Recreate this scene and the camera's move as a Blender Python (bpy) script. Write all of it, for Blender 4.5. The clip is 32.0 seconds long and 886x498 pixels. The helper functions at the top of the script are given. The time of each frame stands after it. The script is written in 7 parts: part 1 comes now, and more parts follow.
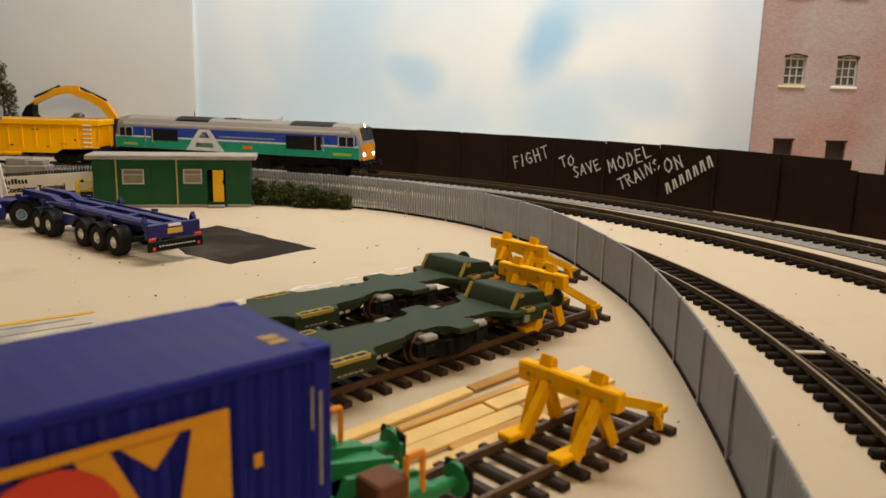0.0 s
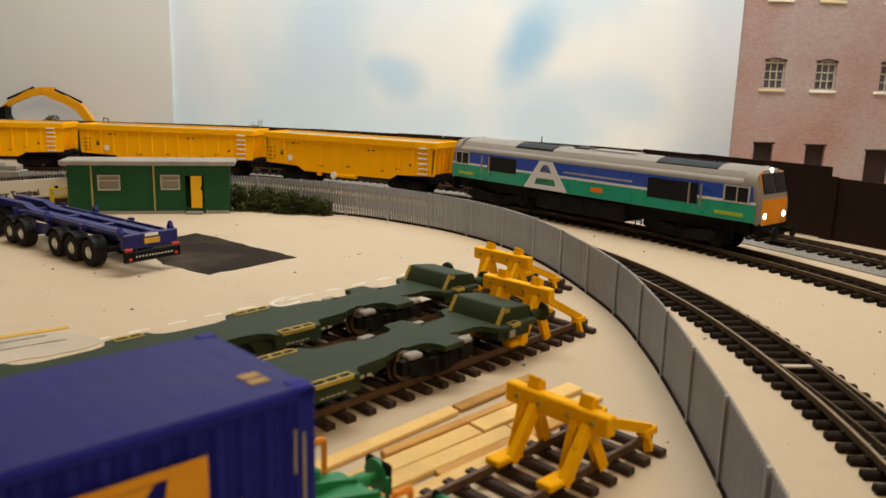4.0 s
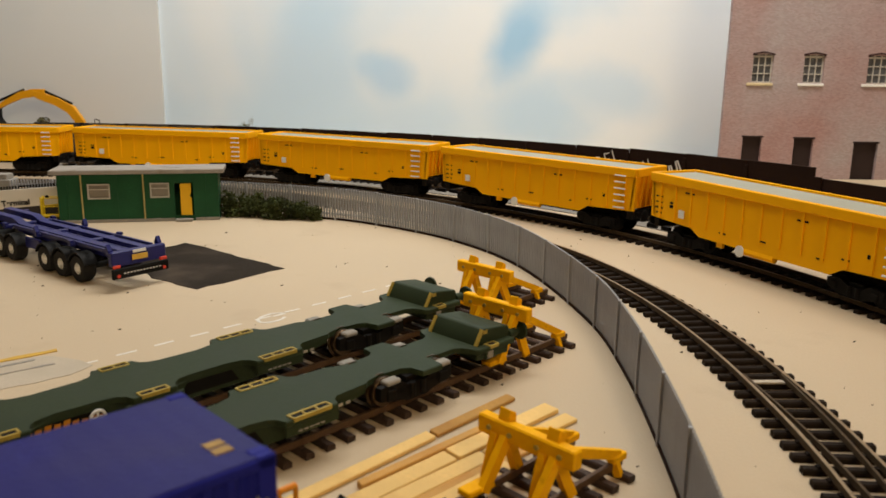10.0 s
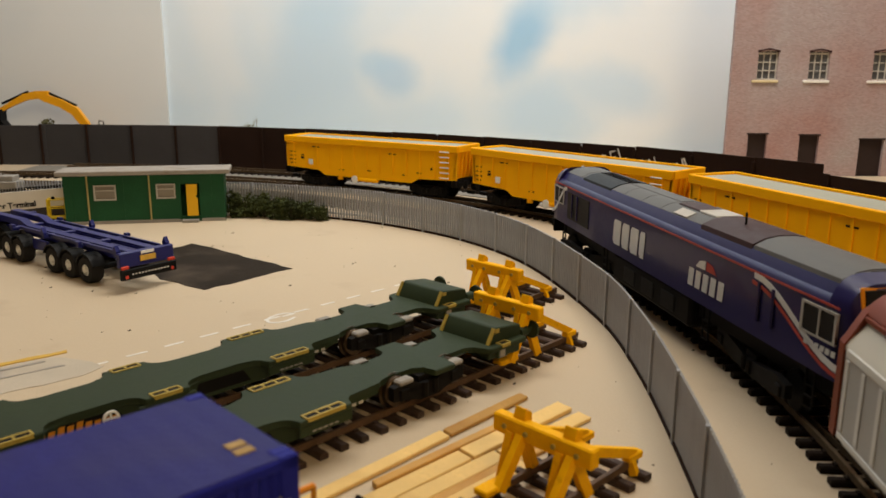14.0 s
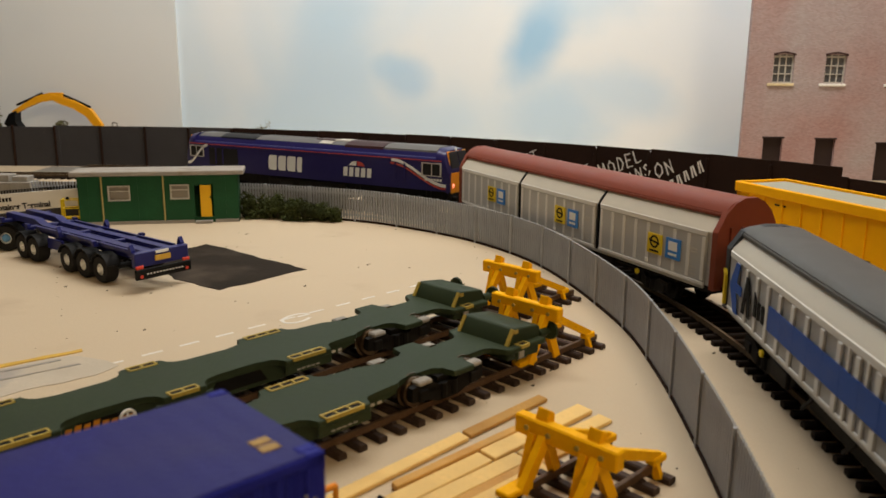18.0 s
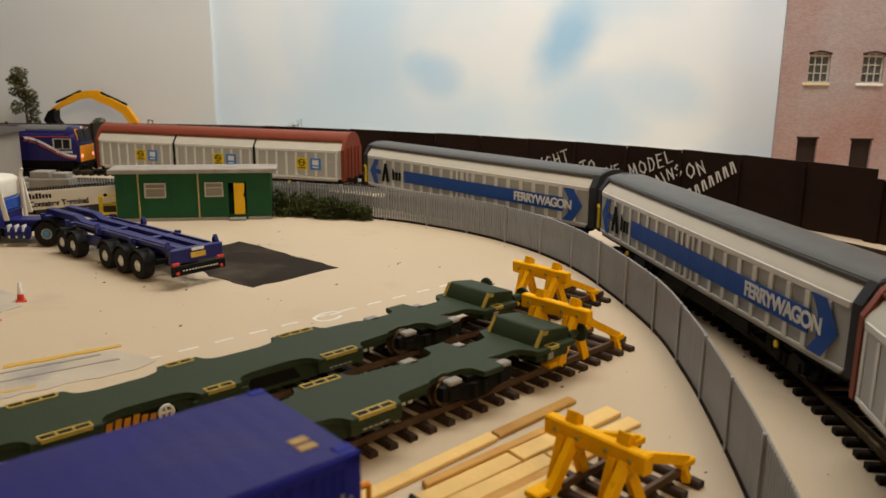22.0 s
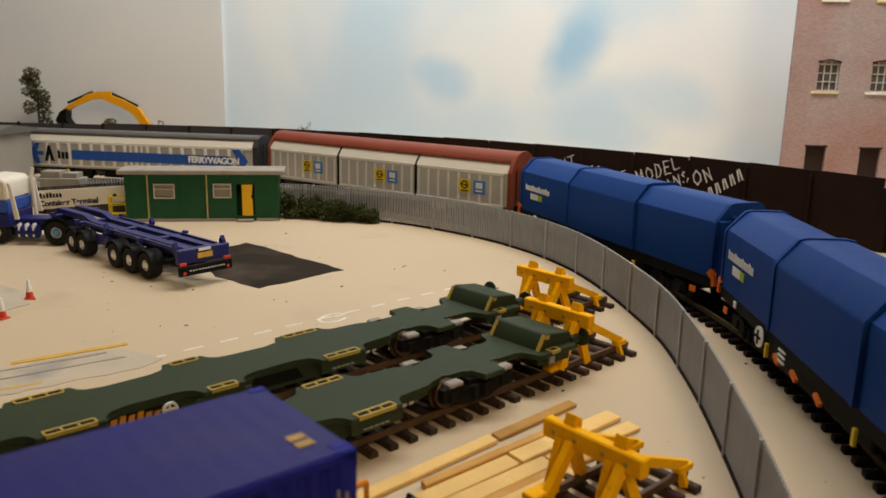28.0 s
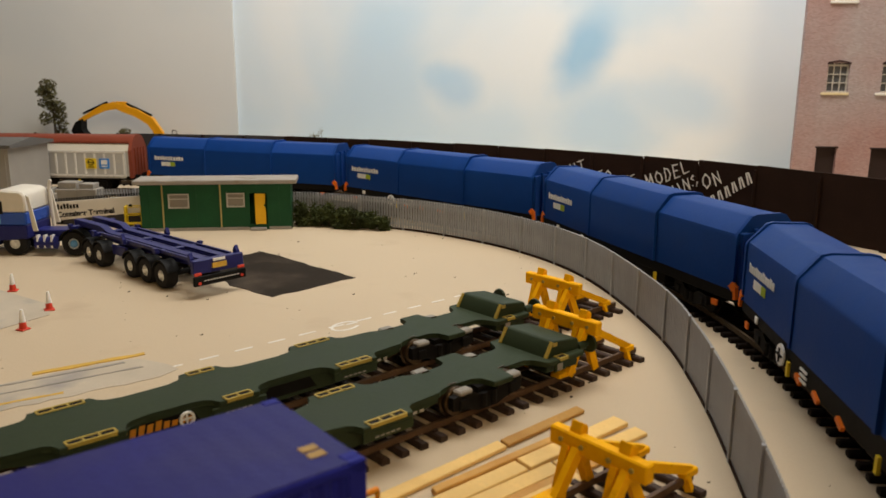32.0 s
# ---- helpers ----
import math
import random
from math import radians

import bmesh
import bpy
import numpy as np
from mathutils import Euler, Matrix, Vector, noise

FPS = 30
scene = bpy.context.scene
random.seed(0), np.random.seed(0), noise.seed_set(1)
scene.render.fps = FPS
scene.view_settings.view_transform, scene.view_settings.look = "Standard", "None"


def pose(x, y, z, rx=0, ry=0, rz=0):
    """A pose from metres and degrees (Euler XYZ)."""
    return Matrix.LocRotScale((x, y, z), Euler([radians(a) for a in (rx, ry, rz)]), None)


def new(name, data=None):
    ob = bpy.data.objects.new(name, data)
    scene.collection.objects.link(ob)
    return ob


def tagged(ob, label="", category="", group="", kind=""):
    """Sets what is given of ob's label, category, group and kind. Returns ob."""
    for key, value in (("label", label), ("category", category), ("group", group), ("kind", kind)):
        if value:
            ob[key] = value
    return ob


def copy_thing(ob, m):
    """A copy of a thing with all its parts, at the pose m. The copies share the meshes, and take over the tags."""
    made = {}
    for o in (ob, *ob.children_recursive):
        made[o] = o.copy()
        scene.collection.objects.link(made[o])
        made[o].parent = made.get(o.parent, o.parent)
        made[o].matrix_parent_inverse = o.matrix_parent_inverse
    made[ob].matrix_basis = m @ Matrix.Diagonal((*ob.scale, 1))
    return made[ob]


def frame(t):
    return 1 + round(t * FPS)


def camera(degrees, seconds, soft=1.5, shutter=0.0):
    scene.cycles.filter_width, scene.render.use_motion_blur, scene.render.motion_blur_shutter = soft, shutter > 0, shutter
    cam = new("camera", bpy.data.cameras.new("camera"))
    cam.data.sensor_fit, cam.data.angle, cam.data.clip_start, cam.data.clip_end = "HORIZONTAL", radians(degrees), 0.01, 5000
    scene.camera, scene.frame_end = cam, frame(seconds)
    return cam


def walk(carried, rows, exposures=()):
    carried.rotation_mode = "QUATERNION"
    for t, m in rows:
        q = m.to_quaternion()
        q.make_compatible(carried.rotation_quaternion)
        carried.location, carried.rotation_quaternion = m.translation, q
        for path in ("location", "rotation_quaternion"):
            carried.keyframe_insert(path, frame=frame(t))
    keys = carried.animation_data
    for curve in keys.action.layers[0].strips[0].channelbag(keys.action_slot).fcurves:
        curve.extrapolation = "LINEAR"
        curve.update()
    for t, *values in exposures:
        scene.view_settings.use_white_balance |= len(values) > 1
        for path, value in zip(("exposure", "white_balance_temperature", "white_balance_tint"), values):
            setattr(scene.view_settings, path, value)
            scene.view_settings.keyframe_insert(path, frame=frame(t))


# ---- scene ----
S = 0.00090  # metres to one unit of the plan below


def P(x, y, z, rx=0, ry=0, rz=0):
    return pose(x * S, y * S, z * S, rx, ry, rz)


cam = camera(58.4, 32.0, soft=1.6)
cam.data.dof.use_dof, cam.data.dof.focus_distance, cam.data.dof.aperture_fstop = True, 0.44, 32.0
PATH = [
    (0, 7.97, 22.00, 104.14, 0.126, -11.894, -1.328),
    (0.5, 6.62, 20.91, 104.33, -0.130, -11.822, -1.436),
    (1, 5.10, 23.33, 104.91, -0.617, -12.016, -1.535),
    (1.5, 4.28, 25.55, 105.38, -0.910, -12.145, -1.555),
    (2, 4.01, 26.44, 104.44, -1.038, -12.025, -1.706),
    (2.5, 5.41, 27.10, 106.42, -1.129, -12.109, -1.611),
    (3, 6.04, 29.83, 106.00, -1.224, -11.972, -1.615),
    (3.5, 6.28, 29.52, 107.60, -1.215, -11.965, -1.503),
    (5.5, 6.92, 27.13, 110.69, -1.645, -11.821, -1.380),
    (6, 9.05, 25.77, 114.63, -1.659, -12.111, -1.246),
    (6.5, 9.36, 20.80, 121.56, -1.387, -12.249, -1.335),
    (7, 7.72, 16.79, 123.44, -1.186, -12.173, -1.438),
    (7.5, 7.69, 17.11, 123.72, -1.119, -12.377, -1.009),
    (8, 8.42, 17.78, 124.79, -1.028, -12.550, -0.931),
    (8.5, 8.70, 18.72, 123.32, -1.116, -12.500, -0.743),
    (9, 11.30, 21.51, 123.38, -1.104, -12.680, -0.491),
    (9.5, 11.87, 24.77, 123.73, -1.244, -12.923, -0.529),
    (10, 14.05, 26.28, 125.43, -1.572, -13.087, -0.739),
    (10.5, 15.27, 24.48, 125.76, -1.722, -13.082, -0.633),
    (11, 15.05, 25.63, 124.15, -2.005, -12.956, -0.474),
    (11.5, 13.96, 26.33, 125.04, -2.131, -13.084, -0.553),
    (12, 12.12, 30.00, 124.14, -2.198, -13.026, -0.457),
    (12.5, 10.22, 31.49, 123.17, -1.857, -12.918, -0.870),
    (13, 9.62, 31.28, 123.88, -1.527, -13.002, -0.771),
    (13.5, 12.02, 31.17, 124.20, -1.329, -13.160, -0.385),
    (14, 10.55, 27.50, 124.76, -1.492, -13.107, -0.367),
    (14.5, 9.91, 25.67, 124.38, -1.522, -12.978, -0.431),
    (16.5, 7.42, 30.39, 122.99, -0.788, -12.827, -0.592),
    (17, 7.45, 30.90, 122.39, -0.775, -12.841, -0.439),
    (17.5, 5.81, 31.40, 121.70, -0.882, -12.874, -0.546),
    (18, 6.91, 30.35, 122.07, -0.781, -12.778, -0.495),
    (18.5, 5.72, 30.42, 121.47, 0.060, -12.871, -0.648),
    (19, 6.36, 31.11, 122.03, 1.098, -12.950, -0.575),
    (19.5, 6.00, 29.63, 121.31, 1.158, -12.994, -0.566),
    (20, 4.77, 30.27, 121.19, 0.983, -12.980, -0.659),
    (20.5, 5.67, 29.48, 121.86, 1.014, -12.996, -0.636),
    (21, 5.44, 29.01, 122.03, 1.028, -13.037, -0.661),
    (21.5, 7.07, 28.31, 123.47, 1.035, -13.061, -0.554),
    (22, 5.79, 27.30, 124.67, 1.332, -13.039, -0.562),
    (22.5, 7.47, 25.76, 125.16, 1.546, -13.166, -0.282),
    (23, 9.80, 24.42, 126.82, 1.250, -13.057, -0.569),
    (23.5, 9.40, 23.68, 126.33, 1.169, -12.871, -0.750),
    (24, 8.67, 23.39, 126.52, 1.331, -12.899, -0.676),
    (24.5, 8.98, 24.70, 127.43, 1.185, -12.778, -0.904),
    (25, 9.03, 23.19, 127.98, 1.685, -12.754, -0.964),
    (25.5, 10.17, 20.15, 127.67, 2.015, -12.518, -1.120),
    (27.5, 8.40, 24.27, 125.70, 1.863, -12.679, -1.054),
    (28, 7.85, 24.69, 124.92, 2.078, -12.743, -1.131),
    (28.5, 8.83, 25.72, 125.44, 2.225, -12.821, -1.049),
    (29, 8.47, 26.64, 125.25, 2.302, -12.836, -0.950),
    (29.5, 8.49, 25.54, 124.88, 2.290, -12.872, -0.742),
    (30, 9.16, 23.81, 125.71, 2.383, -13.014, -0.396),
    (30.5, 10.61, 20.76, 127.42, 2.581, -12.968, -0.481),
    (31, 9.43, 18.19, 129.14, 2.648, -12.800, -0.790),
    (31.5, 11.48, 19.25, 130.58, 2.760, -12.634, -0.577),
    (32, 9.72, 19.30, 129.15, 2.860, -12.565, -0.342),
]
walk(cam, [(t, P(x, y, z, 90 + pitch, roll, yaw)) for t, x, y, z, yaw, pitch, roll in PATH], [(0, -0.02), (3, -0.02), (8, -0.12), (14, -0.16), (32, -0.18)])

# ---- light ----
world = bpy.data.worlds.new("room_air")
scene.world = world
world.use_nodes = True
world.node_tree.nodes["Background"].inputs[0].default_value = (1.0, 0.93, 0.84, 1)
world.node_tree.nodes["Background"].inputs[1].default_value = 0.006


def area_lamp(name, m, size, power, colour):
    d = bpy.data.lights.new(name, "AREA")
    d.shape, d.size, d.size_y, d.energy, d.color = "RECTANGLE", size[0], size[1], power, colour
    ob = new(name, d)
    ob.matrix_world = m
    return ob


# Both lamps stand out of view; the second is an added warm front fill.
LAMPS = [((0.08, 0.58, 0.82), (0.75, 0.27), 8.9, 24, (1.0, 0.955, 0.885)), ((0.45, -1.0, 0.9), (0.5, 0.4), 9.0, 40, (1.0, 0.74, 0.42))]
for at, size, power, tilt, tint in LAMPS:
    area_lamp("ceiling_lamp_light", pose(*at, tilt, 0, 0), size, power, tint)


# ---- materials ----
def mat(name, colour, rough=0.5, metal=0.0, vary=0.12, scale=250.0, bump=0.0, fine=1500.0, spec=0.22, island=0.0, stain=None, coat=0.0):
    m = bpy.data.materials.new(name)
    m.use_nodes = True
    nt = m.node_tree
    b = nt.nodes["Principled BSDF"]
    b.inputs["Metallic"].default_value = metal
    b.inputs["Specular IOR Level"].default_value = spec
    b.inputs["Coat Weight"].default_value = coat
    tc = nt.nodes.new("ShaderNodeTexCoord")

    def noise_tex(sc, detail=4.0):
        n = nt.nodes.new("ShaderNodeTexNoise")
        n.inputs["Scale"].default_value, n.inputs["Detail"].default_value = sc, detail
        nt.links.new(tc.outputs["Object"], n.inputs["Vector"])
        return n

    def mix(fac, c1, c2, how="MIX"):
        x = nt.nodes.new("ShaderNodeMix")
        x.data_type, x.blend_type = "RGBA", how
        for sock, v in ((x.inputs[0], fac), (x.inputs[6], c1), (x.inputs[7], c2)):
            if isinstance(v, bpy.types.NodeSocket):
                nt.links.new(v, sock)
            else:
                sock.default_value = v if not isinstance(v, tuple) else (*v[:3], 1)
        return x.outputs[2]

    def ramp(src, lo, hi):
        r = nt.nodes.new("ShaderNodeMapRange")
        r.inputs[1].default_value, r.inputs[2].default_value = lo, hi
        nt.links.new(src, r.inputs[0])
        return r.outputs[0]

    big, small = noise_tex(scale), noise_tex(fine, 2.0)
    dark = tuple(c * (1 - vary) for c in colour)
    light = tuple(min(1, c * (1 + vary)) for c in colour)
    col = mix(ramp(big.outputs[0], 0.3, 0.7), dark, light)
    col = mix(ramp(small.outputs[0], 0.25, 0.75), col, tuple(c * (1 - vary * 0.6) for c in colour))
    if stain:
        s_col, s_scale, s_lo, s_hi = stain
        st = noise_tex(s_scale, 6.0)
        col = mix(ramp(st.outputs[0], s_lo, s_hi), col, s_col)
    if island:
        g = nt.nodes.new("ShaderNodeObjectInfo")
        col = mix(ramp(g.outputs["Random"], 0, 1), col, mix(1.0, col, tuple([1 - island] * 3), "MULTIPLY"))
    nt.links.new(col, b.inputs["Base Color"])
    r = nt.nodes.new("ShaderNodeMapRange")
    r.inputs[3].default_value, r.inputs[4].default_value = max(0.03, rough - 0.1), min(1, rough + 0.1)
    nt.links.new(big.outputs[0], r.inputs[0])
    nt.links.new(r.outputs[0], b.inputs["Roughness"])
    if bump:
        bp = nt.nodes.new("ShaderNodeBump")
        bp.inputs["Strength"].default_value, bp.inputs["Distance"].default_value = 1.0, bump
        nt.links.new(small.outputs[0], bp.inputs["Height"])
        nt.links.new(bp.outputs[0], b.inputs["Normal"])
    return m


def glow(name, colour, strength):
    m = bpy.data.materials.new(name)
    m.use_nodes = True
    b = m.node_tree.nodes["Principled BSDF"]
    b.inputs["Emission Color"].default_value, b.inputs["Emission Strength"].default_value = (*colour, 1), strength
    return m


def glass(name, tint=(0.6, 0.65, 0.68)):
    m = mat(name, tint, 0.12, vary=0.05, spec=0.8)
    return m


M = dict(
    board=mat("cream_board_paint", (0.535, 0.43, 0.30), 0.62, vary=0.05, scale=9, fine=900, bump=0.00008, spec=0.25, stain=((0.44, 0.34, 0.235), 22, 0.60, 0.82)),
    tarmac=mat("grey_tarmac_card", (0.032, 0.025, 0.019), 0.85, spec=0.06, vary=0.3, scale=60, fine=2500, bump=0.00012, stain=((0.075, 0.058, 0.044), 30, 0.5, 0.75)),
    road=mat("pale_torn_card", (0.50, 0.435, 0.345), 0.8, vary=0.14, scale=50, fine=2000, bump=0.0001, stain=((0.30, 0.28, 0.27), 35, 0.52, 0.72)),
    rail=mat("brown_rail_side", (0.085, 0.058, 0.034), 0.6, spec=0.1, vary=0.3, scale=300),
    railtop=mat("worn_rail_head", (0.34, 0.25, 0.155), 0.4, metal=0.85, vary=0.2, scale=200),
    sleeper=mat("dark_brown_sleeper", (0.022, 0.0145, 0.010), 0.75, spec=0.08, vary=0.3, scale=600, bump=0.0001, island=0.35),
    fence=mat("grey_fence_plastic", (0.345, 0.36, 0.395), 0.5, vary=0.12, scale=90, fine=1200, island=0.06),
    dark=mat("dark_brown_panel", (0.026, 0.0135, 0.0095), 0.8, spec=0.07, vary=0.2, scale=60, fine=900, bump=0.00008, island=0.25),
    darkgrey=mat("dark_grey_panel", (0.050, 0.046, 0.047), 0.65, vary=0.15, scale=60, fine=900, island=0.2),
    black=mat("black_plastic", (0.006, 0.006, 0.006), 0.55, vary=0.3, scale=400, spec=0.14),
    chassis=mat("weathered_black", (0.007, 0.006, 0.0055), 0.65, vary=0.4, scale=250, spec=0.12),
    yellow=mat("wagon_yellow", (0.97, 0.46, 0.002), 0.5, spec=0.07, vary=0.05, scale=60),
    yellow_in=mat("grey_wagon_cover", (0.34, 0.335, 0.27), 0.6, vary=0.12, scale=80),
    stopyellow=mat("buffer_stop_yellow", (0.97, 0.47, 0.003), 0.55, spec=0.06, vary=0.14, scale=180, bump=0.00012, fine=700, stain=((0.5, 0.22, 0.005), 260, 0.6, 0.85)),
    handrail=mat("orange_handrail", (0.80, 0.27, 0.02), 0.5, vary=0.1),
    tag=mat("worn_ochre_tag", (0.42, 0.27, 0.09), 0.6, vary=0.25, scale=500),
    sidingrail=mat("rusty_siding_rail", (0.13, 0.075, 0.042), 0.5, metal=0.25, vary=0.35, scale=260, bump=0.00006),
    sidingsleeper=mat("brown_siding_sleeper", (0.060, 0.036, 0.026), 0.65, vary=0.3, scale=500, bump=0.0001, island=0.35),
    orange=mat("orange_red", (0.75, 0.16, 0.01), 0.45),
    deck=mat("flat_wagon_green", (0.031, 0.045, 0.023), 0.55, spec=0.12, vary=0.18, scale=70, fine=900, bump=0.00004),
    deckyellow=mat("faded_yellow_line", (0.42, 0.31, 0.06), 0.5, vary=0.2, scale=500),
    green=mat("bright_wagon_green", (0.025, 0.22, 0.075), 0.4, vary=0.1, scale=120),
    rust=mat("rusty_brown", (0.16, 0.06, 0.025), 0.7, vary=0.3, scale=300),
    wheel=mat("brassy_wheel_steel", (0.09, 0.058, 0.032), 0.33, metal=0.85, vary=0.3),
    deckorange=mat("orange_wagon_lettering", (0.55, 0.22, 0.015), 0.5),
    # Container blue toned violet: dust, and a sheen put into the colour.
    blueroof=mat("dust_and_sheen_roof", (0.020, 0.020, 0.165), 0.5, vary=0.2, scale=60, fine=1100, bump=0.00006, spec=0.14, stain=((0.040, 0.035, 0.13), 22, 0.5, 0.8)),
    blue=mat("container_blue", (0.014, 0.018, 0.25), 0.5, spec=0.12, vary=0.10, scale=120, bump=0.00008, fine=800),
    logo_yellow=mat("logo_yellow", (0.72, 0.33, 0.02), 0.5, vary=0.1),
    logo_red=mat("logo_red", (0.62, 0.06, 0.035), 0.5, vary=0.08),
    logo_pink=mat("logo_pink", (0.72, 0.20, 0.15), 0.5, vary=0.08),
    trailer=mat("trailer_blue", (0.015, 0.018, 0.13), 0.35, vary=0.08),
    truckblue=mat("truck_blue", (0.03, 0.09, 0.42), 0.3, vary=0.06, coat=0.3),
    truckpale=mat("truck_pale_blue", (0.20, 0.42, 0.72), 0.3, vary=0.06),
    white=mat("white_paint", (0.72, 0.69, 0.63), 0.5, vary=0.06, scale=80),
    cream=mat("cream_cab", (0.70, 0.66, 0.58), 0.4, vary=0.05),
    tyre=mat("tyre_rubber", (0.014, 0.013, 0.013), 0.75, vary=0.2),
    hub=mat("white_hub", (0.78, 0.78, 0.76), 0.35, vary=0.1),
    bluehub=mat("blue_hub", (0.12, 0.30, 0.55), 0.35, vary=0.1),
    shed=mat("shed_green", (0.012, 0.078, 0.030), 0.6, vary=0.22, scale=70, fine=700, bump=0.0001),
    roof=mat("felt_grey_roof", (0.33, 0.30, 0.265), 0.8, vary=0.2, scale=120, bump=0.00015, stain=((0.20, 0.16, 0.12), 60, 0.55, 0.75)),
    door=mat("shed_door_yellow", (0.78, 0.44, 0.015), 0.5, vary=0.06),
    wframe=mat("grey_window_frame", (0.50, 0.47, 0.42), 0.6, vary=0.12),
    pane=glass("dull_pane", (0.30, 0.27, 0.23)),
    strip=mat("ochre_strip", (0.62, 0.38, 0.06), 0.6, vary=0.15),
    ochre=mat("pale_ochre_strip", (0.42, 0.34, 0.13), 0.6, vary=0.2, scale=200),
    wood=mat("honey_balsa_wood", (0.66, 0.36, 0.09), 0.6, vary=0.16, scale=110, fine=700, bump=0.0001, island=0.3, stain=((0.50, 0.24, 0.05), 45, 0.52, 0.75)),
    woodpale=mat("cream_balsa_wood", (0.86, 0.58, 0.21), 0.6, vary=0.1, scale=90, fine=700, island=0.15, stain=((0.66, 0.42, 0.15), 40, 0.56, 0.8)),
    foliage=mat("bush_green", (0.066, 0.082, 0.022), 0.8, vary=0.5, scale=180, fine=900, island=0.4),
    foliage2=mat("tree_olive", (0.135, 0.125, 0.058), 0.85, vary=0.45, scale=200, fine=900),
    bark=mat("bark_brown", (0.06, 0.045, 0.03), 0.8),
    digger=mat("digger_yellow", (0.80, 0.36, 0.01), 0.4, vary=0.05),
    concrete=mat("grey_concrete", (0.30, 0.28, 0.25), 0.8, vary=0.2, scale=90, fine=800, bump=0.00015),
    warehouse=mat("grey_tin_wall", (0.30, 0.285, 0.265), 0.6, vary=0.1, scale=60),
    ballast=mat("grey_ballast", (0.26, 0.24, 0.21), 0.9, vary=0.35, scale=500, fine=2500, bump=0.0004),
    brick=mat("printed_brick", (0.42, 0.235, 0.215), 0.75, vary=0.16, scale=12, fine=700, bump=0.00005, stain=((0.42, 0.36, 0.36), 6.5, 0.38, 0.60)),
    sill=mat("cream_sill", (0.66, 0.55, 0.34), 0.7, vary=0.08),
    sillwhite=mat("white_sill", (0.78, 0.76, 0.72), 0.7, vary=0.06),
    winddark=mat("dark_window_print", (0.10, 0.10, 0.105), 0.35, vary=0.35, scale=90),
    doorway=mat("dark_doorway", (0.028, 0.016, 0.014), 0.7, vary=0.2),
    lime=mat("lime_green", (0.35, 0.45, 0.03), 0.5),
    chalk=mat("white_pen", (0.70, 0.66, 0.62), 0.6, vary=0.12, scale=400),
    aqua=mat("loco_green", (0.012, 0.30, 0.19), 0.3, vary=0.05, coat=0.3),
    locoblue=mat("loco_royal_blue", (0.02, 0.065, 0.40), 0.3, vary=0.05, coat=0.3),
    locogrey=mat("loco_pale_roof", (0.27, 0.245, 0.215), 0.5, vary=0.08),
    locowhite=mat("loco_white", (0.66, 0.68, 0.70), 0.35, vary=0.04, coat=0.2),
    navy=mat("loco_navy", (0.015, 0.0125, 0.085), 0.34, vary=0.06, coat=0.15),
    roofgrey=mat("loco_grey_roof", (0.115, 0.112, 0.108), 0.5, vary=0.12),
    ended=mat("loco_orange_end", (0.80, 0.30, 0.015), 0.4),
    vent=mat("dark_grille", (0.008, 0.008, 0.01), 0.5, vary=0.3, scale=900),
    brownroof=mat("exhaust_brown", (0.045, 0.018, 0.018), 0.5, vary=0.15),
    pinkline=mat("red_lining", (0.42, 0.06, 0.05), 0.5),
    silver=mat("silver_van_side", (0.44, 0.435, 0.42), 0.45, metal=0.05, vary=0.05, scale=70),
    # White van side darkened: shading between the ribs is in the colour.
    vanshaded=mat("van_white_shaded", (0.40, 0.40, 0.395), 0.42, vary=0.04, scale=70),
    vancream=mat("van_cream_panel", (0.54, 0.50, 0.42), 0.45, vary=0.05, scale=70),
    vanrib=mat("van_rib", (0.68, 0.67, 0.64), 0.45, vary=0.04),
    redroof=mat("van_brown_red", (0.21, 0.046, 0.024), 0.5, vary=0.12, scale=90),
    vanend=mat("van_slate_end", (0.032, 0.033, 0.037), 0.55, vary=0.15, scale=90),
    vangrey=mat("van_grey_roof", (0.088, 0.086, 0.082), 0.5, vary=0.1, scale=90),
    badgeyellow=mat("badge_yellow", (0.75, 0.55, 0.02), 0.5),
    badgeblue=mat("badge_blue", (0.05, 0.22, 0.62), 0.45),
    bandblue=mat("band_blue", (0.02, 0.085, 0.36), 0.45, vary=0.05),
    hood=mat("hood_blue", (0.005, 0.044, 0.22), 0.55, spec=0.12, vary=0.07, scale=90, fine=900, bump=0.00006),
    headlight=glow("headlight", (0.75, 0.9, 1.0), 9.0),
    taillight=glow("tail_light", (1.0, 0.12, 0.02), 1.5),
    plaster=mat("white_room_plaster", (0.62, 0.58, 0.52), 0.8, vary=0.04, scale=4),
)


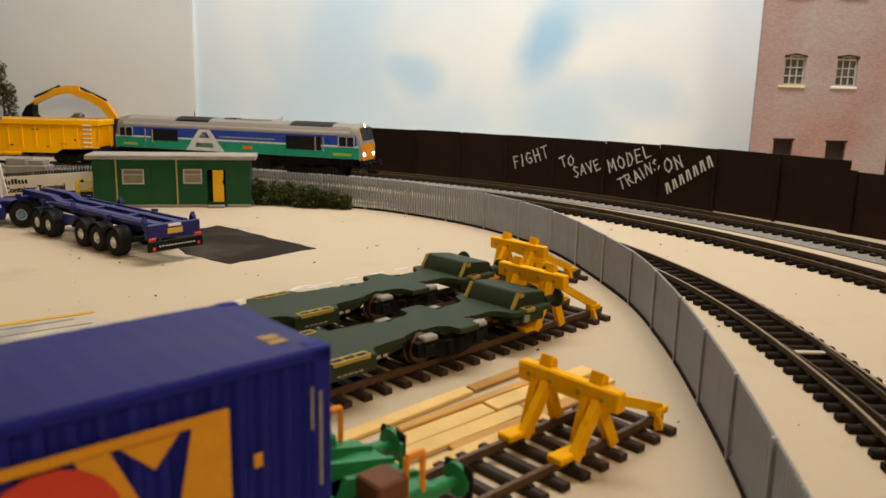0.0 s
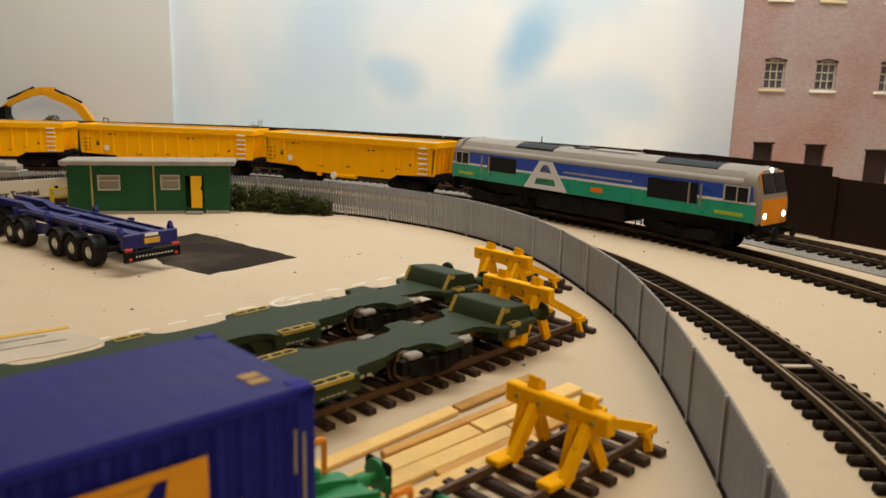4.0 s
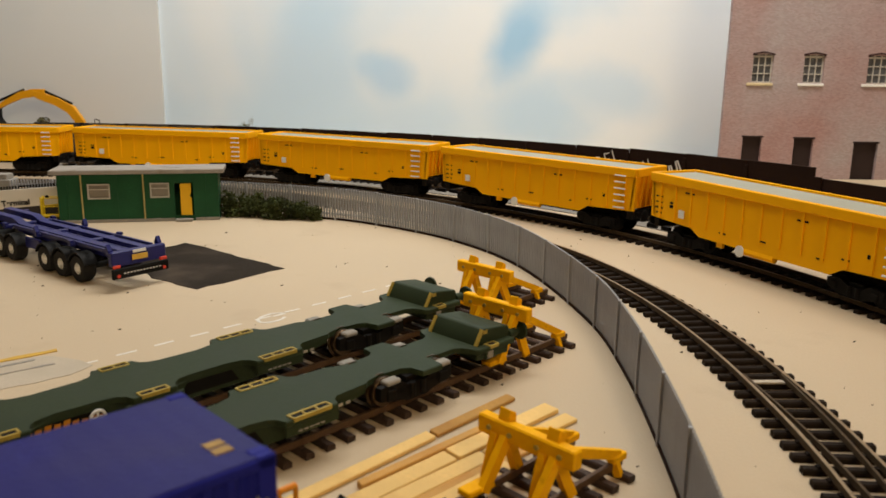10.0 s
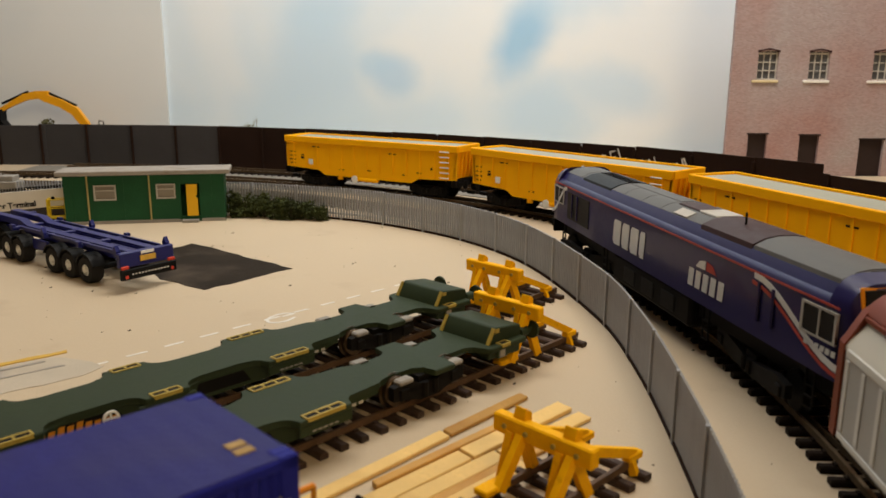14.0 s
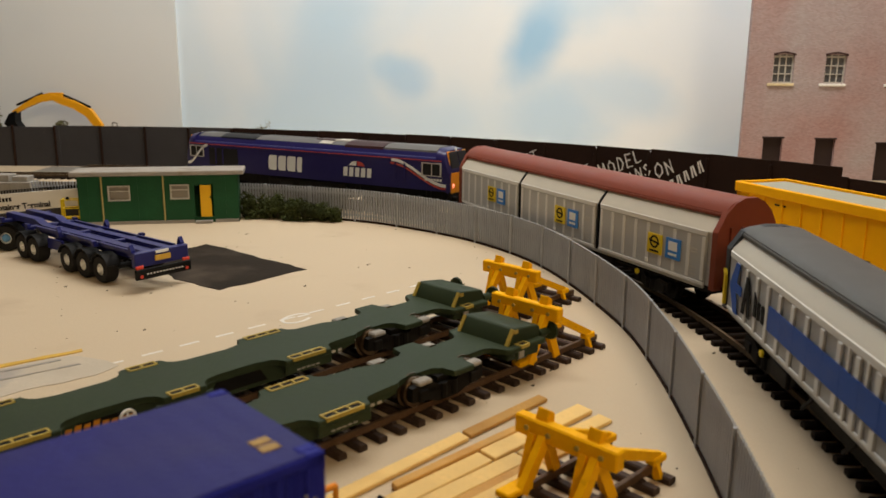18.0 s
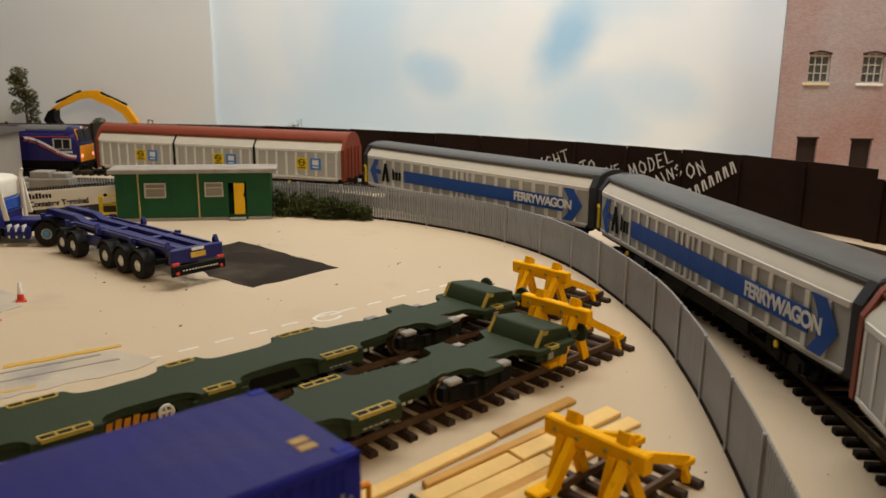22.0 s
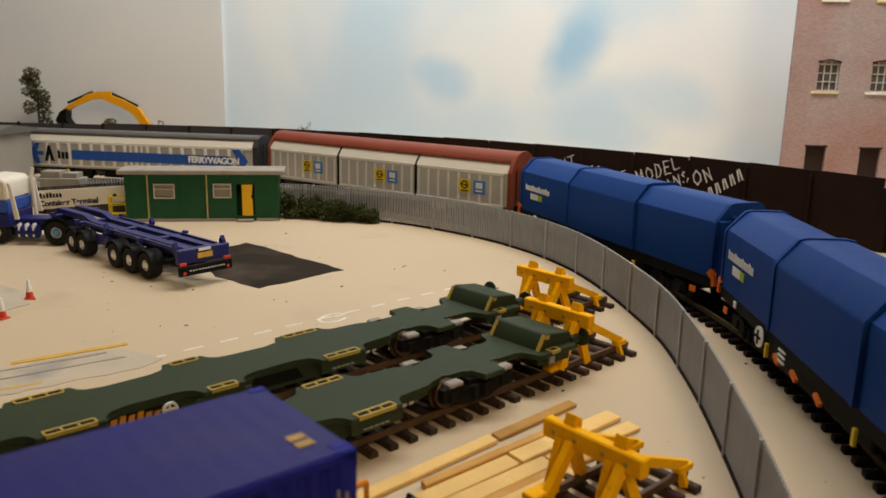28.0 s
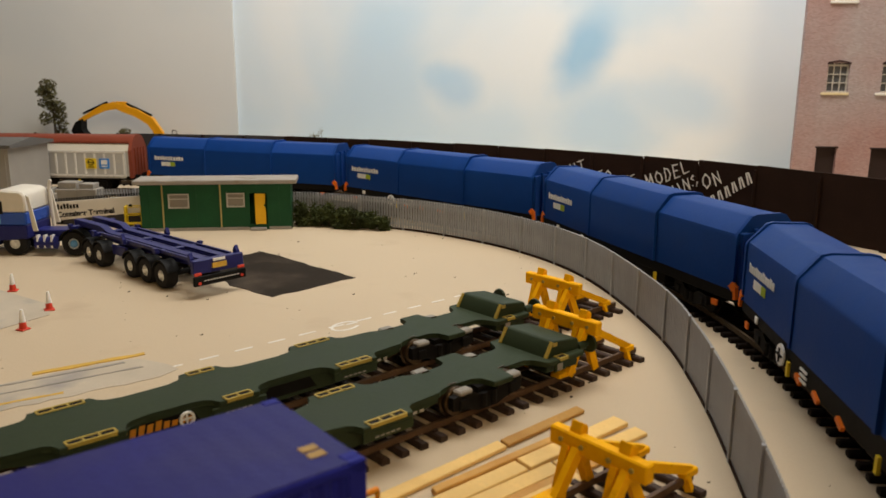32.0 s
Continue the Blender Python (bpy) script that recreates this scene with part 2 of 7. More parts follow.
def brick_print(m, wide, high):
    """Fine printed brick courses over a wall material."""
    nt = m.node_tree
    b = nt.nodes["Principled BSDF"]
    old = b.inputs["Base Color"].links[0].from_socket
    tc, mp, tx, mx = [nt.nodes.new(k) for k in ("ShaderNodeTexCoord", "ShaderNodeMapping", "ShaderNodeTexBrick", "ShaderNodeMix")]
    mp.inputs["Rotation"].default_value = (radians(90), 0, 0)
    nt.links.new(tc.outputs["Object"], mp.inputs[0])
    nt.links.new(mp.outputs[0], tx.inputs["Vector"])
    for k, v in (("Scale", 1.0), ("Brick Width", wide * S), ("Row Height", high * S), ("Mortar Size", 0.14 * S)):
        tx.inputs[k].default_value = v
    tx.inputs["Color1"].default_value, tx.inputs["Color2"].default_value, tx.inputs["Mortar"].default_value = (1, 1, 1, 1), (0.72, 0.68, 0.68, 1), (0.80, 0.86, 0.88, 1)
    mx.data_type, mx.blend_type = "RGBA", "MULTIPLY"
    mx.inputs[0].default_value = 0.8
    nt.links.new(old, mx.inputs[6])
    nt.links.new(tx.outputs["Color"], mx.inputs[7])
    nt.links.new(mx.outputs[2], b.inputs["Base Color"])


brick_print(M["brick"], 3.4, 1.25)


def sky_print(name, base, cloud, patches):
    """Printed sky sheet: cream cloud over pale blue, with a few blue gaps of their own shape."""
    m = mat(name, base, 0.6, vary=0.02, scale=4)
    nt = m.node_tree
    b = nt.nodes["Principled BSDF"]
    tc = nt.nodes.new("ShaderNodeTexCoord")
    n = nt.nodes.new("ShaderNodeTexNoise")
    n.inputs["Scale"].default_value, n.inputs["Detail"].default_value, n.inputs["Distortion"].default_value = 3.2, 3.0, 0.4
    nt.links.new(tc.outputs["Object"], n.inputs["Vector"])

    def mix(fac, c1, c2):
        x = nt.nodes.new("ShaderNodeMix")
        x.data_type = "RGBA"
        nt.links.new(fac, x.inputs[0])
        for s, v in ((x.inputs[6], c1), (x.inputs[7], c2)):
            if isinstance(v, tuple):
                s.default_value = (*v, 1)
            else:
                nt.links.new(v, s)
        return x.outputs[2]

    r = nt.nodes.new("ShaderNodeMapRange")
    r.interpolation_type = "SMOOTHSTEP"
    r.inputs[1].default_value, r.inputs[2].default_value = 0.38, 0.62
    nt.links.new(n.outputs[0], r.inputs[0])
    col = mix(r.outputs[0], base, cloud)
    for (px, pz, rx, rz, lean, strength, tint) in patches:
        mp = nt.nodes.new("ShaderNodeMapping")
        mp.vector_type = "TEXTURE"
        mp.inputs["Location"].default_value = (px * S, 0, pz * S)
        mp.inputs["Rotation"].default_value = (0, radians(lean), 0)
        mp.inputs["Scale"].default_value = (rx * S, 50, rz * S)
        nt.links.new(tc.outputs["Object"], mp.inputs[0])
        ad = nt.nodes.new("ShaderNodeVectorMath")
        ad.operation = "MULTIPLY_ADD"
        n2 = nt.nodes.new("ShaderNodeTexNoise")
        n2.inputs["Scale"].default_value, n2.inputs["Detail"].default_value = 14, 3
        nt.links.new(tc.outputs["Object"], n2.inputs["Vector"])
        nt.links.new(n2.outputs["Color"], ad.inputs[0])
        ad.inputs[1].default_value = (0.9, 0.9, 0.9)
        nt.links.new(mp.outputs[0], ad.inputs[2])
        sb = nt.nodes.new("ShaderNodeVectorMath")
        sb.operation = "SUBTRACT"
        sb.inputs[1].default_value = (0.45, 0.45, 0.45)
        nt.links.new(ad.outputs[0], sb.inputs[0])
        ln = nt.nodes.new("ShaderNodeVectorMath")
        ln.operation = "LENGTH"
        nt.links.new(sb.outputs[0], ln.inputs[0])
        rr = nt.nodes.new("ShaderNodeMapRange")
        rr.interpolation_type = "SMOOTHSTEP"
        rr.inputs[1].default_value, rr.inputs[2].default_value = 1.25, 0.25
        rr.inputs[3].default_value, rr.inputs[4].default_value = 0.0, strength
        nt.links.new(ln.outputs["Value"], rr.inputs[0])
        col = mix(rr.outputs[0], col, tint)
    nt.links.new(col, b.inputs["Base Color"])
    return m


# ---- mesh helpers; all lengths in plan units ----
def box(bm, x0, y0, z0, x1, y1, z1, bev=0.0):
    vs = [bm.verts.new((x, y, z)) for x in (x0, x1) for y in (y0, y1) for z in (z0, z1)]
    fs = [bm.faces.new([vs[i] for i in q]) for q in ((0, 1, 3, 2), (4, 6, 7, 5), (0, 4, 5, 1), (2, 3, 7, 6), (0, 2, 6, 4), (1, 5, 7, 3))]
    if bev:
        es = list({e for f in fs for e in f.edges})
        bmesh.ops.bevel(bm, geom=es, offset=bev, segments=1, affect="EDGES", profile=0.5)
    return vs


def prism(bm, prof, a0, a1, axis="x", bev=0.0):
    """A closed profile drawn out along an axis. For x the profile is (y, z), for y (x, z), for z (x, y)."""
    def co(p, a):
        return {"x": (a, p[0], p[1]), "y": (p[0], a, p[1]), "z": (p[0], p[1], a)}[axis]
    v0 = [bm.verts.new(co(p, a0)) for p in prof]
    v1 = [bm.verts.new(co(p, a1)) for p in prof]
    n = len(prof)
    fs = [bm.faces.new(v0), bm.faces.new(v1[::-1])]
    for i in range(n):
        fs.append(bm.faces.new((v0[i], v1[i], v1[(i + 1) % n], v0[(i + 1) % n])))
    if bev:
        bmesh.ops.bevel(bm, geom=list({e for f in fs for e in f.edges}), offset=bev, segments=1, affect="EDGES", profile=0.5)
    return fs


def rod(bm, p0, p1, r, seg=8, r1=None):
    p0, p1 = Vector(p0), Vector(p1)
    d = p1 - p0
    q = d.to_track_quat("Z", "Y").to_matrix()
    r1 = r if r1 is None else r1
    rings = []
    for p, rr in ((p0, r), (p1, r1)):
        rings.append([bm.verts.new(p + q @ Vector((rr * math.cos(2 * math.pi * i / seg), rr * math.sin(2 * math.pi * i / seg), 0))) for i in range(seg)])
    bm.faces.new(rings[0][::-1])
    bm.faces.new(rings[1])
    for i in range(seg):
        bm.faces.new((rings[0][i], rings[0][(i + 1) % seg], rings[1][(i + 1) % seg], rings[1][i]))


def lathe(bm, prof, m, seg=20, ring=False):
    """Turned shape: profile of (radius, height) about local z, then moved by m."""
    rings = []
    for r, h in prof:
        rings.append([bm.verts.new(m @ Vector((r * math.cos(2 * math.pi * i / seg), r * math.sin(2 * math.pi * i / seg), h))) for i in range(seg)])
    for a, b in zip(rings, rings[1:]):
        for i in range(seg):
            bm.faces.new((a[i], a[(i + 1) % seg], b[(i + 1) % seg], b[i]))
    if ring:
        for i in range(seg):
            bm.faces.new((rings[-1][i], rings[-1][(i + 1) % seg], rings[0][(i + 1) % seg], rings[0][i]))
        return
    bm.faces.new(rings[0][::-1])
    bm.faces.new(rings[-1])


def bar(bm, p0, p1, w, h):
    """A straight bar of square section between two points."""
    p0, p1 = Vector(p0), Vector(p1)
    q = (p1 - p0).to_track_quat("X", "Z").to_matrix()
    n = (p1 - p0).length
    vs = [bm.verts.new(p0 + q @ Vector((x, y, z))) for x in (0, n) for y in (-w / 2, w / 2) for z in (-h / 2, h / 2)]
    for i in ((0, 1, 3, 2), (4, 6, 7, 5), (0, 4, 5, 1), (2, 3, 7, 6), (0, 2, 6, 4), (1, 5, 7, 3)):
        bm.faces.new([vs[k] for k in i])


def mesh_of(name, bm, material, smooth=False):
    bmesh.ops.recalc_face_normals(bm, faces=bm.faces[:])
    bm.transform(Matrix.Scale(S, 4))
    me = bpy.data.meshes.new(name)
    bm.to_mesh(me)
    bm.free()
    me.materials.append(M[material] if isinstance(material, str) else material)
    if smooth or len(me.polygons) > 6:
        me.polygons.foreach_set("use_smooth", [True] * len(me.polygons))
        me.set_sharp_from_angle(angle=radians(29))
    return me


def part(name, bm, material, parent=None, label="", at=None, smooth=False):
    ob = new(name, mesh_of(name, bm, material, smooth))
    if parent:
        ob.parent = parent
    if at is not None:
        ob.matrix_basis = at
    if label:
        ob["label"] = label
    return ob


def thing(name, m, label, category, group="", kind=""):
    ob = new(name)
    ob.empty_display_size = 0.01
    ob.matrix_basis = m
    return tagged(ob, label, category, group, kind)


def B():
    return bmesh.new()


def text(name, body, size, material, parent, m, label="", bold=0.0):
    c = bpy.data.curves.new(name, "FONT")
    c.body, c.size, c.align_x, c.align_y, c.extrude = body, size * S, "CENTER", "CENTER", 0.1 * S
    c.offset = bold * S
    c.materials.append(M[material])
    o = new(name, c)
    o.parent = parent
    o.matrix_basis = m
    if label:
        o["label"] = label
    return o


# ---- the plan: three running lines on the curve ----
C2, C3 = (-413.0, 176.0), (-462.0, 107.0)
T1_RADII = ((5, 564), (13.6, 583), (25, 613), (35, 637), (45, 653), (55, 661), (70, 667), (90, 670))


def arc_line(centre, radii, lo, before, after):
    """A line that comes straight from the front, sweeps round the curve and leaves straight to the left. Returns points and distances; 0 lies where the sweep begins."""
    pts = []
    ks = [k for k, _ in radii]
    for i in range(301):
        th = lo + (90 - lo) * i / 300
        r = float(np.interp(th, ks, [v for _, v in radii]))
        pts.append((centre[0] + r * math.cos(radians(th)), centre[1] + r * math.sin(radians(th))))
    # soften the joints of the radius table
    p = np.array(pts)
    for _ in range(60):
        p[1:-1] = (p[:-2] + 2 * p[1:-1] + p[2:]) / 4
    d0 = (p[0] - p[1]) / np.linalg.norm(p[0] - p[1])
    head = [p[0] + d0 * before * k / 40 for k in range(40, 0, -1)]
    tail = [p[-1] + np.array((-1.0, 0.0)) * after * k / 40 for k in range(1, 41)]
    p = np.array(head + list(p) + tail)
    s = np.r_[0, np.cumsum(np.linalg.norm(np.diff(p, axis=0), axis=1))] - before
    return p, s


LINE1 = arc_line(C2, T1_RADII, 5, 4200, 2700)
LINE2 = arc_line(C2, ((0, 708), (20, 717), (27, 723), (35, 728), (44, 731), (58, 733), (74, 740), (90, 744)), 0, 3600, 2700)
LINE3 = arc_line(C3, ((-5, 848), (10, 856), (28, 869), (34, 876), (41, 882), (52, 886), (90, 886)), -5, 1500, 1500)


def on_line(line, s, off=0.0):
    p, d = line
    x, y = np.interp(s, d, p[:, 0]), np.interp(s, d, p[:, 1])
    x1, y1 = np.interp(s + 2, d, p[:, 0]), np.interp(s + 2, d, p[:, 1])
    x0, y0 = np.interp(s - 2, d, p[:, 0]), np.interp(s - 2, d, p[:, 1])
    h = math.atan2(y1 - y0, x1 - x0)
    return x - off * math.sin(h), y + off * math.cos(h), math.degrees(h)


# ---- the setting ----
RAIL_TOP = 5.0


def flat(name, x0, y0, x1, y1, z, thick, material, label, category):
    bm = B()
    box(bm, x0, y0, z - thick, x1, y1, z)
    ob = part(name, bm, material)
    return tagged(ob, label, category, kind="structure")


flat("ground", -3000, -4600, 640, 1180, 0, 18, "board", "cream painted baseboard of a model railway yard", "baseboard")


def wall(name, x0, y0, x1, y1, z0, z1, material, label):
    bm = B()
    n = math.hypot(x1 - x0, y1 - y0)
    box(bm, 0, 0, z0, n, 12, z1)
    ob = part(name, bm, material, at=P(x0, y0, 0, 0, 0, math.degrees(math.atan2(y1 - y0, x1 - x0))))
    return tagged(ob, label, "wall", kind="structure")


SKY = sky_print("printed_sky_sheet", (0.60, 0.755, 0.90), (0.80, 0.845, 0.885),
                ((470, 158, 78, 38, -58, 0.85, (0.29, 0.55, 0.82)), (300, 112, 44, 34, 20, 0.75, (0.42, 0.63, 0.85)), (274, 126, 26, 18, 0, 0.5, (0.46, 0.67, 0.87)), (495, 66, 90, 66, 20, 0.85, (0.52, 0.70, 0.88)), (600, 92, 90, 40, 20, 0.7, (0.56, 0.72, 0.88)),
                 (195, 120, 80, 70, 10, 0.6, (0.56, 0.72, 0.88)), (210, 190, 60, 40, -30, 0.6, (0.52, 0.71, 0.89)), (520, 230, 110, 60, 0, 0.6, (0.50, 0.70, 0.89)), (330, 55, 90, 40, 0, 0.5, (0.56, 0.72, 0.88))))
# The left sheet's weaker light is put into these darker sky colours.
SKY2 = sky_print("printed_sky_sheet_shaded", (0.565, 0.635, 0.685), (0.665, 0.685, 0.695), ((480, 200, 150, 60, 10, 0.3, (0.48, 0.55, 0.62)), (640, 60, 60, 30, 20, 0.4, (0.45, 0.50, 0.58))))
wall("backdrop_back", -327, 1110, 630, 1110, 0, 900, SKY, "printed cloudy sky sheet behind the railway")
wall("backdrop_side", -1120, 1075, -327, 1106, 0, 900, SKY2, "printed sky sheet, coloured darker for weaker light")
wall("wall_right", 640, 1130, 640, -4600, 0, 1400, "plaster", "plain room wall beside the layout")
wall("wall_far", 652, 1140, -3000, 1140, -20, 1400, "plaster", "plain room wall behind the sky sheets")
wall("wall_left", -3000, 1150, -3000, -4600, 0, 1400, "plaster", "plain room wall")
wall("wall_front", -3000, -4600, 652, -4600, 0, 1400, "plaster", "plain room wall behind the viewer")
flat("ceiling", -3020, -4620, 660, 1160, 1420, 20, "plaster", "plain pale ceiling over the layout", "ceiling")
# Panels and stems added for the unseen lamps.
for at, size, power, tilt, tint in LAMPS:
    c = thing("ceiling_lamp", pose(at[0], at[1], at[2] + 0.004, tilt, 0, 0), "flat white lamp panel added out of view", "lamp", "ceiling lamps")
    bm = B()
    box(bm, -size[0] / 2 / S - 10, -size[1] / 2 / S - 10, 2, size[0] / 2 / S + 10, size[1] / 2 / S + 10, 20, 2)
    part("frame", bm, "white", c)
    bm = B()
    up = Vector((0, math.sin(radians(tilt)), math.cos(radians(tilt)))) * (1420 - at[2] / S + 2)
    rod(bm, (0, 0, 10), up, 4)
    part("stem", bm, "white", c)


# ---- track ----
def ribbon_mesh(line, s0, s1, off, half, z0, z1, step=8.0):
    bm = B()
    n = max(2, int((s1 - s0) / step))
    rows = []
    for i in range(n + 1):
        s = s0 + (s1 - s0) * i / n
        ring = []
        for o, z in ((off - half, z0), (off - half, z1), (off + half, z1), (off + half, z0)):
            x, y, h = on_line(line, s, o)
            ring.append(bm.verts.new((x, y, z)))
        rows.append(ring)
    for a, b in zip(rows, rows[1:]):
        for k in range(4):
            bm.faces.new((a[k], b[k], b[(k + 1) % 4], a[(k + 1) % 4]))
    bm.faces.new(rows[0])
    bm.faces.new(rows[-1][::-1])
    return bm


def sleeper_mesh(z, material="sleeper"):
    bm = B()
    prism(bm, ((-1.7, z), (-1.7, z + 1.7), (-1.2, z + 2.3), (1.2, z + 2.3), (1.7, z + 1.7), (1.7, z)), -15.5, 15.5, "y", 0.0)
    for y in (-9.1, 9.1):
        box(bm, -1.0, y - 1.9, z + 2.3, 1.0, y + 1.9, z + 2.9)
    return mesh_of("sleeper", bm, material)


def track(name, line, s0, s1, d0, d1, label, z=0.0, pitch=8.7, rail="rail", top="railtop", wood="sleeper"):
    """Rails along s0..s1; sleepers of their own along d0..d1, the rest joined."""
    t = thing(name, Matrix(), label, "railway track", "tracks")
    for side in (-9.1, 9.1):
        part("rail", ribbon_mesh(line, s0, s1, side, 0.75, z + 2.6, z + RAIL_TOP - 0.05), rail, t)
        part("rail_head", ribbon_mesh(line, s0, s1, side, 0.62, z + RAIL_TOP - 0.3, z + RAIL_TOP), top, t)
    me = sleeper_mesh(z, wood)
    rest = B()
    s = s0 + 3
    while s < s1:
        x, y, h = on_line(line, s)
        if d0 <= s <= d1:
            o = new("sleeper", me)
            o.parent = t
            o.matrix_basis = P(x, y, 0, 0, 0, h + random.uniform(-1, 1))
        else:
            m = Matrix.Translation((x, y, 0)) @ Matrix.Rotation(radians(h), 4, "Z")
            vs = box(rest, -1.7, -15.5, z, 1.7, 15.5, z + 2.3)
            for v in vs:
                v.co = m @ v.co
        s += pitch
    if len(rest.verts):
        tagged(part("far_sleepers", rest, "sleeper", t), kind="stuff")
    else:
        rest.free()
    return t


track("railway_track", LINE1, -4100, 2600, -30, 1150, "dark sleepered model track with brown rails, inner line")
track("railway_track", LINE2, -3500, 2600, -60, 1200, "dark sleepered model track with brown rails, middle line")
track("railway_track", LINE3, -1400, 1400, 60, 1450, "dark sleepered model track along the brown panel fence")


def straight(x, y, deg, length):
    """A siding that begins at its buffer stop at x, y and runs back along deg."""
    n = 30
    p = np.array([(x + math.cos(radians(deg)) * length * k / n, y + math.sin(radians(deg)) * length * k / n) for k in range(n + 1)])
    return p, np.linspace(0, length, n + 1)


# sidings: end point, direction away from the stops
SID = {"a": (72.0, 261.0, 223.0), "b": (75.8, 379.7, 224.6), "c": (78.5, 454.5, 225.0)}
SIDING = {k: straight(x, y, d, 420) for k, (x, y, d) in SID.items()}
for k in "abc":
    track("railway_track", SIDING[k], 0, 415, 0, 415, "short siding track of brown sleepers and rusty rails", rail="sidingrail", top="sidingrail", wood="sidingsleeper")

# switch blades and stretcher of the turnout on the inner line
sw = thing("turnout_blades", Matrix(), "brown switch blades with a pale stretcher bar in the track", "turnout")
for side, o1 in ((-9.1, 2.2), (9.1, -2.2)):
    bm = B()
    rings = []
    for i in range(15):
        x, y, h = on_line(LINE1, 100 - i * 8, side + o1 * (0.55 + i * 0.16))
        nx, ny = -math.sin(radians(h)) * 0.45, math.cos(radians(h)) * 0.45
        rings.append([bm.verts.new(q) for q in ((x - nx, y - ny, 2.7), (x - nx, y - ny, 4.9), (x + nx, y + ny, 4.9), (x + nx, y + ny, 2.7))])
    for a, b in zip(rings, rings[1:]):
        for k in range(4):
            bm.faces.new((a[k], a[(k + 1) % 4], b[(k + 1) % 4], b[k]))
    bm.faces.new(rings[0][::-1])
    bm.faces.new(rings[-1])
    part("blade", bm, "rail", sw)
bm = B()
x, y, h = on_line(LINE1, 96)
box(bm, -1.4, -9, 2.5, 1.4, 9, 3.2)
part("stretcher_bar", bm, "road", sw, "pale stretcher bar", at=P(x, y, 0, 0, 0, h))

# grey ledge and ballast under the outer line
bm = ribbon_mesh(LINE3, -300, 1450, 4, 26, 0.0, 0.7, 16)
tagged(part("ballast_bed", bm, "ballast"), "thin grey ballast bed under the outer track", "ballast", kind="structure")


# ---- dark panel fence ----
def dark_fence():
    f = thing("panel_fence", Matrix(), "tall dark brown panel fence with white hand lettering", "fence")
    pans = []
    th = -4.0
    step = math.degrees(57.0 / 919)
    bm = B()
    box(bm, -28.2, -0.8, 0, 28.2, 0.8, 53.5, 0.3)
    me = mesh_of("panel", bm, "dark")
    bm = B()
    box(bm, -28.2, -0.8, 0, 28.2, 0.8, 53.5, 0.3)
    meg = mesh_of("panel", bm, "darkgrey")
    bm = B()
    box(bm, -1.3, -1.2, 0, 1.3, 1.2, 50.5, 0.4)
    post = mesh_of("post", bm, "dark")
    th = 34.74
    while th < 90:
        x, y = C3[0] + 919 * math.cos(radians(th)), C3[1] + 919 * math.sin(radians(th))
        o = new("panel", me if th < 76 else meg)
        o.parent = f
        o.matrix_basis = P(x, y, random.uniform(-0.3, 0.3) + float(np.interp(th, (34, 41, 48, 60, 75, 90), (1.2, 0.4, -0.9, -2.0, -3.0, -3.5))), random.uniform(-0.8, 0.8), random.uniform(-0.3, 0.3), th + 90)
        pans.append((th, x, y))
        t2 = th + step / 2
        x, y = C3[0] + 917.4 * math.cos(radians(t2)), C3[1] + 917.4 * math.sin(radians(t2))
        o = new("post", post)
        o.parent = f
        o.matrix_basis = P(x, y, 0, 0, 0, t2 + 90)
        th += step
    x = C3[0] - 20
    while x > -1100:
        o = new("panel", meg)
        o.parent = f
        o.matrix_basis = P(x, C3[1] + 919, random.uniform(-0.6, 0.4) - 5.0, random.uniform(-0.8, 0.8), 0, 180)
        o = new("post", post)
        o.parent = f
        o.matrix_basis = P(x - 28.5, C3[1] + 917.4, 0, 0, 0, 180)
        x -= 57
    # a broad post closes the step
    bm = B()
    box(bm, -5, -1.6, 0, 5, 0.6, 47.5, 0.3)
    o = part("end_post", bm, "dark", f)
    t2 = 34.74 - step / 2
    o.matrix_basis = P(C3[0] + 919 * math.cos(radians(t2)), C3[1] + 919 * math.sin(radians(t2)), 0, 0, 0, t2 + 90)
    # the lower run of panels beyond the step
    th = 34.74 - step
    while th > 24:
        x, y = C3[0] + 921 * math.cos(radians(th)), C3[1] + 921 * math.sin(radians(th))
        o = new("panel", me)
        o.parent = f
        o.matrix_basis = P(x, y, -7, 0, 0, th + 90)
        th -= step
    return f


FENCE = dark_fence()


def on_fence(th, z, lean=0.0):
    """A pose on the face of the dark fence, x to the right along it, y up."""
    x, y = C3[0] + 917.0 * math.cos(radians(th)), C3[1] + 917.0 * math.sin(radians(th))
    return P(x, y, z) @ pose(0, 0, 0, 0, 0, th - 90) @ pose(0, 0, 0, 90, 0, 0) @ pose(0, 0, 0, 0, 0, lean)


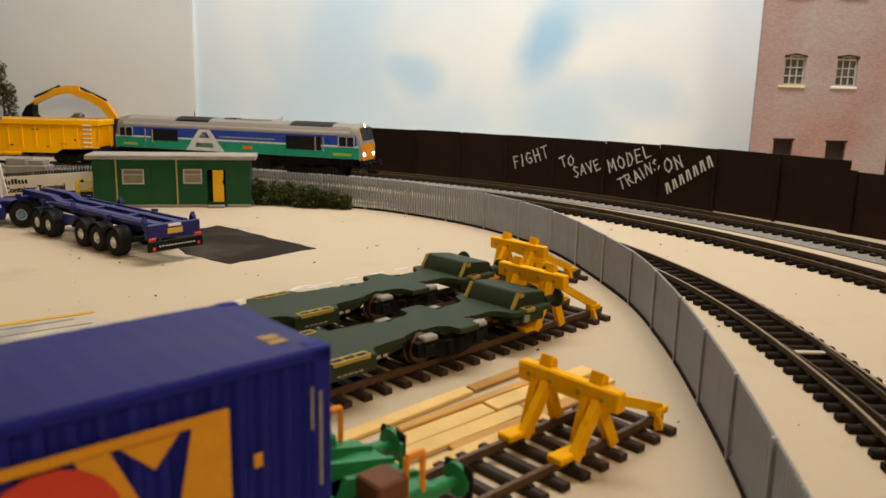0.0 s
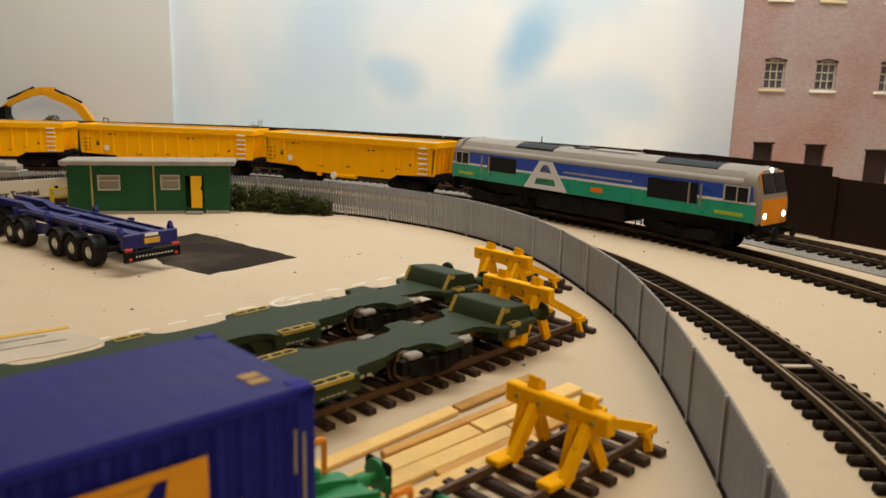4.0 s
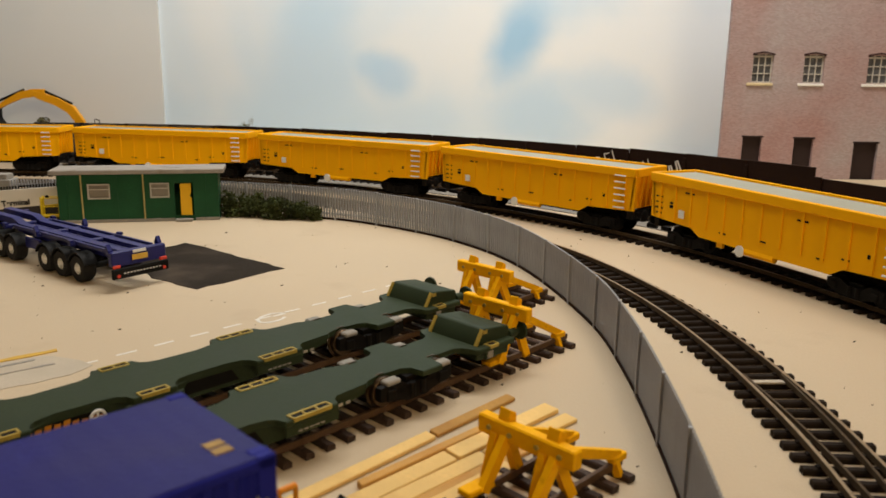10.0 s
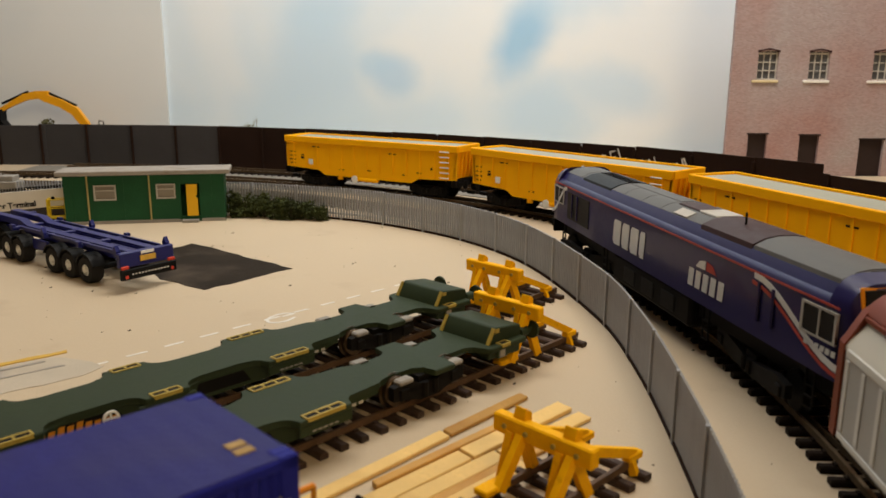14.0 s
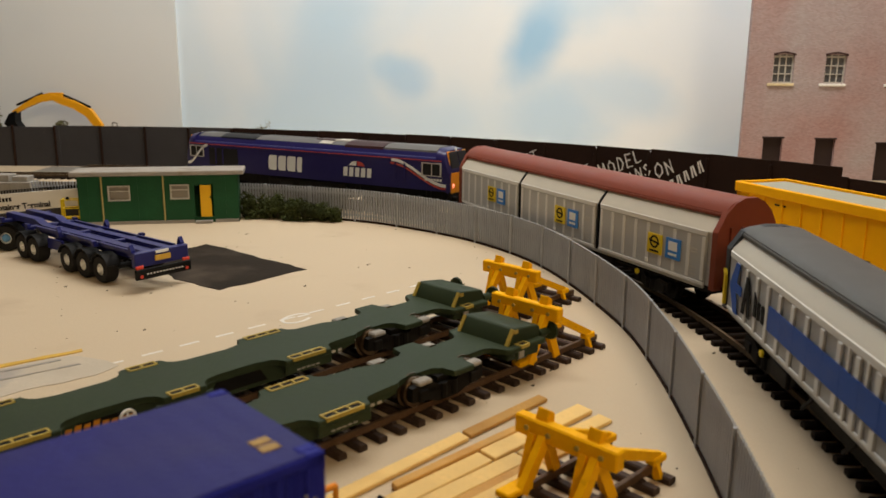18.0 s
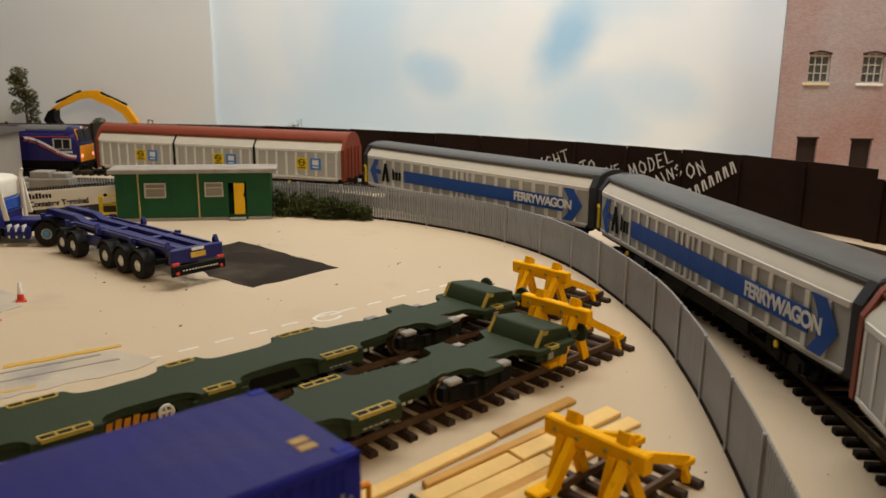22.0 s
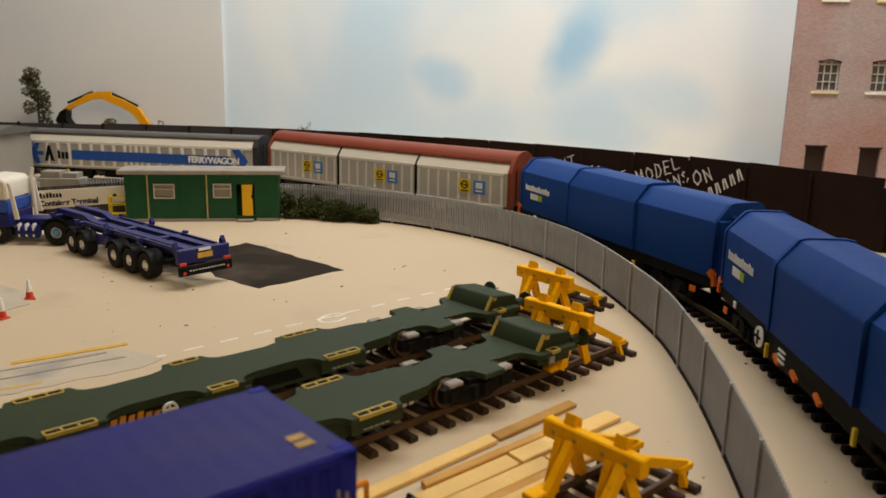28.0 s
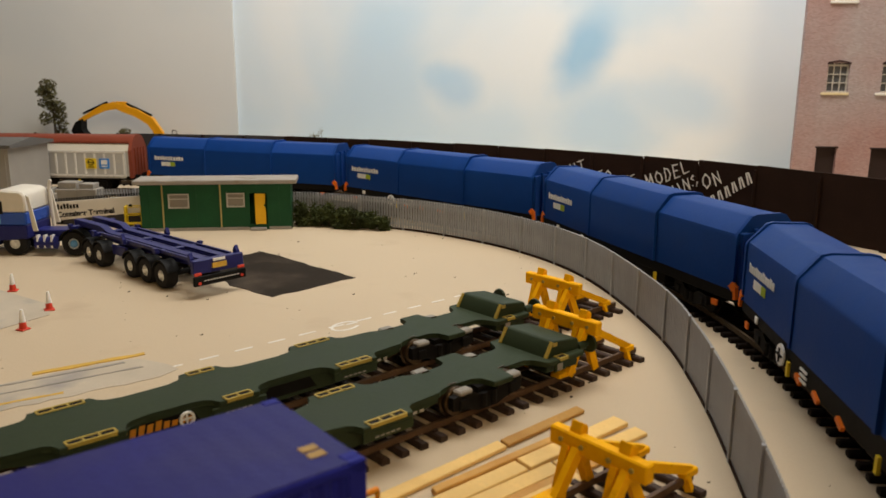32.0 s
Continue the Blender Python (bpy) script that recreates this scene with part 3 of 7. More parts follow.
STROKES = {
    "F": (((0.1, 0), (0.12, 1)), ((0.1, 1), (0.8, 0.96)), ((0.1, 0.55), (0.62, 0.55))),
    "I": (((0.3, 0), (0.34, 1)),),
    "G": (((0.85, 0.85), (0.5, 1)), ((0.5, 1), (0.12, 0.7)), ((0.12, 0.7), (0.1, 0.3)), ((0.1, 0.3), (0.45, 0)), ((0.45, 0), (0.85, 0.12)), ((0.85, 0.12), (0.84, 0.45)), ((0.84, 0.45), (0.5, 0.45))),
    "H": (((0.1, 0), (0.14, 1)), ((0.85, 0), (0.82, 1)), ((0.1, 0.5), (0.85, 0.52))),
    "T": (((0.5, 0), (0.5, 1)), ((0, 0.97), (1, 1))),
    "O": (((0.5, 1), (0.14, 0.72)), ((0.14, 0.72), (0.1, 0.3)), ((0.1, 0.3), (0.45, 0)), ((0.45, 0), (0.86, 0.26)), ((0.86, 0.26), (0.88, 0.7)), ((0.88, 0.7), (0.5, 1))),
    "S": (((0.85, 0.86), (0.5, 1)), ((0.5, 1), (0.14, 0.78)), ((0.14, 0.78), (0.5, 0.52)), ((0.5, 0.52), (0.86, 0.28)), ((0.86, 0.28), (0.5, 0)), ((0.5, 0), (0.1, 0.14))),
    "A": (((0.05, 0), (0.5, 1)), ((0.5, 1), (0.95, 0)), ((0.2, 0.35), (0.8, 0.35))),
    "V": (((0.05, 1), (0.48, 0)), ((0.48, 0), (0.95, 1))),
    "E": (((0.12, 0), (0.12, 1)), ((0.12, 1), (0.85, 1)), ((0.12, 0.52), (0.7, 0.54)), ((0.12, 0), (0.88, 0.03))),
    "M": (((0.05, 0), (0.15, 1)), ((0.15, 1), (0.5, 0.3)), ((0.5, 0.3), (0.85, 1)), ((0.85, 1), (0.97, 0))),
    "D": (((0.12, 0), (0.12, 1)), ((0.12, 1), (0.6, 0.92)), ((0.6, 0.92), (0.9, 0.5)), ((0.9, 0.5), (0.6, 0.08)), ((0.6, 0.08), (0.12, 0))),
    "L": (((0.15, 1), (0.14, 0)), ((0.14, 0), (0.9, 0.04))),
    "R": (((0.12, 0), (0.12, 1)), ((0.12, 1), (0.8, 0.88)), ((0.8, 0.88), (0.75, 0.58)), ((0.75, 0.58), (0.14, 0.5)), ((0.4, 0.5), (0.9, 0))),
    "N": (((0.1, 0), (0.12, 1)), ((0.12, 1), (0.85, 0.02)), ((0.85, 0.02), (0.88, 1))),
}


def brush_letter(c, wide, high):
    """One hand-brushed letter: overlapping uneven strokes."""
    bm = B()
    lift = 0.0
    for (x0, y0), (x1, y1) in STROKES[c]:
        a = Vector(((x0 - 0.5) * wide, (y0 - 0.5) * high, lift))
        b = Vector(((x1 - 0.5) * wide, (y1 - 0.5) * high, lift))
        d = (b - a).normalized() * 0.55
        w0 = random.uniform(0.95, 1.4)
        mid = (a + b) / 2 + Vector((random.uniform(-0.3, 0.3), random.uniform(-0.3, 0.3), 0))
        bar(bm, a - d, mid + d * 0.4, w0, 0.2)
        bar(bm, mid - d * 0.4 + Vector((0, 0, 0.03)), b + d + Vector((0, 0, 0.03)), w0 * random.uniform(0.7, 1.0), 0.2)
        lift += 0.07
    return bm


def lettering():
    # hand-painted white words, each leaning upwards along the panels
    for word, th, z, size, lean in (("FIGHT", 52.42, 31.3, 11.5, 20), ("TO", 49.72, 30.5, 10.0, 14), ("SAVE", 48.35, 25.2, 9.6, 22), ("MODEL", 45.52, 38.0, 11.0, 24), ("TRAINS", 44.78, 24.8, 10.5, 29), ("ON", 42.64, 37.5, 11.5, 18)):
        adv = [size * (0.50 if c == "I" else 0.98 if c in "MO" else 0.84) for c in word]
        x = -sum(adv) / 2
        for c, a in zip(word, adv):
            at = on_fence(th, z, lean) @ P(x + a / 2, random.uniform(-0.6, 0.6), 0, 0, 0, random.uniform(-9, 9))
            part("painted_letter", brush_letter(c, a * 0.78, size * random.uniform(0.92, 1.12)), "chalk", FENCE, "white hand-painted letter", at=at)
            x += a
    # plain strokes where a trade name stands
    for k, hgt in enumerate((9.5, 8.5, 9, 9.5, 9, 9.5, 10)):
        bm = B()
        bar(bm, (-1.9, -hgt / 2, 0), (0.2, hgt / 2, 0), 1.5, 0.3)
        bar(bm, (1.6, -hgt / 2, 0), (2.0, hgt / 2, 0), 1.5, 0.3)
        t = k / 6
        part("painted_bar", bm, "chalk", FENCE, "white hand-painted stroke", at=on_fence(42.85 + (40.45 - 42.85) * t, 15.5 + 27 * t, 30))


lettering()


# ---- grey palisade fence ----
FENCE_PTS = ((-330, 700), (-230, 705), (-150, 700), (-68, 674), (-20, 647), (36, 594), (77, 519), (99, 412), (101, 338), (94, 252), (84, 180), (72, 110))


def smooth_line(pts, n=24):
    p = np.array(pts, float)
    out = []
    for i in range(len(p) - 1):
        a, b, c, d = p[max(0, i - 1)], p[i], p[i + 1], p[min(len(p) - 1, i + 2)]
        for k in range(n):
            t = k / n
            out.append(0.5 * ((2 * b) + (c - a) * t + (2 * a - 5 * b + 4 * c - d) * t * t + (3 * b - a - 3 * c + d) * t ** 3))
    out.append(p[-1])
    out = np.array(out)
    return out, np.r_[0, np.cumsum(np.linalg.norm(np.diff(out, axis=0), axis=1))]


PAL = smooth_line(FENCE_PTS)


def palisade():
    f = thing("palisade_fence", Matrix(), "grey plastic palisade fence curving along the yard edge", "fence")
    H = 26.6
    bm = B()
    prism(bm, ((-0.8, 1.4), (-0.8, H - 0.6), (0, H), (0.8, H - 0.6), (0.8, 1.4)), -0.4, 0.4, "y")
    pale = mesh_of("pale", bm, "fence")
    bm = B()
    box(bm, -0.8, -1.0, 0, 0.8, 0.5, H + 0.3, 0.2)
    post = mesh_of("post", bm, "fence")
    s, i = 0.0, 0
    total = PAL[1][-1]
    rest = B()
    start = 160.0
    while s < total:
        x, y, h = on_line(PAL, s)
        if s > start and i < 300:
            o = new("pale", pale)
            o.parent = f
            o.matrix_basis = P(x, y, 0, 0, 0, h)
            i += 1
        else:
            m = Matrix.Translation((x, y, 0)) @ Matrix.Rotation(radians(h), 4, "Z")
            for v in box(rest, -0.68, -0.4, 1.8, 0.68, 0.4, H):
                v.co = m @ v.co
        s += 2.55
    tagged(part("far_palisade", rest, "fence", f), kind="stuff")
    s = 33.0
    while s < total:
        x, y, h = on_line(PAL, s, -0.3)
        o = new("post", post)
        o.parent = f
        o.matrix_basis = P(x, y, 0, 0, 0, h)
        s += 41.3
    for z in (4.2, H - 4.8):
        part("rail", ribbon_mesh(PAL, 0, total - 1, 0.85, 0.45, z, z + 1.5, 9), "fence", f)
    part("base_strip", ribbon_mesh(PAL, 0, total - 1, 0, 0.9, 0, 1.6, 9), "dark", f, "dark strip under the pales")
    return f


palisade()


# ---- yard surface ----
def patch(name, pts, z, material, label, category):
    bm = B()
    prism(bm, pts, 0.02, z, "z")
    return tagged(part(name, bm, material), label, category, kind="structure")


def ragged(pts, step=7.0, rough=1.3):
    """A polygon with a torn, uneven outline."""
    out = []
    for (ax, ay), (bx, by) in zip(pts, pts[1:] + pts[:1]):
        n = max(1, int(math.hypot(bx - ax, by - ay) / step))
        for k in range(n):
            out.append((ax + (bx - ax) * k / n + random.uniform(-rough, rough), ay + (by - ay) * k / n + random.uniform(-rough, rough)))
    return out


patch("tarmac_patch", ragged([(-145, 484), (-130, 474), (-112, 461), (-94, 481), (-71, 507), (-90, 526), (-117, 550), (-136, 566), (-151, 579), (-163, 562), (-176, 548)]), 0.35, "tarmac", "dark grey tarmac patch on the yard", "tarmac")
patch("road_patch", ((-330, 380), (-238, 384), (-222, 418), (-231, 436), (-281, 466), (-330, 480)), 0.3, "road", "pale grey road patch with cones round it", "road")


# ---- yard furniture and models ----
def buffer_stop(m, up):
    """A loose-built stop; up is how far its beam stands above the usual height."""
    b = thing("buffer_stop", m, "yellow painted timber buffer stop at the end of a siding", "buffer stop", "buffer stops")
    bm = B()
    box(bm, -2.0, -18, 16.0 + up, 2.0, 18, 22.0 + up, 0.5)
    part("beam", bm, "stopyellow", b)
    for y in (-9.1, 9.1):
        for k in (-1.9, 1.9):
            bm = B()
            bar(bm, (1.0, y + k, 17.5 + up), (8.0 + 1.5 * k, y + k, 4.6), 2.4, 3.6)
            part("front_leg", bm, "stopyellow", b)
        bm = B()
        bar(bm, (-1.5, y, 16.5 + up), (-8.5, y * 1.1, 3.0), 2.6, 3.4)
        part("post", bm, "stopyellow", b)
        bm = B()
        bar(bm, (-1.5, y, 18.0 + up), (-34, y, 6.8), 2.4, 3.0)
        part("rear_stay", bm, "stopyellow", b)
        bm = B()
        box(bm, -37, y - 1.8, 4.8, -30, y + 1.8, 7.4, 0.4)
        part("foot", bm, "stopyellow", b)
        bm = B()
        bar(bm, (-31.5, y * 1.05, 6), (-31.5, y * 1.28, 1.0), 1.8, 2.6)
        part("foot_tie", bm, "stopyellow", b)
        bm = B()
        box(bm, 6, y - 2.6, 4.5, 17, y + 2.6, 6.6, 0.4)
        part("foot", bm, "stopyellow", b)
        for k in (-4, 4):
            bm = B()
            rod(bm, (1.9, y + k, 19 + up), (2.6, y + k, 19 + up), 0.8, 8)
            part("bolt", bm, "deckyellow", b, "pale bolt head")
        bm = B()
        prism(bm, ((-3.2, 20 + up), (-3.2, 24.0 + up), (-0.5, 25.6 + up), (0.6, 22.0 + up)), y - 2.2, y + 2.2, "y", 0.3)
        part("block", bm, "stopyellow", b)
    return b


def siding_pose(k, back, z=0.0):
    x, y, d = SID[k]
    return P(x + math.cos(radians(d)) * back, y + math.sin(radians(d)) * back, z, 0, 0, d)


for k, back, up in (("a", 36, 1.2), ("b", 40, 5.5), ("c", 43, 2.5)):
    buffer_stop(siding_pose(k, back), up)


def wheelset(bm, x, gauge=9.1, r=6.4):
    for y in (-gauge, gauge):
        lathe(bm, ((1.2, -1.5), (r - 0.4, -1.5), (r, -1.0), (r, 0.9), (r + 0.9, 1.1), (r + 0.9, 1.7), (r - 1.6, 1.7), (r - 2.2, 0.6), (1.5, 0.8)),
              Matrix.Translation((x, y, r)) @ Matrix.Rotation(radians(90 if y > 0 else -90), 4, "X"), 18)
    rod(bm, (x, -gauge, r), (x, gauge, r), 1.2)


def bogie(parent, x, base=24.0, wide=13.0, r=6.4, frame_mat="chassis", detail=True):
    b = part("bogie", bogie_frame(base, wide, r), frame_mat, parent, at=P(x, 0, 0))
    for k in (-base / 2, base / 2):
        bm = B()
        wheelset(bm, k, r=r)
        part("wheelset", bm, "wheel" if detail else "chassis", b)
    return b


def bogie_frame(base, wide, r):
    bm = B()
    for y in (-wide, wide):
        a = base / 2
        prism(bm, ((-a - 5, r - 1.5), (-a - 5, r + 3.5), (-a + 4, r + 4.5), (-5, r + 1.8), (5, r + 1.8), (a - 4, r + 4.5), (a + 5, r + 3.5), (a + 5, r - 1.5), (a - 4, r - 3), (5, r - 4.5), (-5, r - 4.5), (-a + 4, r - 3)), y - 1.4, y + 1.4, "y")
        for k in (-a, a):
            box(bm, k - 2.2, y - 2.2, r - 2.2, k + 2.2, y + 2.2, r + 2.2, 0.4)
        for k in (-2.6, 2.6):
            rod(bm, (k, y * 1.08, r - 3.5), (k, y * 1.08, r + 2), 1.6, 8)
    box(bm, -4.5, -wide, r - 1, 4.5, wide, r + 4.0)
    return bm


def buffer(bm, x, y, z, d):
    lathe(bm, ((2.0, 0), (2.0, 4.5), (1.1, 4.6), (1.1, 7.2), (4.0, 7.4), (4.2, 8.4), (3.2, 8.9)), Matrix.Translation((x, y, z)) @ Matrix.Rotation(radians(90 * d), 4, "Y"), 14)


def flat_wagon(m, lettered):
    """Low container flat; its end with the raised housing is at x = 0, the wagon runs along +x."""
    w = thing("container_flat_wagon", m, "empty dark green container flat wagon with yellow-edged pockets", "flat wagon", "container flats")
    L, Z = 308.0, 9.6
    bm = B()
    # deck plate as a half outline: end block, neck, cross arms, neck, broad middle with pocket brackets
    half = ((1, 16.8), (22.5, 16.8), (24, 15.4), (26, 9.6), (29, 7.9), (40, 7.9), (43, 9.4), (43.5, 16.8), (54, 16.8), (54.5, 10.8), (58, 8.4), (70, 8.4), (74, 9.0), (76, 11.0), (90, 11.4), (92.4, 13.2), (93.2, 17), (114, 17), (114.8, 13.2), (117, 11.2), (123, 10.2), (139, 10.2), (143, 11.2), (145.4, 13.2), (146.2, 17), (153.9, 17))
    full = list(half) + [(L - x, y) for x, y in reversed(half)]
    prism(bm, full + [(x, -y) for x, y in reversed(full)], Z, Z + 2.2, "z", 0.35)
    part("deck", bm, "deck", w)
    for y in (-1, 1):
        bm = B()
        prism(bm, ((76, Z - 1.5), (76, Z + 0.5), (L - 76, Z + 0.5), (L - 76, Z - 1.5), (209, Z - 6), (196, Z - 7), (112, Z - 7), (99, Z - 6)), y * 9.6 - 0.6, y * 9.6 + 0.6, "y")
        part("side_sill", bm, "deck", w)
        # Sill openings are dark plates, their inner shade put into the colour.
        for x0, x1 in ((118, 142), (166, 190)):
            bm = B()
            prism(bm, ((x0, Z - 5.4), (x0 + 3, Z - 0.8), (x1 - 3, Z - 0.8), (x1, Z - 5.4)), y * 10.22, y * 10.4, "y")
            part("sill_opening", bm, "chassis", w, "dark plate for a shaded opening in the sill")
        for x0 in (93, 143.5, L - 114):
            bm = B()
            box(bm, x0, y * 16.4 - 0.5, Z - 3.6, x0 + 21, y * 16.4 + 0.5, Z + 0.2, 0.3)
            part("bracket_apron", bm, "deck", w)
            for k in range(5):
                bm = B()
                box(bm, x0 + 6 + k * 2.2, y * 16.95 - 0.1, Z - 2.6, x0 + 7.6 + k * 2.2, y * 16.95 + 0.1, Z - 2.0)
                part("data_bar", bm, "concrete", w, "small pale data bar")
        for k in range(3):
            bm = B()
            box(bm, 83 + k * 3.2, y * 10.25 - 0.1, Z - 3.0, 84.8 + k * 3.2, y * 10.25 + 0.2, Z - 2.0)
            part("data_bar", bm, "wframe", w, "small pale data bar")
    for x0, d in ((0, 1), (L, -1)):
        bm = B()
        pts = [(x0 + d * 1, Z - 5.0), (x0 + d * 0.6, Z + 5.8), (x0 + d * 1.6, Z + 6.9), (x0 + d * 15.5, Z + 8.6), (x0 + d * 17.0, Z + 8.2), (x0 + d * 20.5, Z + 2.3), (x0 + d * 20.5, Z - 4)]
        prism(bm, pts, -13.4, 13.4, "y", 0.4)
        part("end_housing", bm, "deck", w)
        for y in (-8, 8):
            bm = B()
            rod(bm, (x0 + d * 1.0, y, Z + 1.6), (x0 + d * 0.4, y, Z + 1.6), 1.1, 10)
            part("end_hole", bm, "black", w)
        for y in (-1, 1):
            bm = B()
            bar(bm, (x0 + d * 17.0, y * 12.7, Z + 8.3), (x0 + d * 20.7, y * 12.7, Z + 2.2), 1.5, 0.9)
            box(bm, min(x0 + d * 14.6, x0 + d * 17.0), y * 13.3 - 0.3, Z + 6.4, max(x0 + d * 14.6, x0 + d * 17.0), y * 13.3 + 0.3, Z + 8.0)
            part("yellow_edge", bm, "deckyellow", w, "yellow painted edge")
            bm = B()
            box(bm, min(x0 + d * 14.5, x0 + d * 17.5), y * 16.6 - 0.2, Z - 2.6, max(x0 + d * 14.5, x0 + d * 17.5), y * 16.6 + 0.2, Z + 0.3)
            part("label_plate", bm, "concrete", w, "small grey label")
            bm = B()
            box(bm, min(x0 + d * 12, x0 + d * 18.5), y * 15.9 - 0.5, Z - 3.2, max(x0 + d * 12, x0 + d * 18.5), y * 15.9 + 0.5, Z + 0.2, 0.2)
            part("end_apron", bm, "deck", w)
        for y in (-12, 12):
            bm = B()
            buffer(bm, x0, y, Z + 2.2, -d)
            part("buffer", bm, "deck", w, smooth=False)
        bm = B()
        box(bm, min(x0, x0 - d * 8), -2, Z - 5, max(x0, x0 - d * 8), 2, Z - 2.5)
        part("coupling", bm, "black", w)
        for y in (-1, 1):
            bm = B()
            box(bm, min(x0 + d * 66, x0 + d * 40), y * 13 - 2.0, Z - 4, max(x0 + d * 66, x0 + d * 40), y * 13 + 1.0, Z - 2.5)
            part("step_bar", bm, "black", w)
    # twist-lock pockets with yellow rims
    for cx, n in ((14.0, 1), (103.5, 3), (L / 2, 2), (L - 103.5, 3), (L - 14.0, 1)):
        for y in (-15.1, 15.1):
            bm = B()
            wdt = 5.0
            x0 = cx - n * wdt / 2
            yi, yo = y - 1.6, y + 1.6
            for k in range(n + 1):
                box(bm, x0 + k * wdt - 0.35, yi, Z + 1.2, x0 + k * wdt + 0.35, yo, Z + 2.6)
            box(bm, x0, yi - 0.4, Z + 1.2, x0 + n * wdt, yi + 0.4, Z + 2.5)
            box(bm, x0, yo - 0.4, Z + 1.2, x0 + n * wdt, yo + 0.4, Z + 2.5)
            part("pocket_rim", bm, "deckyellow", w, "yellow-edged twist-lock pocket")
            # A black plate on the deck stands for the shade in the pocket holes.
            bm = B()
            box(bm, x0 + 0.5, yi + 0.5, Z + 1.2, x0 + n * wdt - 0.5, yo - 0.5, Z + 2.28)
            part("pocket_floor", bm, "chassis", w)
    # gear under the middle
    bm = B()
    rod(bm, (118, -7, Z - 3), (140, -7, Z - 3), 3.2, 12)
    rod(bm, (160, 6, Z - 3), (180, 6, Z - 3), 3.2, 12)
    box(bm, 140, -12, Z - 7, 152, -3, Z - 1, 0.5)
    part("air_tank", bm, "deck", w)
    bm = B()
    for y in (-10.8, 10.8):
        bar(bm, (146, y, Z - 3), (152, y, Z - 6), 0.9, 0.9)
        bar(bm, (158, y, Z - 3), (154, y, Z - 6), 0.9, 0.9)
    part("brake_lever", bm, "logo_red", w, "red brake levers")
    for x, y in ((172, 12.2), (126, -12.2)):
        bm = B()
        lathe(bm, ((2.8, 0), (2.8, 0.8), (2.0, 0.8), (2.0, 0)), Matrix.Translation((x, y, Z - 2.4)) @ Matrix.Rotation(radians(-90 if y > 0 else 90), 4, "X"), 16, ring=True)
        bar(bm, (x - 2.4, y * 1.02, Z - 2.4), (x + 2.4, y * 1.02, Z - 2.4), 0.5, 0.6)
        bar(bm, (x, y * 1.02, Z - 4.8), (x, y * 1.02, Z), 0.5, 0.6)
        part("handwheel", bm, "hub", w, "white handbrake wheel")
    for cx in (41, 67, L - 41, L - 67):
        for y in (-12.2, 12.2):
            bm = B()
            box(bm, cx - 4.6, y - 2.2, Z - 0.6, cx + 2.2, y + 2.2, Z + 1.4, 0.6)
            part("brake_cover", bm, "concrete", w, "pale worn block over the wheel")
    for x in (54, L - 54):
        bogie(w, x, 26, 12.6, 5.7)
    if lettered:
        for y, rz in ((10.5, 180), (-10.5, 0)):
            for k in range(12):
                bm = B()
                hgt = (3.4, 2.0, 2.0, 2.4, 2.8, 3.3, 2.9, 3.3, 2.4, 2.0, 2.0, 2.0)[k]
                prism(bm, ((0, 0), (2.0, 0), (2.0 + hgt * 0.2, hgt), (hgt * 0.2, hgt)), -0.1, 0.1, "y")
                x = 140 + (k * 2.9 if rz == 0 else (11 - k) * 2.9 + 3)
                part("letter_bar", bm, "deckorange", w, "orange lettering", at=P(x + 28, y, Z - 4.4, 0, 0, rz))
    return w


def rail_pose(k, back):
    return siding_pose(k, back, RAIL_TOP)


FLAT_B = flat_wagon(rail_pose("b", 47.0), True)
FLAT_A = flat_wagon(rail_pose("c", 79), True)


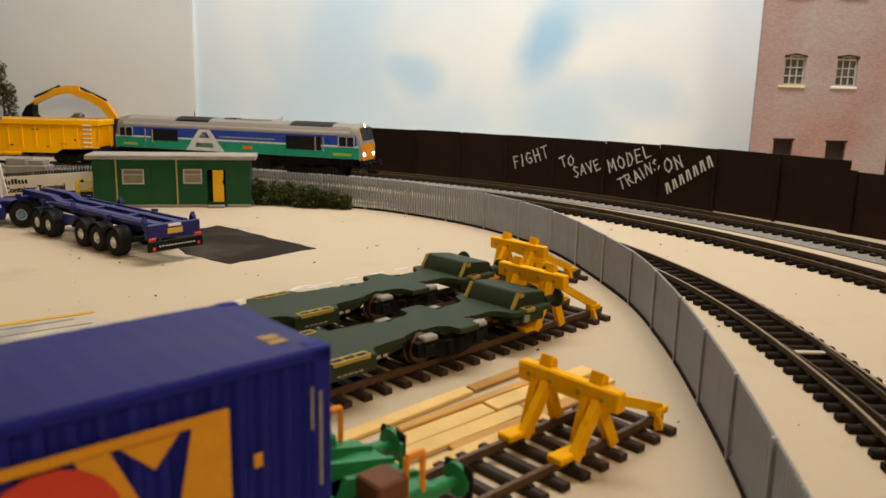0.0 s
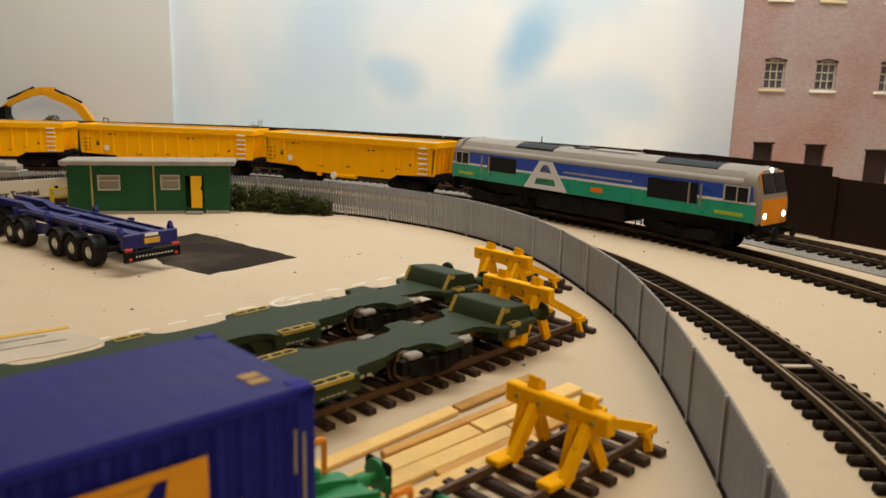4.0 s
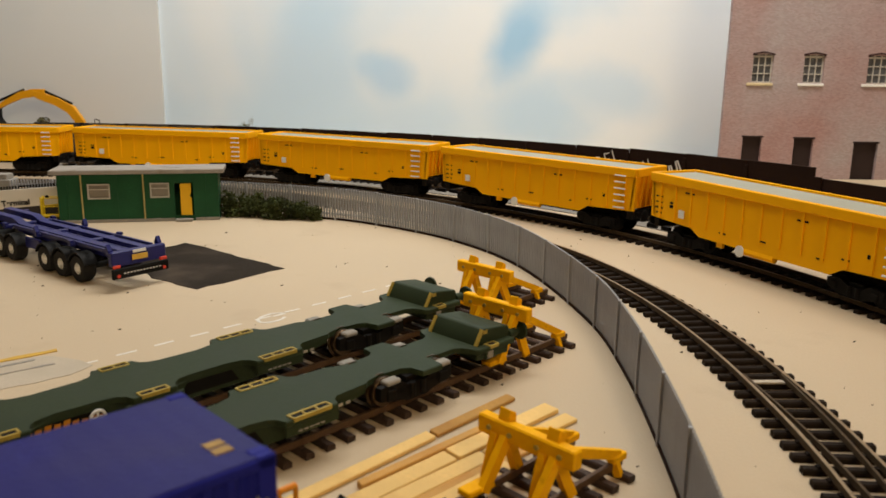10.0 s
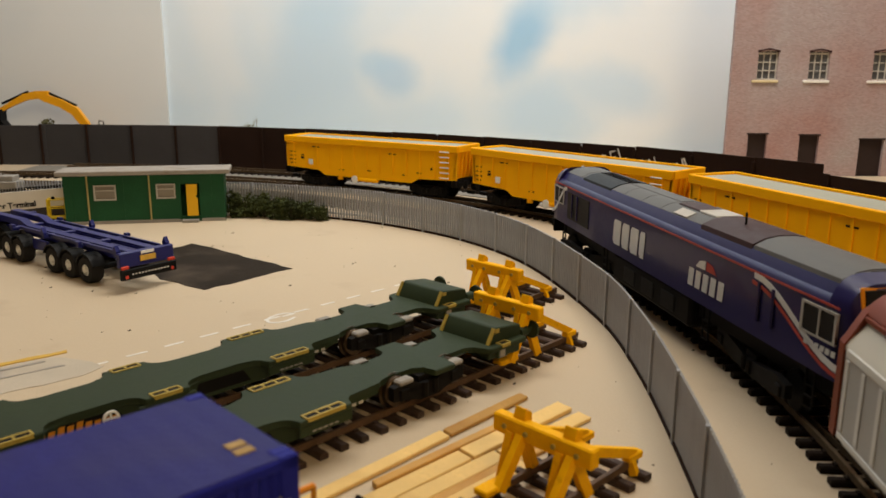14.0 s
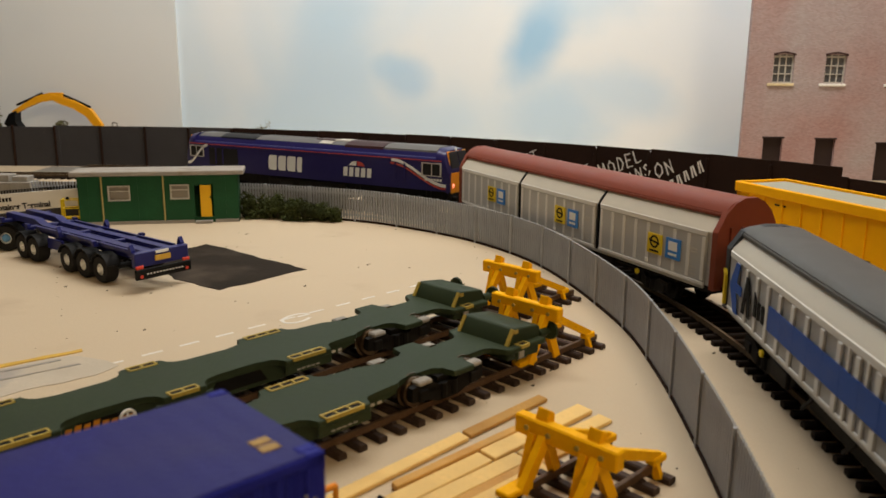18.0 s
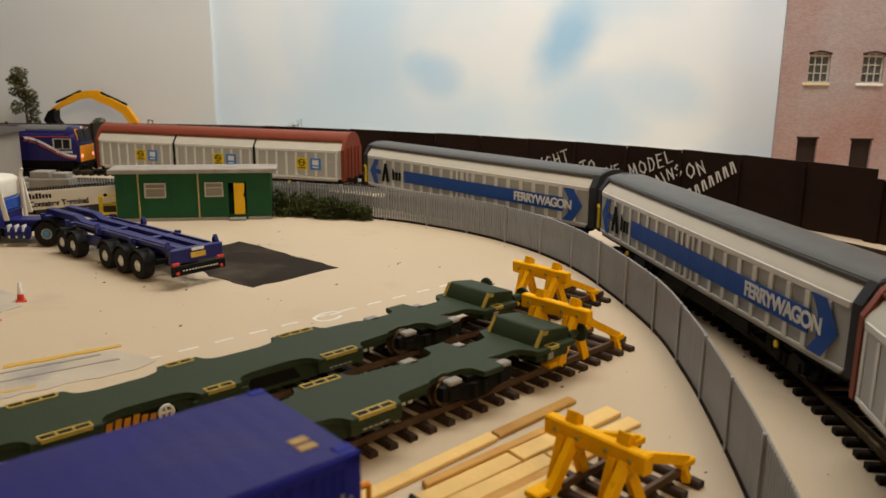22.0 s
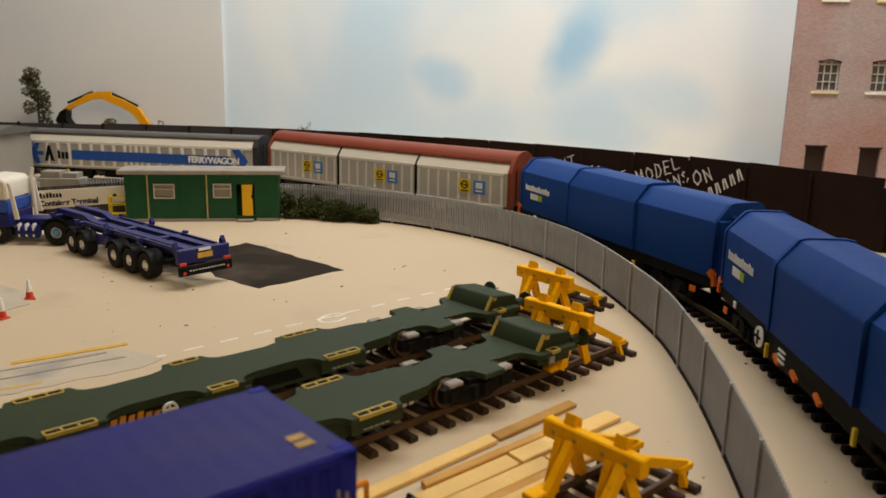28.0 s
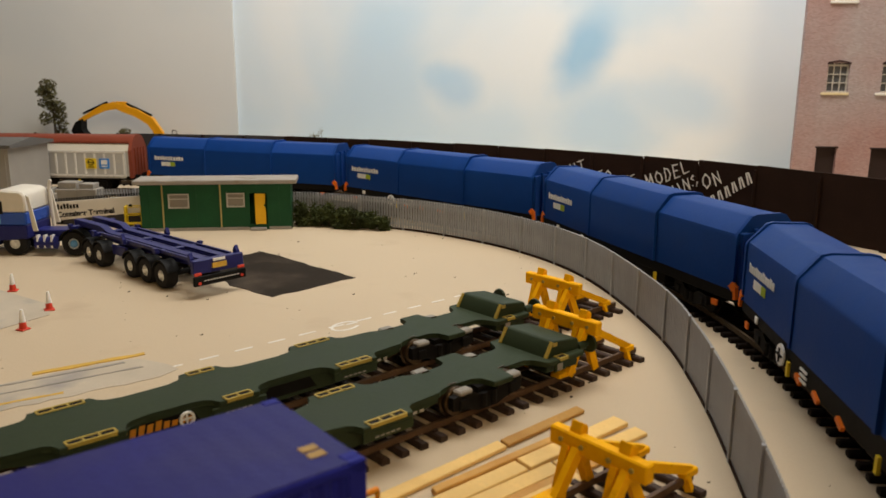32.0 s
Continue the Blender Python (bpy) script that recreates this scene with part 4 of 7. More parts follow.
def container(m):
    c = thing("shipping_container", m, "blue corrugated shipping container with yellow and red markings", "container")
    L, W, H = 172.0, 36.0, 34.0
    bm = B()
    for x in (0, L - 4):
        for y in (-W / 2, W / 2 - 3):
            box(bm, x, y, 0, x + 4, y + 3, H, 0.4)
    for y in (-W / 2, W / 2 - 2):
        box(bm, 0, y, 0, L, y + 2, 3, 0.3)
        box(bm, 0, y, H - 2.4, L, y + 2, H - 0.3, 0.3)
    for x in (0, L - 3):
        box(bm, x, -W / 2, 0, x + 3, W / 2, 3)
        box(bm, x, -W / 2, H - 2.6, x + 3, W / 2, H - 0.3, 0.3)
    part("frame", bm, "blue", c)

    def corrugated(u0, u1, depth, step, plan):
        """Zigzag sheet outline."""
        pts, u = [], u0
        while u < u1 - step:
            pts += [(u, 0), (u + step * 0.3, 0), (u + step * 0.5, depth), (u + step * 0.8, depth)]
            u += step
        return pts + [(u1, 0)]

    for y, d in ((-W / 2 + 0.6, 1), (W / 2 - 0.6, -1)):
        bm = B()
        o = [(u, y + d * v) for u, v in corrugated(3.5, L - 3.5, 1.0, 4.4, 0)]
        prism(bm, o + [(L - 3.5, y + d * 2), (3.5, y + d * 2)], 2.5, H - 2, "z")
        part("side_panel", bm, "blue", c)
    bm = B()
    o = [(0.8 + v, u) for u, v in corrugated(-W / 2 + 2.5, W / 2 - 2.5, 1.0, 3.2, 0)]
    prism(bm, o + [(3.2, W / 2 - 2.5), (3.2, -W / 2 + 2.5)], 2.5, H - 2, "z")
    part("end_panel", bm, "blue", c)
    bm = B()
    box(bm, L - 2, -W / 2 + 2, 2, L - 0.8, W / 2 - 2, H - 2)
    part("door", bm, "blue", c)
    bm = B()
    o = [(u, H - 0.1 + v) for u, v in corrugated(0.6, L - 0.6, 0.04, 5.2, 0)]
    prism(bm, o + [(L - 0.6, H - 2.5), (0.6, H - 2.5)], -W / 2 + 0.5, W / 2 - 0.5, "y")
    part("roof_panel", bm, "blueroof", c, "blue roof toned violet for dust and sheen")
    for x in (0.2, L - 6.2):
        for y in (-W / 2 + 0.2, W / 2 - 4.2):
            bm = B()
            box(bm, x, y, H - 0.8, x + 4, y + 2.6, H + 0.12, 0.3)
            part("corner_casting", bm, "blue", c)
    # painted marks
    for y, d in ((-W / 2, -1), (W / 2, 1)):
        def plate(pts, z_off, material, label):
            bm = B()
            prism(bm, pts, y, y + d * z_off, "y")
            part("painted_mark", bm, material, c, label)
        # a broad yellow post, a thin top band with a wedge under it, a slanting bar, then a red disc
        plate(((20, 3), (20, 27.5), (26, 27.5), (28.5, 15), (30, 3)), 0.25, "logo_yellow", "yellow post")
        plate(((26.2, 25.8), (26.2, 27.5), (84, 27.5), (84, 25.8)), 0.25, "logo_yellow", "thin yellow band")
        plate(((28.5, 25.6), (32.5, 20.8), (37.5, 25.6)), 0.25, "logo_yellow", "yellow wedge")
        plate(((39, 25.6), (44, 25.6), (36.5, 9), (33, 12)), 0.25, "logo_yellow", "yellow slanting bar")
        plate([(48 + 10.5 * math.cos(radians(q)), 15.5 + 10 * math.sin(radians(q))) for q in range(0, 360, 20)], 0.4, "logo_red", "red disc")
        plate([(48 + 5 * math.cos(radians(q)), 15.5 + 4.6 * math.sin(radians(q))) for q in range(0, 360, 24)], 0.6, "logo_pink", "pale pink middle of the disc")
        plate(((14.2, 15.5), (15.8, 15.5), (15.8, 18), (14.2, 18)), 0.3, "logo_yellow", "small yellow tag")
        plate(((2.2, 8), (2.8, 8), (2.8, 26), (2.2, 26)), 0.25, "concrete", "faded pale bar")
        plate(((4.0, 19), (4.5, 19), (4.5, 27), (4.0, 27)), 0.25, "concrete", "faded pale bar")
    for y in (8, 11):
        bm = B()
        box(bm, 5.0, y - 1.2, H - 0.2, 8.6, y + 1.0, H + 0.12)
        part("roof_tag", bm, "tag", c, "worn ochre tag on the roof")
    return c


def green_wagon(m):
    w = thing("green_flat_wagon", m, "bright green flat wagon with orange handrails under a container", "flat wagon")
    L, Z = 200.0, 13.5
    bm = B()
    box(bm, 14, -16, Z, L, 16, Z + 3, 0.4)
    part("deck", bm, "green", w)
    bm = B()
    prism(bm, ((0, Z - 6), (0, Z + 1.5), (6, Z + 3), (22, Z + 3), (22, Z - 6)), -15, 15, "y", 0.5)
    part("headstock", bm, "green", w)
    for y in (-8, 0, 8):
        bm = B()
        prism(bm, ((1, Z + 1), (1, Z + 3), (20, Z + 7.5), (22, Z + 3)), y - 0.7, y + 0.7, "y")
        part("deck_rib", bm, "green", w)
    for y in (-11.5, 11.5):
        bm = B()
        buffer(bm, 0, y, Z - 1.0, -1)
        part("buffer", bm, "green", w)
        bm = B()
        box(bm, -9.4, y - 4.6, Z - 5, -7.6, y + 4.6, Z + 3, 0.8)
        part("buffer_head", bm, "black", w, "black oblong buffer head")
    for y in (-14.5, 14.5):
        bm = B()
        for x in (5, 9.5):
            rod(bm, (x, y, Z + 2), (x, y, Z + 11), 0.7, 6)
        rod(bm, (5, y, Z + 11), (9.5, y, Z + 11), 0.8, 6)
        bar(bm, (9.5, y, Z + 2), (14, y * 1.1, Z - 7), 1.4, 1.4)
        part("handrail", bm, "handrail", w, "orange end handrail")
        bm = B()
        box(bm, 10, y * 0.86 - 4, Z + 3, 18, y * 0.86 + 4, Z + 8, 0.5)
        part("stanchion_plate", bm, "rust" if y > 0 else "green", w, "rusty brown plate" if y > 0 else "")
    bm = B()
    rod(bm, (2, 4, Z + 2), (2, 4, Z + 8), 0.5, 6)
    part("lamp_iron", bm, "green", w)
    bm = B()
    box(bm, 26, -17.4, Z + 3, L, 17.4, Z + 6, 0.3)
    part("bolster", bm, "chassis", w)
    for x in (44, L - 44):
        bogie(w, x, 24, 13, 6.2)
    return w


container(P(-23, 168.5, 24.5, 0, 0, 222.3))
green_wagon(P(-1, 187.5, RAIL_TOP, 0, 0, 223))


# balsa strips between the sidings
def sticks():
    # two ends of each plank on the board, its width and thickness
    for x0, y0, x1, y1, wd, ht, material in ((50, 311, 19, 279, 5.0, 1.5, "wood"), (18.7, 278.7, -24, 234, 5.6, 1.6, "woodpale"), (64, 301, 25, 263.5, 7.6, 1.8, "woodpale"), (24.8, 263.3, -20, 220, 7.4, 1.6, "woodpale"),
                                             (46, 291, -4, 243.5, 3.6, 2.3, "wood"), (70, 293, 36.5, 263, 6.6, 1.5, "woodpale"), (36.3, 262.8, -9, 220.5, 7.0, 1.8, "woodpale"), (56, 273.5, 12, 233, 4.4, 1.4, "wood"), (44, 257, -8, 208, 6.4, 1.6, "woodpale")):
        n = math.hypot(x1 - x0, y1 - y0)
        bm = B()
        prism(bm, ((0, -wd * 0.46), (0.8, wd * 0.5), (n, wd * 0.48), (n - 0.9, -wd * 0.5)), 0.05, ht, "z", 0.3)
        o = part("balsa_strip", bm, material, at=P(x0, y0, 0, 0, 0, math.degrees(math.atan2(y1 - y0, x1 - x0))))
        tagged(o, "pale balsa wood strip lying on the board beside the siding" if material == "woodpale" else "honey-coloured wooden strip lying beside the siding", "wood strip", "wood strips")


sticks()


def shed(m):
    s = thing("site_office", m, "green portable office hut with grey flat roof and yellow door", "hut")
    L, D, H = 121.0, 26.0, 38.5
    W1, W2, DR = (23, 19.8, 14.6, 10.0), (69.6, 20.2, 12.6, 9.8), (91.5, 4.5, 10.0, 26.0)
    # front wall in panels round its openings
    d0, d1 = DR[0] - 4.5, DR[0] + DR[2]
    for x0, z0, x1, z1 in ((0, 0, W1[0], H), (W1[0], 0, W1[0] + W1[2], W1[1]), (W1[0], W1[1] + W1[3], W1[0] + W1[2], H), (W1[0] + W1[2], 0, W2[0], H),
                           (W2[0], 0, W2[0] + W2[2], W2[1]), (W2[0], W2[1] + W2[3], W2[0] + W2[2], H), (W2[0] + W2[2], 0, d0, H), (d0, 0, d1, DR[1]), (d0, DR[1] + DR[3], d1, H), (d1, 0, L, H)):
        bm = B()
        box(bm, x0, 0, z0, x1, 2, z1)
        part("wall_panel", bm, "shed", s)
    for x in (0, L - 2):
        bm = B()
        box(bm, x, 2, 0, x + 2, D, H)
        part("end_wall", bm, "shed", s)
    bm = B()
    box(bm, 2, D - 2, 0, L - 2, D, H)
    part("back_wall", bm, "shed", s)
    bm = B()
    box(bm, -5, -3, H, L + 5, D + 3, H + 3.6, 0.6)
    part("roof", bm, "roof", s, "grey felt roof slab")
    bm = B()
    box(bm, 0, -0.9, 0, DR[0] - 5, 0, 2.4)
    box(bm, DR[0] + DR[2] + 1, -0.9, 0, L, 0, 2.4)
    part("base_rail", bm, "concrete", s, "grey base rail")
    for x in (17.6, 63.7):
        bm = B()
        box(bm, x - 0.6, -0.7, 0.5, x + 0.6, 0, H, 0.2)
        part("cover_strip", bm, "ochre", s, "ochre cover strip")
    for x in (44, 111, 7):
        bm = B()
        box(bm, x - 0.3, -0.3, 2.4, x + 0.3, 0, H)
        part("panel_joint", bm, "shed", s)
    for x0, z0, wd, ht in (W1, W2):
        bm = B()
        box(bm, x0 - 1, -0.8, z0 - 1, x0 + wd + 1, 0.8, z0)
        box(bm, x0 - 1, -0.8, z0 + ht, x0 + wd + 1, 0.8, z0 + ht + 1)
        box(bm, x0 - 1, -0.8, z0, x0, 0.8, z0 + ht)
        box(bm, x0 + wd, -0.8, z0, x0 + wd + 1, 0.8, z0 + ht)
        box(bm, x0, -0.6, z0 + ht * 0.62, x0 + wd, 0.6, z0 + ht * 0.62 + 0.8)
        f = part("window_frame", bm, "wframe", s, "grey window frame")
        bm = B()
        box(bm, x0, 0.9, z0, x0 + wd, 1.3, z0 + ht)
        part("pane", bm, "pane", f)
    bm = B()
    prism(bm, ((0, 0), (DR[2] - 1.5, 0), (DR[2] - 1.5, DR[3] * 0.52), (DR[2] - 3.0, DR[3] * 0.60), (DR[2] - 1.8, DR[3] * 0.68), (DR[2] - 1.5, DR[3] - 0.5), (0, DR[3] - 0.5)), 0, 0.8, "y")
    part("door", bm, "door", s, "open yellow door", at=P(DR[0], -0.6, DR[1] + 0.2))
    bm = B()
    box(bm, DR[0] - 4, -6, 0, DR[0] + DR[2] - 1, -0.9, 2.2, 0.3)
    part("step", bm, "concrete", s, "grey door step")
    bm = B()
    box(bm, 4, 8, 0.2, L - 4, D - 4, 1)
    part("floor", bm, "doorway", s)
    return s


shed(P(-268, 645, 0, 0, 0, 10.0))


def leaf_clump(bm, c, r, n, fine=1.0):
    """Many small crumpled flakes round a point."""
    for _ in range(n):
        d = Vector((random.gauss(0, 1), random.gauss(0, 1), random.gauss(0, 1))).normalized() * r * random.uniform(0.55, 1.08)
        p = Vector(c) + d
        if p.z < 0.4:
            p.z = 0.4 + random.random()
        q = Matrix.Rotation(random.uniform(0, 6.3), 3, Vector((random.gauss(0, 1), random.gauss(0, 1), random.gauss(0, 1))).normalized())
        e = r * random.uniform(0.14, 0.30) * fine
        vs = [bm.verts.new(p + q @ Vector(v) * e) for v in ((1, 0, 0.2), (0.2, 0.9, -0.1), (-0.9, 0.3, 0.25), (-0.3, -0.9, 0))]
        bm.faces.new((vs[0], vs[1], vs[2]))
        bm.faces.new((vs[0], vs[2], vs[3]))


def bush(x, y, r, h):
    bm = B()
    for _ in range(9):
        a, d = random.uniform(0, 6.3), random.uniform(0, r * 0.7)
        leaf_clump(bm, (x + d * math.cos(a), y + 0.7 * d * math.sin(a), random.uniform(0.15, 0.78) * h), r * random.uniform(0.4, 0.6), 120, 0.8)
    b = thing("bush", Matrix(), "rough dark green scatter bush beside the fence", "bush", "bushes")
    part("crown", bm, "foliage", b)
    bm = B()
    rod(bm, (x, y, 0), (x, y, h * 0.5), 1.2, 6)
    part("stem", bm, "bark", b)


for i in range(10):
    t = i / 9
    bush(-143 + 70 * t, 682 - 16 * t + random.uniform(-3, 3), 12 - 3.5 * t, 22 - 10 * t + random.uniform(-2, 4))
for i in range(5):
    bush(-300 + i * 9, 682 + random.uniform(-2, 2), 7, 10 + i * 1.2)
bush(-310, 700, 12, 16)
bush(-292, 712, 12, 18)

# ---- tractor and skeletal trailer ----
def road_wheel(parent, x, y, r, wide, hub, z=None):
    bm = B()
    d = 1 if y > 0 else -1
    m = Matrix.Translation((x, y, r if z is None else z)) @ Matrix.Rotation(radians(-90 * d), 4, "X")
    lathe(bm, ((r * 0.42, -wide / 2), (r * 0.90, -wide / 2), (r, -wide * 0.30), (r, wide * 0.30), (r * 0.90, wide / 2), (r * 0.44, wide / 2), (r * 0.41, wide * 0.3), (r * 0.41, -wide * 0.3)), m, 24, ring=True)
    t = part("wheel", bm, "tyre", parent)
    bm = B()
    lathe(bm, ((r * 0.41, -wide * 0.3), (r * 0.42, wide * 0.44), (r * 0.37, wide * 0.50), (r * 0.33, wide * 0.3), (r * 0.2, wide * 0.3), (r * 0.18, wide * 0.56), (r * 0.1, wide * 0.58)), m, 20)
    rim = part("rim", bm, "hub", t, "white rim")
    if hub != "hub":
        bm = B()
        lathe(bm, ((r * 0.31, wide * 0.3), (r * 0.29, wide * 0.48), (r * 0.18, wide * 0.60), (r * 0.05, wide * 0.62)), m, 16)
        part("hub_cap", bm, hub, rim, "blue hub cap")


def trailer(m):
    w = thing("skeletal_trailer", m, "dark blue skeletal container trailer with five axles and white hubs", "trailer")
    # x = 0 at the rear bumper, the trailer runs along +x
    for y in (-6.5, 6.5):
        bm = B()
        prism(bm, ((2, 16), (2, 22), (118, 22), (128, 25), (168, 25), (168, 21), (130, 21), (118, 16)), y - 2.6, y + 2.6, "y")
        part("main_beam", bm, "trailer", w)
    for x in (4, 44, 84, 124, 160):
        bm = B()
        box(bm, x - 1.8, -16.5, 19.6, x + 1.8, 16.5, 21.8, 0.4)
        part("cross_member", bm, "trailer", w)
        for y in (-15.5, 15.5):
            bm = B()
            prism(bm, ((x - 1.8, 21.6), (x - 1.8, 23.2), (x, 26.4 if x < 10 or 80 < x < 90 else 23.2), (x + 1.8, 23.2), (x + 1.8, 21.6)), y - 1.2, y + 1.2, "y")
            part("twist_lock", bm, "trailer", w)
    for y in (-12.6, 12.6):
        bm = B()
        box(bm, 6, y - 0.8, 20.4, 118, y + 0.8, 22.4)
        part("side_beam", bm, "trailer", w)
    for x0, x1 in ((8, 36), (44, 80), (90, 116)):
        bm = B()
        for k in range(3):
            y = -4 + k * 4
            box(bm, x0, y - 0.6, 19, x1, y + 0.6, 20.8)
        part("slat", bm, "trailer", w)
    bm = B()
    box(bm, -1.2, -17, 14, 2.4, 17, 22.5, 0.5)
    part("rear_panel", bm, "trailer", w)
    bm = B()
    box(bm, -2.6, -17.5, 7.4, -0.6, 17.5, 13.2, 0.4)
    bmp = part("bumper", bm, "black", w, "black rear bumper")
    for k in range(12):
        bm = B()
        box(bm, -2.75, -12 + k * 2.0, 9.9, -2.5, -11.0 + k * 2.0, 10.6)
        part("letter_bar", bm, "hub", bmp, "small white lettering bar")
    for y in (-14.6, 14.6):
        bm = B()
        box(bm, -2.2, y - 2.3, 13.4, -1.0, y + 2.3, 15.2, 0.3)
        part("tail_lamp", bm, "logo_red", w, "red tail lamp")
        bm = B()
        rod(bm, (-2.7, y * 0.98, 9.2), (-3.1, y * 0.98, 9.2), 1.0, 10)
        part("reflector", bm, "logo_red", w, "red round reflector")
    bm = B()
    box(bm, -1.9, -4.8, 16.6, -1.0, 4.8, 19.6)
    part("number_plate", bm, "strip", w, "plain yellow plate")
    bm = B()
    box(bm, -1.6, -4, 20.6, -1.1, 4, 22.2)
    part("name_plate", bm, "hub", w, "pale plate")
    for x in (34, 53, 72, 114, 129):
        bm = B()
        rod(bm, (x, -15, 8.2), (x, 15, 8.2), 1.8, 8)
        part("axle", bm, "black", w)
        for y in (-14.6, 14.6):
            road_wheel(w, x, y, 8.2, 7.4, "hub")
            bm = B()
            prof = [(x + 9.8 * math.cos(radians(a)), 8.2 + 9.8 * math.sin(radians(a))) for a in range(20, 161, 20)]
            prof += [(x + 9.0 * math.cos(radians(a)), 8.2 + 9.0 * math.sin(radians(a))) for a in range(160, 19, -20)]
            prism(bm, prof, y - 4.2, y + 4.2, "y")
            part("mudguard", bm, "black", w)
    for y in (-12.5, 12.5):
        bm = B()
        box(bm, 86, y - 1, 10, 104, y + 1, 16.5, 0.4)
        part("side_guard", bm, "trailer", w)
    return w


TA = 141.3
trailer(P(-145, 467, 0, 0, 0, TA))


def tractor(m):
    w = thing("lorry_tractor", m, "blue and cream lorry tractor unit coupled to the trailer", "lorry")
    # x = 0 at the drive axle, cab along +x
    bm = B()
    box(bm, -14, -8, 12, 64, 8, 17, 0.6)
    part("chassis", bm, "trailer", w)
    bm = B()
    prism(bm, ((32, 12), (32, 22), (68, 22), (70, 16), (70, 7), (54, 7), (52, 12)), -17.5, 17.5, "y", 0.7)
    cab = part("lower_cab", bm, "trailer", w, "dark blue lower cab")
    bm = B()
    prism(bm, ((32, 22), (32, 31), (69, 31), (70, 22)), -17.5, 17.5, "y", 1.0)
    part("middle_cab", bm, "truckblue", w, "blue cab middle")
    bm = B()
    prism(bm, ((32, 31), (32, 43), (35, 46), (50, 47), (65, 41), (69, 31)), -17.2, 17.2, "y", 1.2)
    up = part("upper_cab", bm, "cream", w, "cream high roof cab")
    for y in (-17.4, 17.4):
        bm = B()
        prism(bm, ((48, 30), (48, 39), (62, 39), (66, 30)), y - 0.3, y + 0.3, "y")
        part("side_window", bm, "vent", up)
        bm = B()
        prism(bm, ((50, 23), (50, 30), (67, 30), (69, 23)), y - 0.4, y + 0.4, "y")
        part("door_panel", bm, "truckpale", w, "pale blue door panel")
        bm = B()
        prism(bm, ((28, 18), (31, 44), (28.5, 42), (24.5, 18)), y * 0.97 - 0.6, y * 0.97 + 0.6, "y", 0.2)
        part("side_fairing", bm, "cream", w, "cream side fairing")
        bm = B()
        rod(bm, (14, y * 0.78, 9), (28, y * 0.78, 9), 4.6, 14)
        part("fuel_tank", bm, "trailer", w)
        for k in (15, 20, 25):
            bm = B()
            box(bm, k, y * 0.9 - 2.2, 6, k + 1.2, y * 0.9 + 2.2, 15)
            part("tank_strap", bm, "hub", w, "white strap")
        bm = B()
        prof = [(0 + 10.6 * math.cos(radians(a)), 9.2 + 10.6 * math.sin(radians(a))) for a in range(10, 171, 20)]
        prof += [(0 + 9.8 * math.cos(radians(a)), 9.2 + 9.8 * math.sin(radians(a))) for a in range(170, 9, -20)]
        prism(bm, prof, y * 0.82 - 4.5, y * 0.82 + 4.5, "y")
        part("mudguard", bm, "black", w)
    bm = B()
    rod(bm, (28.5, -14.5, 16), (29.5, -14.5, 46), 1.2, 10)
    rod(bm, (29.5, -14.5, 46), (28, -14.5, 50), 1.2, 10)
    part("exhaust_pipe", bm, "cream", w, "pale exhaust stack")
    for y in (-14, 14):
        road_wheel(w, 0, y, 9.0, 8.5, "bluehub")
        road_wheel(w, 42, y, 8.8, 6.5, "hub")
    bm = B()
    prism(bm, ((69, 23), (69, 30), (70.4, 30), (70.6, 23)), -15, 15, "y")
    part("grille", bm, "black", w)
    bm = B()
    prism(bm, ((69.2, 31.5), (66.0, 40.5), (66.8, 40.5), (70.0, 31.5)), -15.5, 15.5, "y")
    part("windscreen", bm, "vent", w)
    bm = B()
    lathe(bm, ((9, 0), (9, 2), (7, 2.4)), Matrix.Translation((-2, 0, 17)), 18)
    part("fifth_wheel", bm, "black", w)
    return w


tractor(P(-279, 572, 0, 0, 0, 183))


# ---- traffic cones ----
def cone(m):
    w = thing("traffic_cone", m, "red and white striped model traffic cone", "traffic cone", "traffic cones")
    bm = B()
    box(bm, -3.1, -3.1, 0.0, 3.1, 3.1, 1.0, 0.3)
    part("base", bm, "logo_red", w)
    bm = B()
    lathe(bm, ((2.3, 1.0), (1.9, 5.0)), Matrix(), 14)
    part("lower_band", bm, "logo_red", w, "red lower band")
    bm = B()
    lathe(bm, ((1.9, 5.0), (0.9, 12.4), (0.7, 12.7)), Matrix(), 14)
    part("upper_band", bm, "hub", w, "white upper band")
    return w


CONE = cone(P(-269, 463, 0, 0, 0, 10) @ Matrix.Scale(0.84, 4))
copy_thing(CONE, P(-227, 427, 0, 0, 0, 35))
copy_thing(CONE, P(-222, 393, 0, 0, 0, -20))

# ---- sign wall, clutter and trolley beside the hut ----
sg = thing("sign_wall", P(-353, 668, 0, 0, 0, 0), "white low wall with black lettering beside the hut", "sign")
bm = B()
prism(bm, ((0, 3.5), (0, 19.5), (80, 26.5), (80, 12.5)), 0, 2, "y", 0.2)
part("board", bm, "white", sg)
for x, z in ((4, 5), (40, 9), (76, 13)):
    bm = B()
    box(bm, x - 1.5, 2, 0, x + 1.5, 4, z + 8, 0.2)
    part("post", bm, "chassis", sg, "dark support post")
bm = B()
prism(bm, ((-1, 0), (-1, 3.3), (80, 12.3), (80, 0)), 2.2, 3.6, "y")
part("dark_base", bm, "darkgrey", sg, "dark strip under the board")
text("lettering", "Container Terminal", 6.3, "chassis", sg, P(27, -0.3, 10.8) @ pose(0, 0, 0, 90, 0, 0) @ pose(0, 0, 0, 0, 0, 5.5), "black lettering", 0.22)
